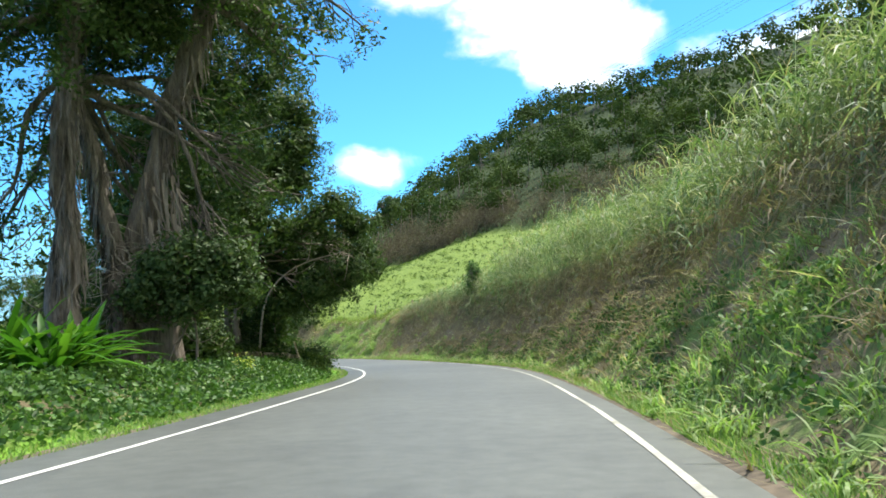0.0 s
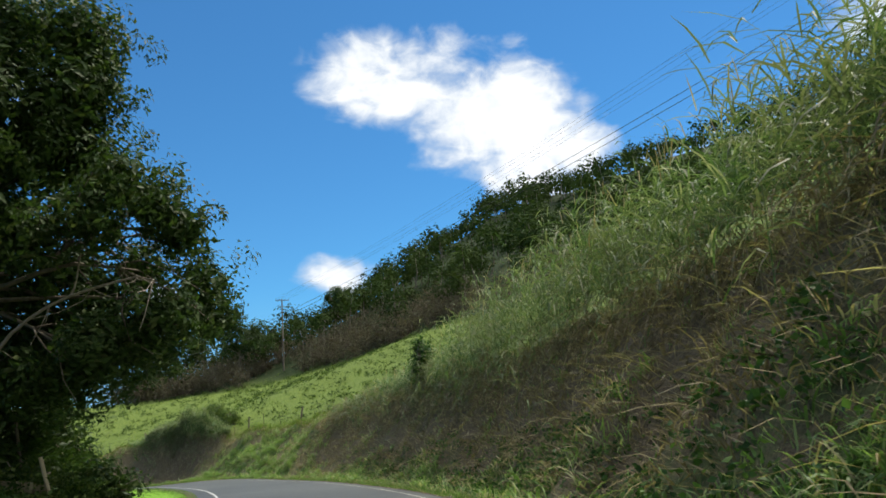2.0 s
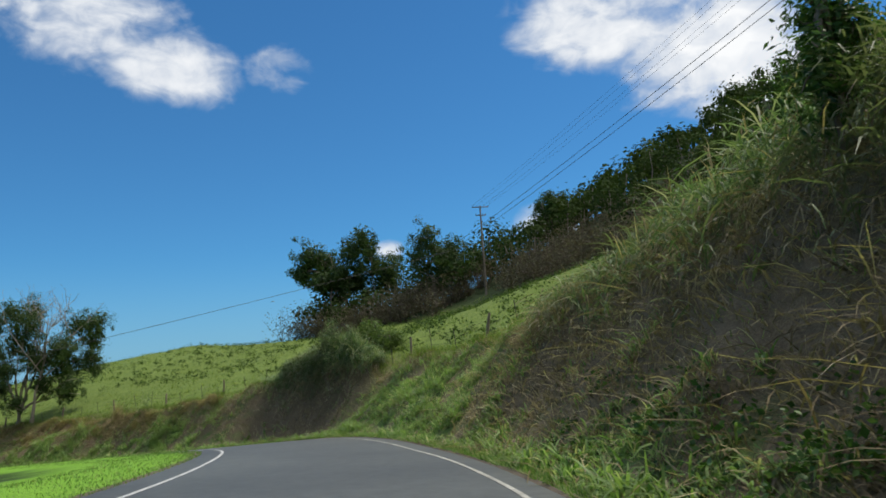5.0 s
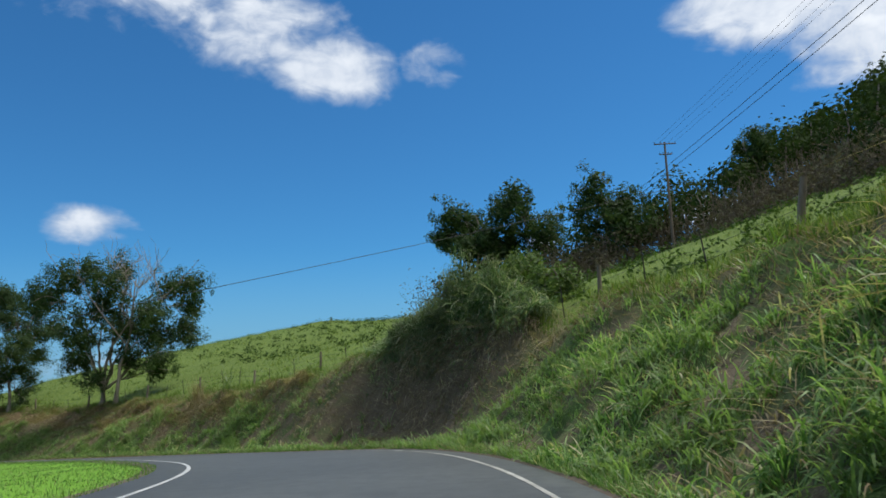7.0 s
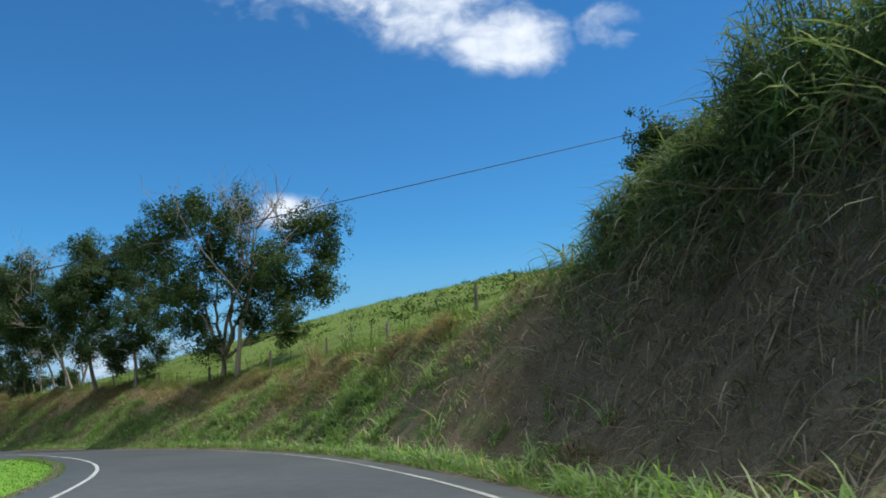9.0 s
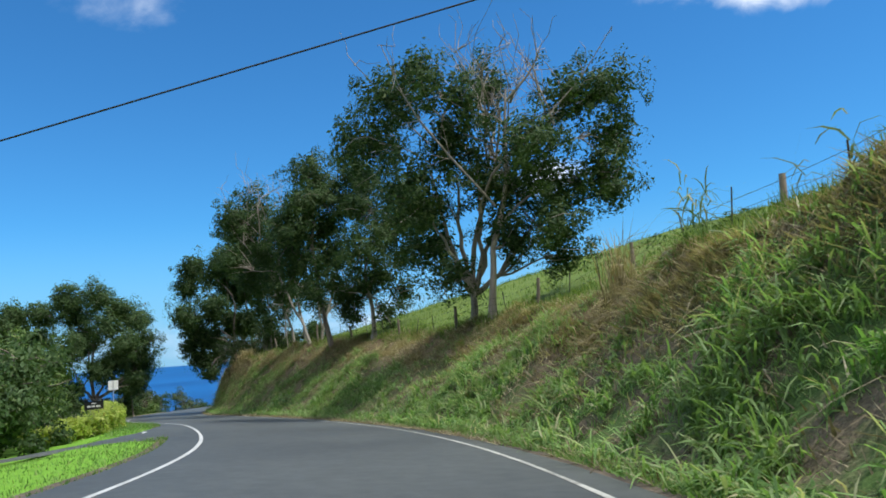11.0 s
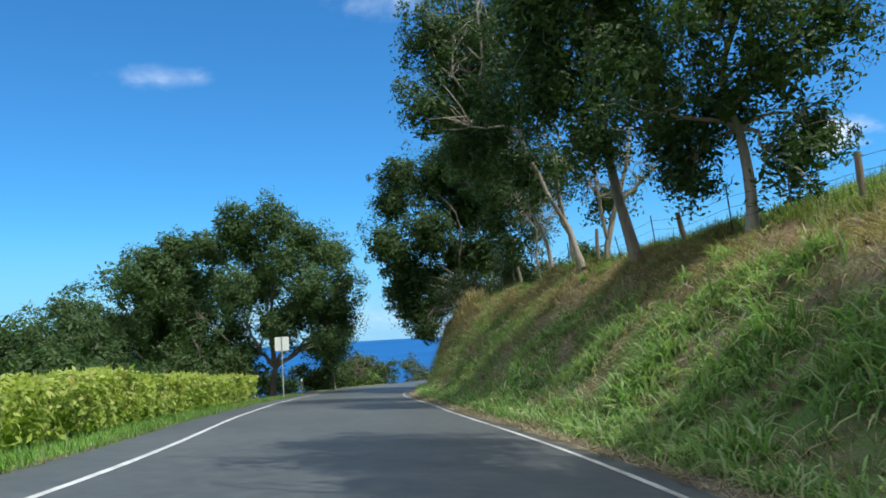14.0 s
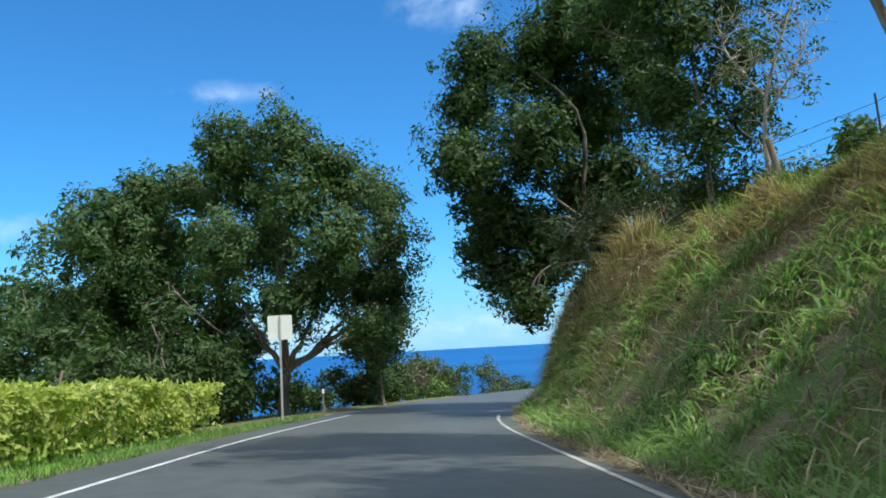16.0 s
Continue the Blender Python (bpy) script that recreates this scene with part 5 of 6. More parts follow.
shrub("dark green bush in the cane on the bank", 2.6, 68.4, 0.9, 3.4, 91, LEAF_COVER, 2600, 0.16)


def thicket(name, label, s0, s1, o0, o1, n, low, high, material, seed):
    """A low tangle of shrubs that nobody could count."""
    rng = np.random.default_rng(seed)
    g = Soup()
    s, off = rng.uniform(s0, s1, n), rng.uniform(o0, o1, n)
    x, y = from_road(s, off)
    z = ground(x, y)
    for q in range(n):
        h = rng.uniform(low, high)
        lr = np.array([h * 0.6, h * 0.6, h * 0.5])
        c = np.array([x[q], y[q], z[q] + h * 0.42])
        e = rng.normal(size=(210, 3))
        e /= np.linalg.norm(e, axis=1)[:, None]
        g.leaves(c + e * lr * rng.uniform(0.7, 1.15, (210, 1)), min(0.26, 0.1 + 0.1 * h), rng, 0.1, 0.5, 0.0, e + np.array([[0, 0, 0.2]]))
        g.leaves(c + e[:60] * lr * rng.uniform(0.1, 0.8, (60, 1)), min(0.5, 0.3 * h), rng, 0.1, 0.5, 0.0, e[:60])
    tagged(g.done(name, material), label, "undergrowth", kind="stuff")


thicket("undergrowth", "dark tangled undergrowth below the road behind the hedge", 150, 226, -15.5, -9.5, 70, 1.8, 3.4, LEAF_TREE, 41)
thicket("undergrowth", "low shady weeds at the back of the hedge", 150, 206, -8.6, -6.9, 70, 0.6, 1.1, LEAF_TREE, 44)
thicket("undergrowth", "shady tangled undergrowth beneath the old trees", 18, 62, -19, -11, 60, 1.6, 3.2, LEAF_TREE, 42)
thicket("undergrowth", "low seaside scrub beside the road's far bend", 226, 262, -12, -6, 34, 1.2, 2.6, LEAF_SHRUB, 43)

# ---------- woods on the hill ----------


def make_woods():
    """The wooded hillside: several hundred crowns that nobody could count."""
    rng = np.random.default_rng(5)
    green, brush, wood = Soup(), Soup(), Soup()
    s, off = rng.uniform(-30, 176, 1320), rng.uniform(0, 1, 1320) ** 1.2 * 120 + 59
    s, off = np.r_[s, rng.uniform(-20, 165, 330)], np.r_[off, rng.uniform(150, 186, 330)]
    x, y = from_road(s, off)
    z = ground(x, y, False)
    keep = np.where((x < 150) & (s < 156 + 25 * (off > 105)) & (s + 0.6 * (off - 60) < 165 + 42 * (off > 105)))[0]
    for q in keep:
        if 84 < s[q] < 150 and off[q] < 70 and rng.uniform() < 0.4:
            continue
        r, h = rng.uniform(2.2, 4.4), rng.uniform(5.0, 9.5) * rng.choice([1, 1, 1, 1.4])
        if np.hypot(x[q] + 20.6, y[q] - 168) < 6.5:
            continue
        near = off[q] < 100
        wood.tube(bent((x[q], y[q], z[q] - 0.3), (x[q] + rng.normal() * 0.5, y[q] + rng.normal() * 0.5, z[q] + h * 0.7), rng, 0.1, 4), np.linspace(0.16, 0.06, 4), 5)
        mid = np.array([x[q], y[q], z[q] + h * 0.54])
        for k in range(3 if near else 2):
            d = rng.normal(size=3) * np.array([1, 1, 0.5])
            d /= np.linalg.norm(d)
            lr = np.array([r, r, h * 0.42]) * (rng.uniform(0.5, 0.75) if k else 0.85)
            c = mid + d * lr * (0.8 if k else 0.0)
            m = (120 if k == 0 else 76) if near else 40
            e = rng.normal(size=(m, 3))
            e[:, 2] = np.abs(e[:, 2]) * 1.1 - 0.5
            e /= np.linalg.norm(e, axis=1)[:, None]
            green.leaves(c + e * lr * rng.uniform(0.6, 1.1, (m, 1)), 0.66 if near else 1.1, rng, 0.1, 0.6, 0.0, e + np.array([[0, 0, 0.3]]), 0.22)
    m = 480
    s, off = np.r_[rng.uniform(80, 156, 330), rng.uniform(112, 158, 150)], 55 + rng.uniform(0, 18, m)
    x, y = from_road(s, off)
    far = rng.uniform(-56, -24, 60)
    x, y, m = np.r_[x, far], np.r_[y, 181.5 - 0.28 * (far + 56) + rng.uniform(-1, 5, 60)], m + 60
    z = ground(x, y, False)
    for q in range(m):
        if np.hypot(x[q] + 20.6, y[q] - 168) < 6.5:
            continue
        h = rng.uniform(2.4, 6.4)
        base = np.array([x[q], y[q], z[q] - 0.1])
        for _ in range(6):
            tip = base + np.array([rng.normal() * 0.35 * h, rng.normal() * 0.35 * h, h * rng.uniform(0.6, 1.1)])
            brush.tube(bent(base, tip, rng, 0.2, 4), np.linspace(0.05, 0.01, 4), 3)
        pts = base + rng.normal(size=(130, 3)) * np.array([0.28, 0.28, 0.22]) * h + np.array([0, 0, h * 0.5])
        brush.leaves(pts, 0.34, rng, 0.0, 0.5)
    home = thing("woods", "dense dark green woods covering the hillside", "woods", kind="stuff")
    green.done("crowns", LEAF_FAR, home)
    wood.done("trunks", BARK, home)
    tagged(brush.done("brush", LEAF_BRUSH), "grey leafless brush along the foot of the woods", "brush", kind="stuff")


make_woods()


# ---------- grass ----------


def place(s, off):
    x, y = from_road(s, off)
    plane = np.interp(s, ALONG, MID[:, 2]) + np.interp(s, ALONG, MID[:, 3]) * np.clip(off, -4.5, 4.5)
    return np.stack([x, y, np.maximum(ground(x, y), np.where(np.abs(off) < 4.9, plane, -99))], 1)


def downhill(s):
    return -np.stack([np.interp(s, ALONG, RIGHT[:, 0]), np.interp(s, ALONG, RIGHT[:, 1]), np.zeros(len(s))], 1)


def clumped(n, per, s0, s1, weight, rng, spread_of=0.13, low=4.35, over=1.0):
    """Places for blades in clumps on the bank; weight(s, u) tells how likely a clump is, u from 0 at the toe to 1 at the top edge."""
    got_s, got_u = np.empty(0), np.empty(0)
    while len(got_s) < n // per:
        s, u = rng.uniform(s0, s1, n), rng.uniform(0, over, n)
        w = np.clip(weight(s, u), 0, 1)
        ok = rng.uniform(0, 1, n) < w
        got_s, got_u = np.r_[got_s, s[ok]], np.r_[got_u, u[ok]]
    s, u = got_s[:n // per], got_u[:n // per]
    top = np.interp(s, BANK[:, 0], BANK[:, 1])
    off = low + u * (top - low)
    s, off = np.repeat(s, per) + rng.normal(size=len(s) * per) * spread_of, np.repeat(off, per) + rng.normal(size=len(off) * per) * spread_of
    return s, np.maximum(off, 4.0), np.repeat(u, per)


def steps(x, *knots):
    return np.interp(x, [k[0] for k in knots], [k[1] for k in knots])


def green_weight(s, u):
    base = steps(s, (-10, 1), (24, 1), (36, 0.75), (50, 0.7), (66, 0.7), (82, 0.75), (90, 1), (103, 1), (107, 0.4), (120, 0.4), (126, 1), (160, 1), (185, 1), (240, 1))
    reach = steps(s, (-10, 0.6), (24, 0.5), (34, 0.28), (70, 0.27), (80, 0.36), (92, 0.85), (103, 0.85), (107, 0.2), (121, 0.24), (135, 0.8), (160, 0.62), (188, 0.62), (197, 0.85), (240, 0.85))
    x, y = from_road(s, 4.4 + u * 5)
    patch = 0.48 + 0.8 * lump(x, y, 1.0, 21) + 0.6 * lump(x, y, 3.1, 23)
    return base * (0.1 + 0.9 * smooth(0.15, -0.15, u - reach)) * patch


def dry_weight(s, u):
    reach = steps(s, (-10, 0.42), (28, 0.35), (40, 0.15), (84, 0.15), (90, 0.8), (106, 0.7), (110, 0.4), (124, 0.5), (140, 0.55), (165, 0.4), (190, 0.25), (240, 0.35))
    x, y = from_road(s, 4.4 + u * 5)
    bald = 0.55 * smooth(0.3, 0.0, green_weight(s, u))
    return (bald + (0.42 + smooth(-0.1, 0.15, u - reach)) * (0.75 + 0.5 * lump(x, y, 1.4, 22))) * steps(s, (0, 0.8), (90, 0.6), (107, 0.6), (109, 0.75), (120, 0.75), (124, 0.7), (140, 0.8), (160, 1), (230, 1))


def make_grass():
    rng = np.random.default_rng(6)
    g = Soup()
    s, off, u = clumped(80000, 10, 3, 238, lambda s, u: green_weight(s, u) + steps(s, (0, 0.2), (30, 0.16), (40, 0.04), (84, 0.04), (92, 0.2), (106, 0.2), (110, 0.06), (122, 0.08), (130, 0.18)), rng, 0.2, 4.05)
    g.spikes(place(s, off), steps(s, (0, 0.2), (85, 0.22), (92, 0.26), (106, 0.26), (115, 0.18), (240, 0.2)), 0.03, rng, 0.9, downhill(s) * 0.15)
    s, off, u = clumped(64000, 20, 3, 238, green_weight, rng, 0.09, 4.2)
    long = steps(s, (0, 0.46), (60, 0.44), (85, 0.46), (92, 0.5), (106, 0.5), (115, 0.38), (130, 0.54), (165, 0.5), (240, 0.44)) * (1 + 0.4 * lump(s, u * 6, 1.6, 29))
    g.arching(place(s, off) + np.array([0, 0, 0.06]), long, steps(s, (0, 0.028), (30, 0.03), (50, 0.038), (84, 0.038), (92, 0.034), (106, 0.034), (112, 0.03), (130, 0.04)), rng, 1.25, 0.85, 1.45, downhill(s) * 0.2)
    s, off, u = clumped(6500, 26, 88, 190, green_weight, rng, 0.1)
    g.arching(place(s, off) + np.array([0, 0, 0.08]), 0.62, 0.034, rng, 1.35, 0.85, 1.55, downhill(s) * 0.2)
    s = np.repeat(np.r_[rng.uniform(86, 206, 650), rng.uniform(160, 222, 350)], 13) + rng.normal(size=13000) * 0.1       # taller tufts along the bank's toe
    off = np.repeat(4.25 + np.abs(rng.normal(size=1000)) * 0.4, 13) + rng.normal(size=13000) * 0.1 + steps(s, (150, -0.1), (165, 0.15), (205, 0.15), (212, 0.0))
    g.arching(place(s, np.maximum(off, 3.95)), 0.5, 0.03, rng, 1.2, 0.85, 1.3, downhill(s) * 0.3)
    s, off, u = clumped(9000, 14, 126, 236, lambda s, u: smooth(0.35, 0.6, u) * (0.1 + 0.9 * lump(s, u * 5, 1.2, 41)), rng, 0.12, over=1.05)
    g.arching(place(s, off), 0.45, 0.03, rng, 1.1, 0.7, 1.15, downhill(s) * 0.2)
    tagged(g.done("bank_grass", GRASS), "lush long green grass covering the roadside bank", "grass", kind="stuff")

    d = Soup()
    s, off, u = clumped(95000, 8, 3, 238, dry_weight, rng, 0.24, 4.1, 1.15)
    d.spikes(place(s, off), 0.28, 0.032, rng, 1.5, downhill(s) * 0.25)
    s, off, u = clumped(8000, 10, 3, 238, dry_weight, rng, 0.16, over=1.15)
    d.arching(place(s, off), 0.55, 0.03, rng, 0.9, 0.9, 1.4, downhill(s) * 0.35)
    s, off, u = clumped(15000, 6, 3, 238, lambda s, u: dry_weight(s, u) * smooth(0.1, 0.4, u), rng, 0.3, over=1.05)
    d.arching(place(s, off) + np.array([0, 0, 0.04]), rng.uniform(0.5, 1.1, len(s)), 0.022, rng, 0.6, 1.0, 0.9, downhill(s) * 0.35)
    s = rng.uniform(140, 214, 9000)         # straw strewn over the asphalt's crumbled margin
    d.spikes(place(s, 3.72 + rng.uniform(0, 1, 9000) ** 1.2 * 0.75 + 0.1 * lump(s, s * 0, 1.1, 47)) + np.array([0, 0, 0.02]), 0.13, 0.022, rng, 2.4)
    tagged(d.done("dead_grass", DRY), "matted brown dead grass hanging down the bank", "grass", kind="stuff")

    f = Soup()
    s, off, u = clumped(5200, 4, 22, 92, lambda s, u: 0.25 + 0.75 * smooth(0.2, 0.6, u), rng, 0.5, over=1.0)
    f.arching(place(s, off) + np.array([0, 0, 0.1]), rng.uniform(0.6, 1.7, len(s)), 0.024, rng, 0.6, 1.0, 0.8, downhill(s) * 0.2)
    s, off, u = clumped(5200, 5, 140, 226, lambda s, u: 0.2 + 0.8 * smooth(0.2, 0.6, u), rng, 0.4, over=1.0)
    f.arching(place(s, off) + np.array([0, 0, 0.1]), rng.uniform(0.4, 1.0, len(s)), 0.022, rng, 0.7, 1.0, 1.1, downhill(s) * 0.2)
    tagged(f.done("fallen_stems", STRAW), "pale dead stems fallen down the brown bank", "grass", kind="stuff")

    m = Soup()
    s, off, u = clumped(60000, 10, 128, 224, lambda s, u: steps(s, (188, 1.0), (197, 0.25)) * smooth(0.62, 0.82, u + 0.12 * lump(s, s * 0, 3.0, 26)) * (0.3 + 1.3 * lump(s, u * 5, 1.1, 25)), rng, 0.14, over=1.12)
    m.spikes(place(s, off), 0.27, 0.034, rng, 1.6, downhill(s) * 0.15)
    s, off, u = clumped(9000, 10, 128, 224, lambda s, u: smooth(0.62, 0.82, u + 0.12 * lump(s, s * 0, 3.0, 26)) * (0.4 + 1.2 * lump(s, u * 5, 1.6, 25)), rng, 0.2, over=1.1)
    m.arching(place(s, off) + np.array([0, 0, 0.07]), 0.55, 0.024, rng, 0.6, 0.9, 1.3, downhill(s) * 0.8)
    tagged(m.done("straw_mat", STRAW), "pale brown straw matted over the bank's top edge", "grass", kind="stuff")

    v = Soup()
    s = rng.uniform(2, 236, 60000)
    off = steps(s, (140, 3.95), (165, 4.2), (200, 4.25), (210, 4.0)) + np.abs(rng.normal(size=len(s))) * 0.38 + 0.16 * np.maximum(lump(s, s * 0, 1.3, 27), 0)
    v.spikes(place(s, off), 0.2, 0.022, rng, 0.8, downhill(s) * 0.4)
    s = rng.uniform(2, 212, 52000)
    off = -4.2 - rng.uniform(0, 1, len(s)) ** 1.4 * steps(s, (0, 0.9), (38, 1.0), (46, 3.0), (60, 4.5), (140, 4.5), (152, 2.6), (170, 1.9), (205, 1.4))
    ok = ~((s > 146) & (s < 163) & (off > np.interp(s, DRIVE[:, 0], DRIVE[:, 1]) - 0.05) & (off < np.interp(s, DRIVE[:, 0], DRIVE[:, 2]) + 0.05))
    s, off = s[ok], off[ok]
    v.spikes(place(s, off), steps(s, (0, 0.12), (55, 0.09), (140, 0.09), (165, 0.2), (210, 0.22)), 0.018, rng, 0.6)
    tagged(v.done("verge_grass", VERGE), "short bright green grass along the asphalt", "grass", kind="stuff")

    w = Soup()
    s = rng.uniform(2, 75, 700)
    u = rng.uniform(0.02, 0.5, 700)
    c = place(s, 4.5 + u * 4.3)
    pts = (c[:, None] + rng.normal(size=(700, 22, 3)) * np.array([0.16, 0.16, 0.09]) + np.array([0, 0, 0.12])).reshape(-1, 3)
    w.leaves(pts, 0.11, rng, 0.0, 0.7)
    tagged(w.done("weeds", LEAF_COVER), "broad-leaved green weeds among the bank grass", "weeds", kind="stuff")


make_grass()


def cane_stems(c, at, high, rng, leaves=8):
    """Tall cane grass: upright stems with long arching leaves."""
    n = len(at)
    a, t = rng.uniform(0, 2 * np.pi, n), rng.uniform(0.02, 0.5, n)
    way = np.stack([np.cos(a) * t, np.sin(a) * t, np.ones(n)], 1)
    high = high * rng.uniform(0.6, 1.2, n)
    c.blades(at[::2], high[::2] * 1.05, 0.018, rng, 0.3, 0.5, (way * np.array([1, 1, 0]))[::2])
    for k in range(leaves):
        f = rng.uniform(0.15, 0.92, n)
        p = at + way * (high * f)[:, None]
        c.arching(p, rng.uniform(0.8, 1.6, n), 0.042, rng, 0.75, 0.8, 1.0)


def make_cane():
    rng = np.random.default_rng(7)
    c, h = Soup(), Soup()
    n = 2700
    s = rng.uniform(6, 88, n)
    top = np.interp(s, BANK[:, 0], BANK[:, 1])
    off = top + rng.normal(size=n) * 0.9 + steps(s, (6, 0.6), (60, 0.5), (88, 1.0))
    at = place(s, off)
    high = steps(s, (6, 2.7), (30, 2.6), (36, 3.1), (44, 3.3), (52, 3.6), (58, 3.7), (61, 2.7), (64.5, 3.1), (65.5, 1.7), (70, 1.9), (76, 1.6), (80, 0.9), (88, 0.7)) * (1 + 0.3 * lump(s, s * 0, 1.8, 43))
    cane_stems(c, at, high, rng)
    pick = rng.choice(n, 260, False)
    h.blades(at[pick] + np.array([0, 0, 1.0]) * (high[pick] * 0.95)[:, None], 0.75, 0.03, rng, 0.5, 0.3)
    t = Soup()
    k = 1500
    s = rng.uniform(6, 88, k)
    at = place(s, np.interp(s, BANK[:, 0], BANK[:, 1]) + rng.uniform(-1.3, 0.5, len(s)))
    for _ in range(6):
        t.arching(at + np.abs(rng.normal(size=(len(s), 3))) * np.array([0, 0, 0.45]), rng.uniform(0.5, 1.1, len(s)), 0.034, rng, 0.7, 0.7, 1.5, downhill(s) * 0.9)
    k = 3800        # brown stems and roots that hang over the knob's steep face
    s = np.clip(113.0 + rng.normal(size=k) * 4.2, 104, 124)
    off = 5.6 + rng.uniform(0, 1, k) ** 0.7 * (np.interp(s, BANK[:, 0], BANK[:, 1]) - 5.2)
    t.arching(place(s, off) + np.array([0, 0, 0.12]), rng.uniform(0.5, 1.4, k), 0.024, rng, 0.4, 0.9, 1.4, downhill(s) * 0.5)
    for _ in range(110):
        s = np.array([rng.normal() * 3.4 + 113.5])
        a = place(s, np.interp(s, BANK[:, 0], BANK[:, 1]) + rng.uniform(-0.6, 0.2))[0] + np.array([0, 0, 0.25])
        e = a + downhill(s)[0] * rng.uniform(0.5, 1.5) + rng.normal(size=3) * 0.5 - np.array([0, 0, rng.uniform(0.8, 2.4)])
        t.tube(bent(a, e, rng, 0.35, 6), np.linspace(0.014, 0.005, 6), 4)
    tagged(t.done("cane_thatch", DRY), "dead brown cane leaves hanging over the bank's top", "cane grass", kind="stuff")
    # the overgrown knob of the bank
    n = 900
    s = np.clip(114.0 + rng.normal(size=n) * 3.2, 107.5, 122)
    off = np.interp(s, BANK[:, 0], BANK[:, 1]) + rng.normal(size=n) * 0.6 + 0.2
    cane_stems(c, place(s, off), steps(s, (107, 0.5), (110, 1.4), (112.5, 1.9), (114, 1.5), (116, 0.95), (118, 0.75), (122, 0.7)), rng, 10)
    for at_s, tall, reach in ((112.5, 3.1, 0.5), (110.3, 2.4, 0.2), (113.8, 2.3, 0.4), (115.4, 1.5, 0.8), (119.0, 0.9, 1.4)):       # plumes above the rest
        k = 80
        s = at_s + rng.normal(size=k) * 0.25
        p = place(s, np.interp(s, BANK[:, 0], BANK[:, 1]) + rng.normal(size=k) * 0.25)
        way = downhill(s) * reach * 0.3 + np.array([0, 0, 1.0]) + rng.normal(size=(k, 3)) * 0.06
        for f in np.linspace(0.25, 1.0, 9):
            c.arching(p + way * (tall * f * rng.uniform(0.85, 1.0, (k, 1))), rng.uniform(0.5, 0.95, k), 0.03, rng, 0.7, 0.7, 0.9)
        for q in range(0, k, 6):
            c.tube([p[q], p[q] + way[q] * tall * 0.5, p[q] + way[q] * tall], [0.014, 0.011, 0.005], 4)
    # thin stalks on the bank's crest
    s = np.r_[rng.uniform(126, 136, 5), rng.uniform(138, 139.6, 9)]
    cane_stems(c, place(s, np.interp(s, BANK[:, 0], BANK[:, 1]) + rng.uniform(-0.3, 0.6, len(s))), 1.7, rng, 6)
    tagged(c.done("cane_grass", CANE), "tall arching yellow-green cane grass along the bank's top", "cane grass", kind="stuff")
    t = Soup()
    for x, y, n, r, long in ((-111.2, 135.2, 1100, 0.62, 1.3), (-112.6, 135.4, 800, 0.6, 1.2), (-114.6, 135.3, 260, 0.6, 0.8), (-51.7, 126.2, 110, 0.35, 1.9), (-50.6, 125.6, 40, 0.3, 1.2), (-172.0, 149.0, 500, 3.0, 1.2)):
        p = np.stack([x + rng.normal(size=n) * r * 0.6, y + rng.normal(size=n) * r * 0.6], 1)
        t.blades(np.c_[p, ground(p[:, 0], p[:, 1])], long, 0.026, rng, 0.45, 0.5)
    h_all = h
    t.v += h_all.v
    t.f3 += [f + t.n for f in h_all.f3]
    t.n += h_all.n
    tagged(t.done("straw_grass", STRAW), "pale dry straw-coloured grass tufts and seed heads", "grass", kind="stuff")


make_cane()


def make_pasture():
    rng = np.random.default_rng(8)
    g, b = Soup(), Soup()
    n = 3200
    s, q = rng.uniform(84, 205, n), rng.uniform(0, 1, n)
    top = np.interp(s, BANK[:, 0], BANK[:, 1])
    off = top + 0.8 + q ** 1.25 * 50
    s, off = np.repeat(s, 11), np.repeat(off, 11)
    s, off = s + rng.normal(size=len(s)) * 0.35, off + rng.normal(size=len(s)) * 0.35
    g.spikes(place(s, off), 0.42, 0.04, rng, 0.6)
    s = rng.uniform(84, 205, 26000)
    top = np.interp(s, BANK[:, 0], BANK[:, 1])
    g.spikes(place(s, top + np.abs(rng.normal(size=len(s))) * 0.9), 0.5, 0.03, rng, 0.5)
    tagged(g.done("pasture_grass", FIELD), "long yellow-green grass tufts of the sloping pasture", "grass", kind="stuff")
    n = 2500
    s, q = 78 + 92 * rng.uniform(0, 1, n) ** 1.6, rng.uniform(0, 1, n)
    c = place(s, np.interp(s, BANK[:, 0], BANK[:, 1]) + 2.5 + q * 46)
    c = c[(s < 122) | (q > 0.2)]
    n = len(c)
    pts = (c[:, None] + rng.normal(size=(n, 14, 3)) * np.array([0.22, 0.22, 0.14]) + np.array([0, 0, 0.18])).reshape(-1, 3)
    b.leaves(pts, 0.26, rng, -0.2, 0.5)
    tagged(b.done("field_weeds", LEAF_FIELD), "low dark green weeds dotted over the pasture", "weeds", kind="stuff")


make_pasture()


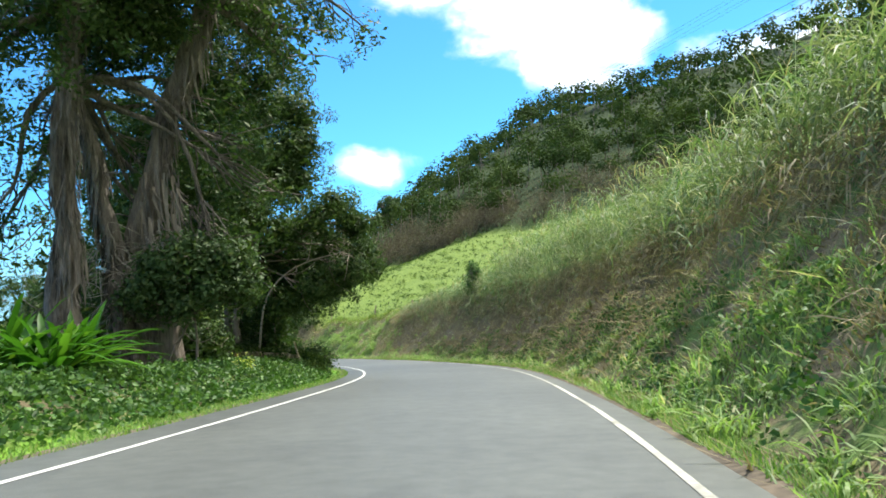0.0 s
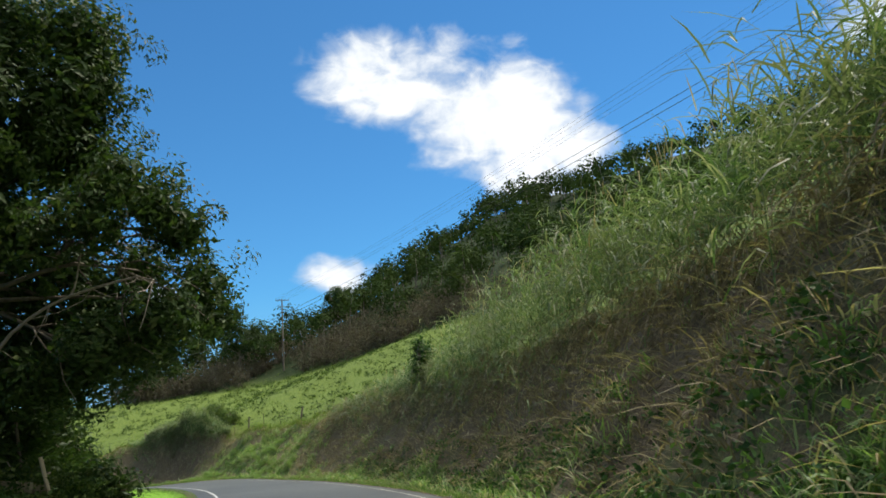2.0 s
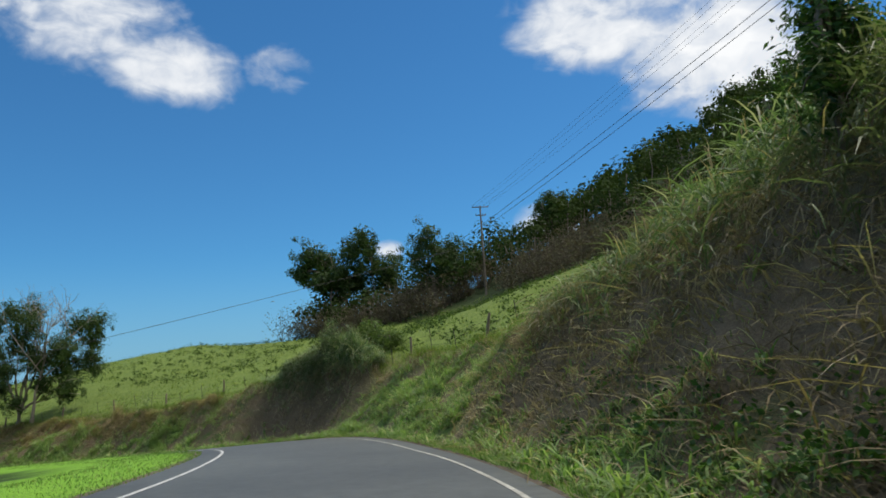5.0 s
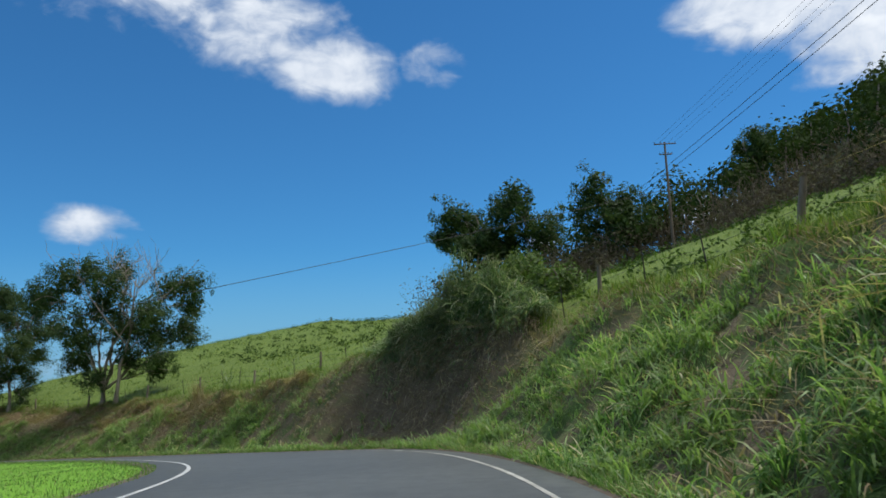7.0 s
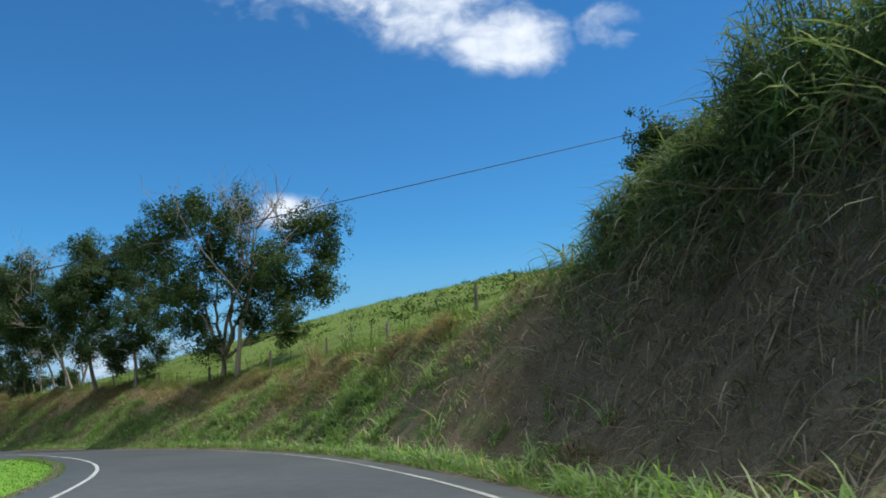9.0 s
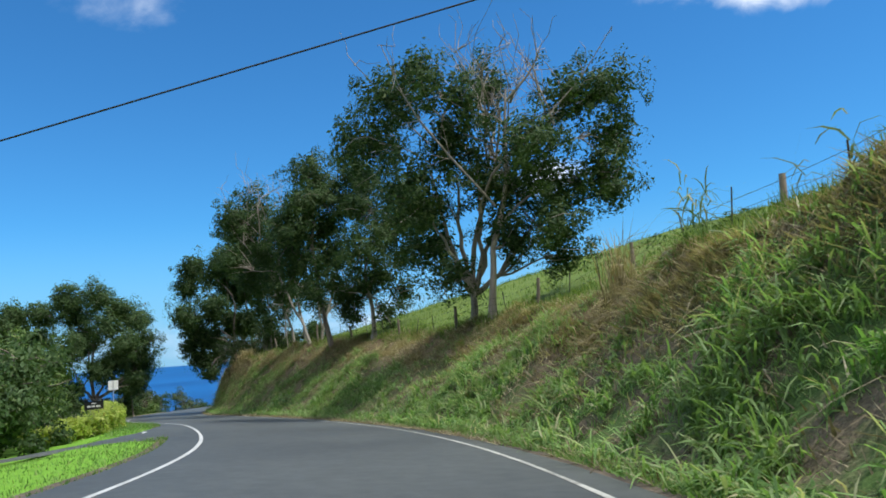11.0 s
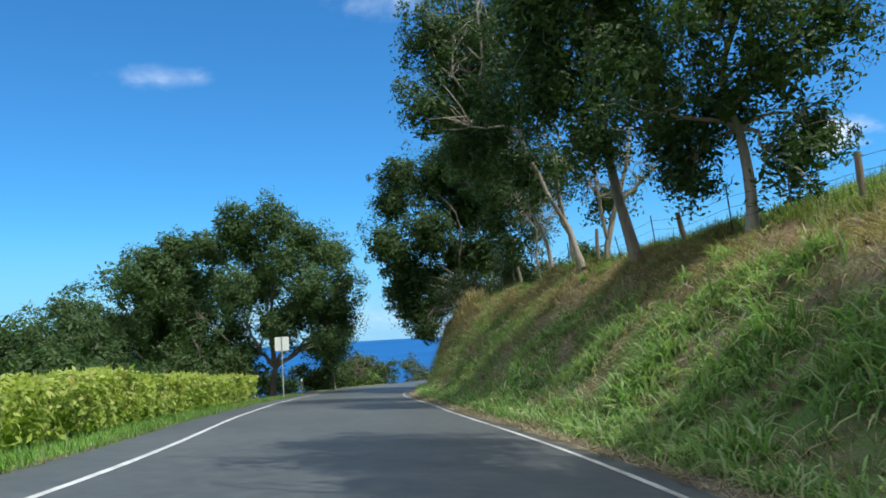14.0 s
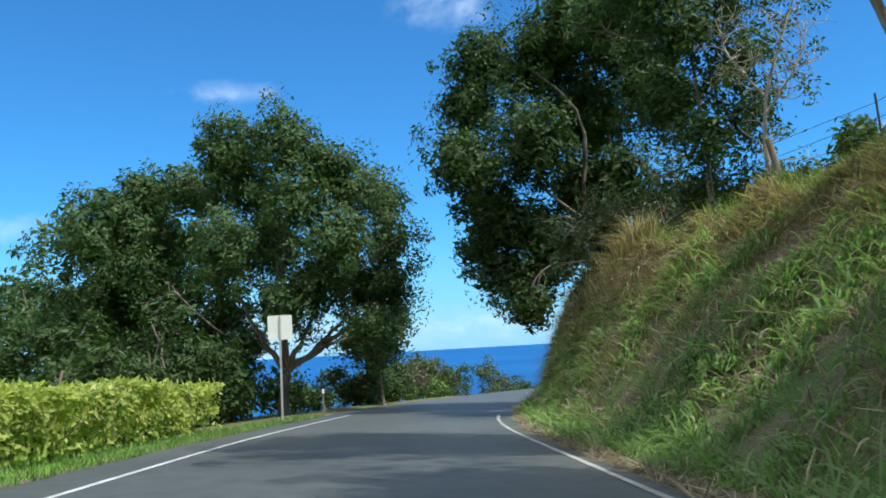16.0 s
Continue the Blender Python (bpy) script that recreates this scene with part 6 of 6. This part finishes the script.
def make_cover():
    """Creeping leaves under the old trees, and stray twigs."""
    rng = np.random.default_rng(9)
    c = Soup()
    n = 2000
    s = rng.uniform(6, 62, n)
    off = -steps(s, (6, 5.0), (38, 5.0), (44, 6.8), (62, 8.2)) - rng.uniform(0, 1, n) ** 1.3 * 6
    p = place(s, off)
    h = steps(-off, (5, 0.1), (6, 0.28), (8, 0.45), (11, 0.5)) * np.where(np.abs(s - 40) < 4, 0.7, 1)
    pts = (p[:, None] + rng.normal(size=(n, 24, 3)) * np.array([0.24, 0.24, 0.1]) + np.array([0, 0, 1.0]) * h[:, None, None]).reshape(-1, 3)
    c.leaves(pts, 0.135, rng, 0.0, 0.7)
    tagged(c.done("creeper", LEAF_COVER), "leafy green creeper covering the verge under the trees", "ground cover", kind="stuff")


make_cover()


def strap_plant(x, y, n, long, seed):
    """A clump of long arching strap leaves."""
    rng = np.random.default_rng(seed)
    base = np.array([x, y, float(ground([x], [y])[0])])
    home = thing("strap_leaf_plant", "large clump of long arching green strap leaves", "plant", "strap-leaved plants", at=tuple(base))
    for part_name, share, low in (("leaves", 0.8, 0.1), ("outer_leaves", 0.2, 0.6)):
        g = Soup()
        for _ in range(int(n * share)):
            a, L = rng.uniform(0, 2 * np.pi), long * rng.uniform(0.6, 1.15)
            out = rng.uniform(low, low + 0.7)
            t = np.linspace(0, 1, 7)[:, None]
            way = np.array([[np.cos(a), np.sin(a), 0]])
            mid = way * L * (0.25 * t + 0.75 * out * t**1.6) + np.array([[0, 0, 1]]) * L * (1.1 * t - (0.28 + 0.5 * out) * t**2) + rng.normal(size=(1, 3)) * 0.12 * np.array([[1, 1, 0]])
            w = 0.1 * np.sin(np.pi * np.clip(t * 0.93 + 0.07, 0, 1)) ** 0.6
            side = np.array([[-np.sin(a), np.cos(a), 0]])
            v = np.concatenate([mid - side * w + np.array([[0, 0, 0.4]]) * w, mid, mid + side * w + np.array([[0, 0, 0.4]]) * w])
            f = [(k, k + 7, k + 8, k + 1) for k in range(6)] + [(k + 7, k + 14, k + 15, k + 8) for k in range(6)]
            g.add(v, np.array(f))
        g.done(part_name, LEAF_TI, home)


for k, (x, y, n, L) in enumerate([(-9.4, 20.0, 80, 2.9), (-8.9, 17.9, 60, 2.5), (-11.2, 20.8, 70, 3.0), (-10.2, 18.4, 70, 3.0)]):
    strap_plant(x, y, n, L, 100 + k)


# ---------- hedge, signs, fences, poles ----------


def hedge_line(s):
    return steps(s, (154, -8.9), (156, -8.3), (159, -7.5), (162, -6.8), (166, -6.3), (174, -6.1), (185, -6.1), (203, -5.9))


def make_hedge():
    """One clipped hedge along the road, a box of leaves on many stems."""
    rng = np.random.default_rng(12)
    x0, y0 = from_road(159.0, -6.8)
    home = thing("hedge", "clipped yellow-green hedge along the road verge", "hedge", at=(float(x0), float(y0), float(ground([x0], [y0])[0])))
    origin = np.array(home.location)
    g, w = Soup(), Soup()
    n = 46000
    s, q, r = rng.uniform(154.4, 203.5, n), rng.uniform(0, 1, n), rng.uniform(-1, 1, n)
    gap = lump(s, s * 0, 1.6, 31)
    tall = steps(s, (156, 0.7), (162, 0.9), (168, 1.15), (176, 1.35), (204, 1.5)) * (1 + 0.14 * gap + 0.1 * lump(s, s * 0, 0.5, 35))
    face = rng.uniform(0, 1, n)
    tall = tall * (1 - 0.12 * np.abs(r) ** 3)
    z = np.where(face < 0.38, tall - np.abs(rng.normal(size=n)) * 0.08, tall * (0.06 + 0.94 * q ** 0.75))
    half = 0.6 + 0.2 * lump(s, z * 1.5, 0.7, 33)
    r = np.where(face < 0.38, r, np.where(face < 0.85, 1 - np.abs(rng.normal(size=n)) * 0.18, -1 + np.abs(rng.normal(size=n)) * 0.2))
    p = place(s, hedge_line(s) + r * half)
    p[:, 2] += z
    bushy = lump(s, z * 2.2 + r, 0.8, 37) + 0.7 * lump(s, z * 3, 0.4, 38)      # open places show the stems and the dark inside
    thin = (rng.uniform(-0.9, 1.0, n) < bushy + steps(s, (156, -0.12), (168, 0.1), (177, 0.6))) & ((q > 0.28) | (face < 0.38) | (rng.uniform(0, 1, n) < 0.5))
    nx, ny = np.interp(s, ALONG, RIGHT[:, 0]), np.interp(s, ALONG, RIGHT[:, 1])
    facing = np.where(face < 0.38, 0, np.where(face < 0.85, 1, -1))
    out = np.stack([nx * facing, ny * facing, np.where(face < 0.38, 1.0, 0.35)], 1)
    g.leaves(p[thin], 0.18, rng, -0.1, 0.45, 0.1, out[thin])
    s = rng.uniform(156.8, 203.2, 7000)         # leaves inside the hedge
    p = place(s, hedge_line(s) + rng.uniform(-0.4, 0.4, 7000))
    p[:, 2] += rng.uniform(0.05, 0.85, 7000) * steps(s, (156, 0.7), (162, 0.9), (168, 1.15), (176, 1.35), (204, 1.5))
    g.leaves(p, 0.24, rng, 0.0, 0.5)
    for s in np.arange(154.7, 203, 0.45):
        b = place(np.array([s]), np.array([hedge_line(s) + rng.uniform(-0.3, 0.3)]))[0]
        for _ in range(3):
            w.tube(bent(b, b + np.array([rng.normal() * 0.25, rng.normal() * 0.25, rng.uniform(0.6, 1.15)]), rng, 0.2, 4), np.linspace(0.025, 0.008, 4), 4)
    g.done("leaves", LEAF_HEDGE, home, origin=origin)
    tagged(w.done("stem_tangle", BARK, home, origin=origin), kind="stuff")


make_hedge()


def rounded_plate(w, h, r, d, n=5):
    """A flat sheet with rounded corners, standing in x and z."""
    pts = []
    for cx, cz, a0 in ((w / 2 - r, h / 2 - r, 0), (-w / 2 + r, h / 2 - r, 90), (-w / 2 + r, -h / 2 + r, 180), (w / 2 - r, -h / 2 + r, 270)):
        for k in range(n):
            a = radians(a0 + 90 * k / (n - 1))
            pts.append((cx + r * math.cos(a), cz + r * math.sin(a)))
    bm = bmesh.new()
    f = bm.faces.new([bm.verts.new((x, -d / 2, z)) for x, z in pts])
    e = bmesh.ops.extrude_face_region(bm, geom=[f])
    bmesh.ops.translate(bm, verts=[q for q in e["geom"] if isinstance(q, bmesh.types.BMVert)], vec=(0, d, 0))
    bmesh.ops.recalc_face_normals(bm, faces=bm.faces)
    return bm


def part(name, bm, material, parent, label=""):
    me = bpy.data.meshes.new(name)
    bm.to_mesh(me)
    bm.free()
    me.materials.append(material)
    ob = new(name, me)
    ob.parent = parent
    if label:
        ob["label"] = label
    return ob


def heading(s):
    """Degrees to turn a thing that faces -y so that it faces back down the road at s."""
    nx, ny = np.interp(s, ALONG, RIGHT[:, 0]), np.interp(s, ALONG, RIGHT[:, 1])
    return math.degrees(math.atan2(ny, nx))


def post_bm(w, d, h, sink=0.3):
    bm = bmesh.new()
    bmesh.ops.create_cube(bm, size=1)
    bmesh.ops.scale(bm, verts=bm.verts, vec=(w, d, h + sink))
    bmesh.ops.translate(bm, verts=bm.verts, vec=(0, 0, (h - sink) / 2))
    bmesh.ops.bevel(bm, geom=bm.edges[:], offset=min(w, d) * 0.15, segments=1, affect="EDGES")
    return bm


def make_sign():
    x, y = -118.9, 124.6
    z = float(ground([x], [y])[0])
    home = thing("road_sign", "white-grey back of a square road sign on a steel post", "road sign", at=(x, y, z))
    home.matrix_basis = pose(x, y, z, 0, 0, heading(208) + 6)
    top = -5.15 - z
    part("post", post_bm(0.075, 0.05, top - 0.02), STEEL, home, "galvanised steel sign post")
    bm = rounded_plate(0.9, 0.9, 0.07, 0.006)
    bmesh.ops.translate(bm, verts=bm.verts, vec=(0, 0.031, top - 0.46))
    board = part("board", bm, SIGN_BACK, home)
    for dz in (0.25, -0.25):
        bm = bmesh.new()
        bmesh.ops.create_cone(bm, cap_ends=True, segments=8, radius1=0.014, radius2=0.012, depth=0.02)
        bmesh.ops.rotate(bm, verts=bm.verts, matrix=Matrix.Rotation(radians(90), 3, "X"))
        bmesh.ops.translate(bm, verts=bm.verts, vec=(0, -0.034, top - 0.46 + dz))
        part("bolt", bm, STEEL, home)


make_sign()


def make_marker():
    x, y = -124.5, 126.2
    z = float(ground([x], [y])[0])
    home = thing("marker_post", "short white-topped wooden marker post on the verge", "marker post", at=(x, y, z))
    part("stake", post_bm(0.08, 0.08, 1.15), WOOD, home)
    bm = post_bm(0.12, 0.1, 0.2, 0)
    bmesh.ops.translate(bm, verts=bm.verts, vec=(0.01, 0, 1.05))
    part("cap", bm, WHITE, home, "white painted cap")


make_marker()


def make_yard_sign():
    """A dark board with two short lines of white writing on posts behind the hedge."""
    x, y = -76.8, 116.1
    z = float(ground([x], [y])[0])
    home = thing("yard_sign", "small black board with white writing behind the hedge", "sign", at=(x, y, z))
    home.matrix_basis = pose(x, y, z, 0, 0, heading(160) - 8)
    mid = -5.58 - z
    for dx in (-0.36, 0.36):
        bm = post_bm(0.07, 0.07, mid + 0.25)
        bmesh.ops.translate(bm, verts=bm.verts, vec=(dx, 0.05, 0))
        part("post", bm, BLACK, home)
    bm = rounded_plate(0.86, 0.4, 0.03, 0.03)
    bmesh.ops.translate(bm, verts=bm.verts, vec=(0, 0, mid))
    board = part("board", bm, BLACK, home)
    bm = post_bm(1.0, 0.14, 0.05, 0)
    bmesh.ops.translate(bm, verts=bm.verts, vec=(0, 0.02, mid + 0.24))
    part("cap_board", bm, BLACK, home)
    for w, h, dx, dz in ((0.22, 0.05, 0.0, 0.09), (0.16, 0.08, -0.22, -0.05), (0.16, 0.08, -0.03, -0.05), (0.2, 0.08, 0.2, -0.05)):
        bm = rounded_plate(w, h, 0.02, 0.004)
        bmesh.ops.translate(bm, verts=bm.verts, vec=(dx, -0.018, mid + dz))
        ob = part("lettering", bm, WHITE, board, "white painted lettering")


make_yard_sign()


def make_board():
    x, y = (float(q) for q in from_road(155.9, -5.05))
    z = float(place(np.array([155.9]), np.array([-5.05]))[0, 2])
    bm = bmesh.new()
    bmesh.ops.create_cube(bm, size=1)
    bmesh.ops.scale(bm, verts=bm.verts, vec=(0.75, 0.09, 0.05))
    bmesh.ops.bevel(bm, geom=bm.edges[:], offset=0.006, segments=1, affect="EDGES")
    ob = part("white_board", bm, WHITE, None)
    ob.matrix_basis = pose(x, y, z + 0.05, 0, 3, heading(156) + 84)
    tagged(ob, "thin white board lying at the drive's grassy edge", "board")


make_board()


def make_fence():
    """The pasture fence on top of the bank: wooden and thin steel posts with three wires."""
    rng = np.random.default_rng(14)
    x0, y0 = from_road(90.0, 11.0)
    home = thing("pasture_fence", "wire fence with weathered wooden and thin steel posts on the bank", "fence", at=(float(x0), float(y0), float(ground([x0], [y0])[0])))
    origin = np.array(home.location)
    tops, k = [], 0
    s = 88.0
    while s < 206:
        off = np.interp(s, BANK[:, 0], BANK[:, 1]) + steps(s, (88, 1.4), (100, 1.0), (120, 1.6), (145, 2.6), (160, 0.6), (206, 0.8))
        b = place(np.array([s]), np.array([off]))[0]
        lean = np.array([rng.normal() * 0.09, rng.normal() * 0.09, 1.0])
        h = rng.uniform(1.15, 1.4)
        p = Soup()
        if k % 3 == 0:
            path = [b - lean * 0.3, b + lean * h * 0.5 + rng.normal(size=3) * 0.02, b + lean * h]
            p.tube(path, [0.1, 0.085, 0.075], 8, 0.12, rng)
            p.done("wooden_post", WOOD, home, "weathered grey wooden post", origin=origin)
        else:
            p.tube([b - lean * 0.3, b + lean * h], [0.024, 0.022], 6)
            p.done("steel_post", DARK_STEEL, home, "thin dark steel post", origin=origin)
        tops.append((b, lean, h))
        s += rng.uniform(2.3, 3.2)
        k += 1
    for f in (0.35, 0.62, 0.9):
        w = Soup()
        w.tube([b + lean * 1.15 * f for b, lean, h in tops], np.full(len(tops), 0.006), 4)
        w.done("wire", DARK_STEEL, home, origin=origin)


make_fence()


def make_rail_fence():
    """A broken plank fence on the verge under the old trees."""
    rng = np.random.default_rng(15)
    a, b = np.array([-12.6, 41.3]), np.array([-7.6, 41.2])
    za, zb = -0.06, -0.55        # the planks' upper edge
    low = float(ground([a[0]], [a[1]])[0])
    home = thing("plank_fence", "old low fence of pale planks overgrown with creeper", "fence", at=(a[0], a[1], low))
    o = np.array([a[0], a[1], low])
    ang = math.degrees(math.atan2(b[1] - a[1], b[0] - a[0]))
    for t in (0.02, 0.3, 0.64, 0.98):
        q, z = a + (b - a) * t, za + (zb - za) * t
        foot = float(ground([q[0]], [q[1]])[0])
        p = Soup()
        p.tube([(q[0], q[1] + 0.12, min(foot, z - 0.6) - 0.2), (q[0] + 0.02, q[1] + 0.12, z - 0.3), (q[0] + 0.03, q[1] + 0.12, z + 0.02)], [0.1, 0.095, 0.09], 8, 0.1, rng)
        p.done("post", WOOD, home, origin=o)
    for t0, t1, tall in ((0.0, 0.63, 0.27), (0.645, 1.0, 0.3)):
        m, z = a + (b - a) * (t0 + t1) / 2, za + (zb - za) * (t0 + t1) / 2
        slope = -math.degrees(math.atan2(zb - za, b[0] - a[0]))
        p = Soup()
        n = 9
        for k in range(n):      # a board with a waney lower edge
            f = (k + 0.5) / n - 0.5
            L = np.linalg.norm(b - a) * (t1 - t0)
            p.box((L / n + 0.002, 0.05, tall + 0.02 * rng.normal()), pose(m[0], m[1], z - tall / 2, 0, slope + rng.uniform(-0.3, 0.3), ang) @ pose(f * L, 0, 0))
        p.done("plank", PLANK, home, "pale weathered plank", origin=o)
    p = Soup()
    foot = float(ground([-7.3], [41.1])[0])
    p.tube([(-7.25, 41.0, foot - 0.2), (-7.45, 41.0, foot + 0.5), (-7.75, 41.0, 0.1)], [0.06, 0.055, 0.05], 6)
    p.done("stake", PLANK, home, "leaning pale stake", origin=o)
    v = Soup()
    n = 520         # creeper on and in front of the fence
    x = rng.uniform(-13.2, -6.2, n)
    edge = np.interp(x, [-13.2, -7.6, -6.2], [0.0, -0.55, -0.8])
    over = rng.uniform(0, 1, n) < 0.22
    y = np.where(over, 41.25 + rng.normal(size=n) * 0.12, 40.9 - np.abs(rng.normal(size=n)) * 0.4)
    floor_z = ground(x, y)
    z = np.where(over, edge + rng.uniform(-0.08, 0.22, n), floor_z + rng.uniform(0.05, 1, n) * np.maximum(edge - 0.3 - floor_z, 0.15))
    c = np.stack([x, y, z], 1)
    v.leaves((c[:, None] + rng.normal(size=(n, 16, 3)) * np.array([0.16, 0.1, 0.09])).reshape(-1, 3), 0.12, rng, 0.1, 0.65)
    tagged(v.done("creeper", LEAF_SHRUB), "light green creeper trailing over the plank fence", "ground cover", kind="stuff")


make_rail_fence()


def utility_pole(x, y, top, label, arms, turn):
    z = float(ground([x], [y])[0])
    home = thing("utility_pole", label, "utility pole", "utility poles", at=(x, y, z))
    p = Soup()
    p.tube([(0, 0, -0.5), (0, 0, (top - z) * 0.5), (0, 0, top - z)], [0.17, 0.15, 0.11], 10)
    p.done("pole", WOOD, home, shade=True)
    for dz, w in arms:
        a = Soup()
        m = pose(0, -0.16, top - z - dz, 0, 0, 0)
        turned = pose(0, 0, 0, 0, 0, turn)
        a.box((w, 0.1, 0.12), turned @ m)
        arm = a.done("crossarm", WOOD, home)
        for q in (-0.47, -0.2, 0.2, 0.47):
            i = Soup()
            c = turned @ Vector((q * w, -0.16, top - z - dz + 0.06))
            i.tube([c, c + Vector((0, 0, 0.1)), c + Vector((0, 0, 0.18))], [0.02, 0.05, 0.03], 8)
            i.done("insulator", DARK_STEEL, arm)
    return home


utility_pole(-20.6, 169.2, 24.4, "tall wooden utility pole with two crossarms on the hillside", [(0.25, 2.5), (1.5, 1.5)], 20)
utility_pole(-47.0, 212.0, 25.0, "distant wooden utility pole behind the ridge trees", [(0.25, 2.4)], 20)
utility_pole(47.0, 50.0, 34.0, "wooden utility pole on the upper hill", [(0.25, 2.5), (1.5, 1.5)], 20)
utility_pole(-59.5, 107.0, 1.8, "short wooden service pole below the road", [(0.25, 1.2)], 60)


def cable(a, b, r, sag, label, n=24):
    a, b = np.asarray(a, float), np.asarray(b, float)
    t = np.linspace(0, 1, n)[:, None]
    c = Soup()
    c.tube(a + (b - a) * t - np.array([[0, 0, 1.0]]) * sag * 4 * t * (1 - t), np.full(n, r), 5)
    tagged(c.done("overhead_cable", CABLE), label, "cable", "overhead cables")


for dx, dz in ((0.0, 0.0), (0.3, -0.55)):
    cable((-20.6 + dx, 169.0, 21.4 + dz), (47.0 + dx, 50.2, 30.6 + dz), 0.028, 1.2, "thick black overhead cable strung between the poles")
    cable((-20.6 + dx, 169.4, 21.4 + dz), (-47.0 + dx, 211.8, 22.0 + dz), 0.03, 0.8, "thick black overhead cable strung between the poles")
for dx in (-1.15, -0.5, 0.5, 1.15):
    cable((-20.6 + dx, 169.0 + dx * 0.36, 24.35), (47.0 + dx, 50.2 + dx * 0.36, 33.9), 0.01, 1.6, "thin overhead wire between the crossarms")
cable((-20.6, 169.0, 18.75), (-59.4, 107.3, 0.95), 0.025, 0.2, "black service cable crossing over the road")
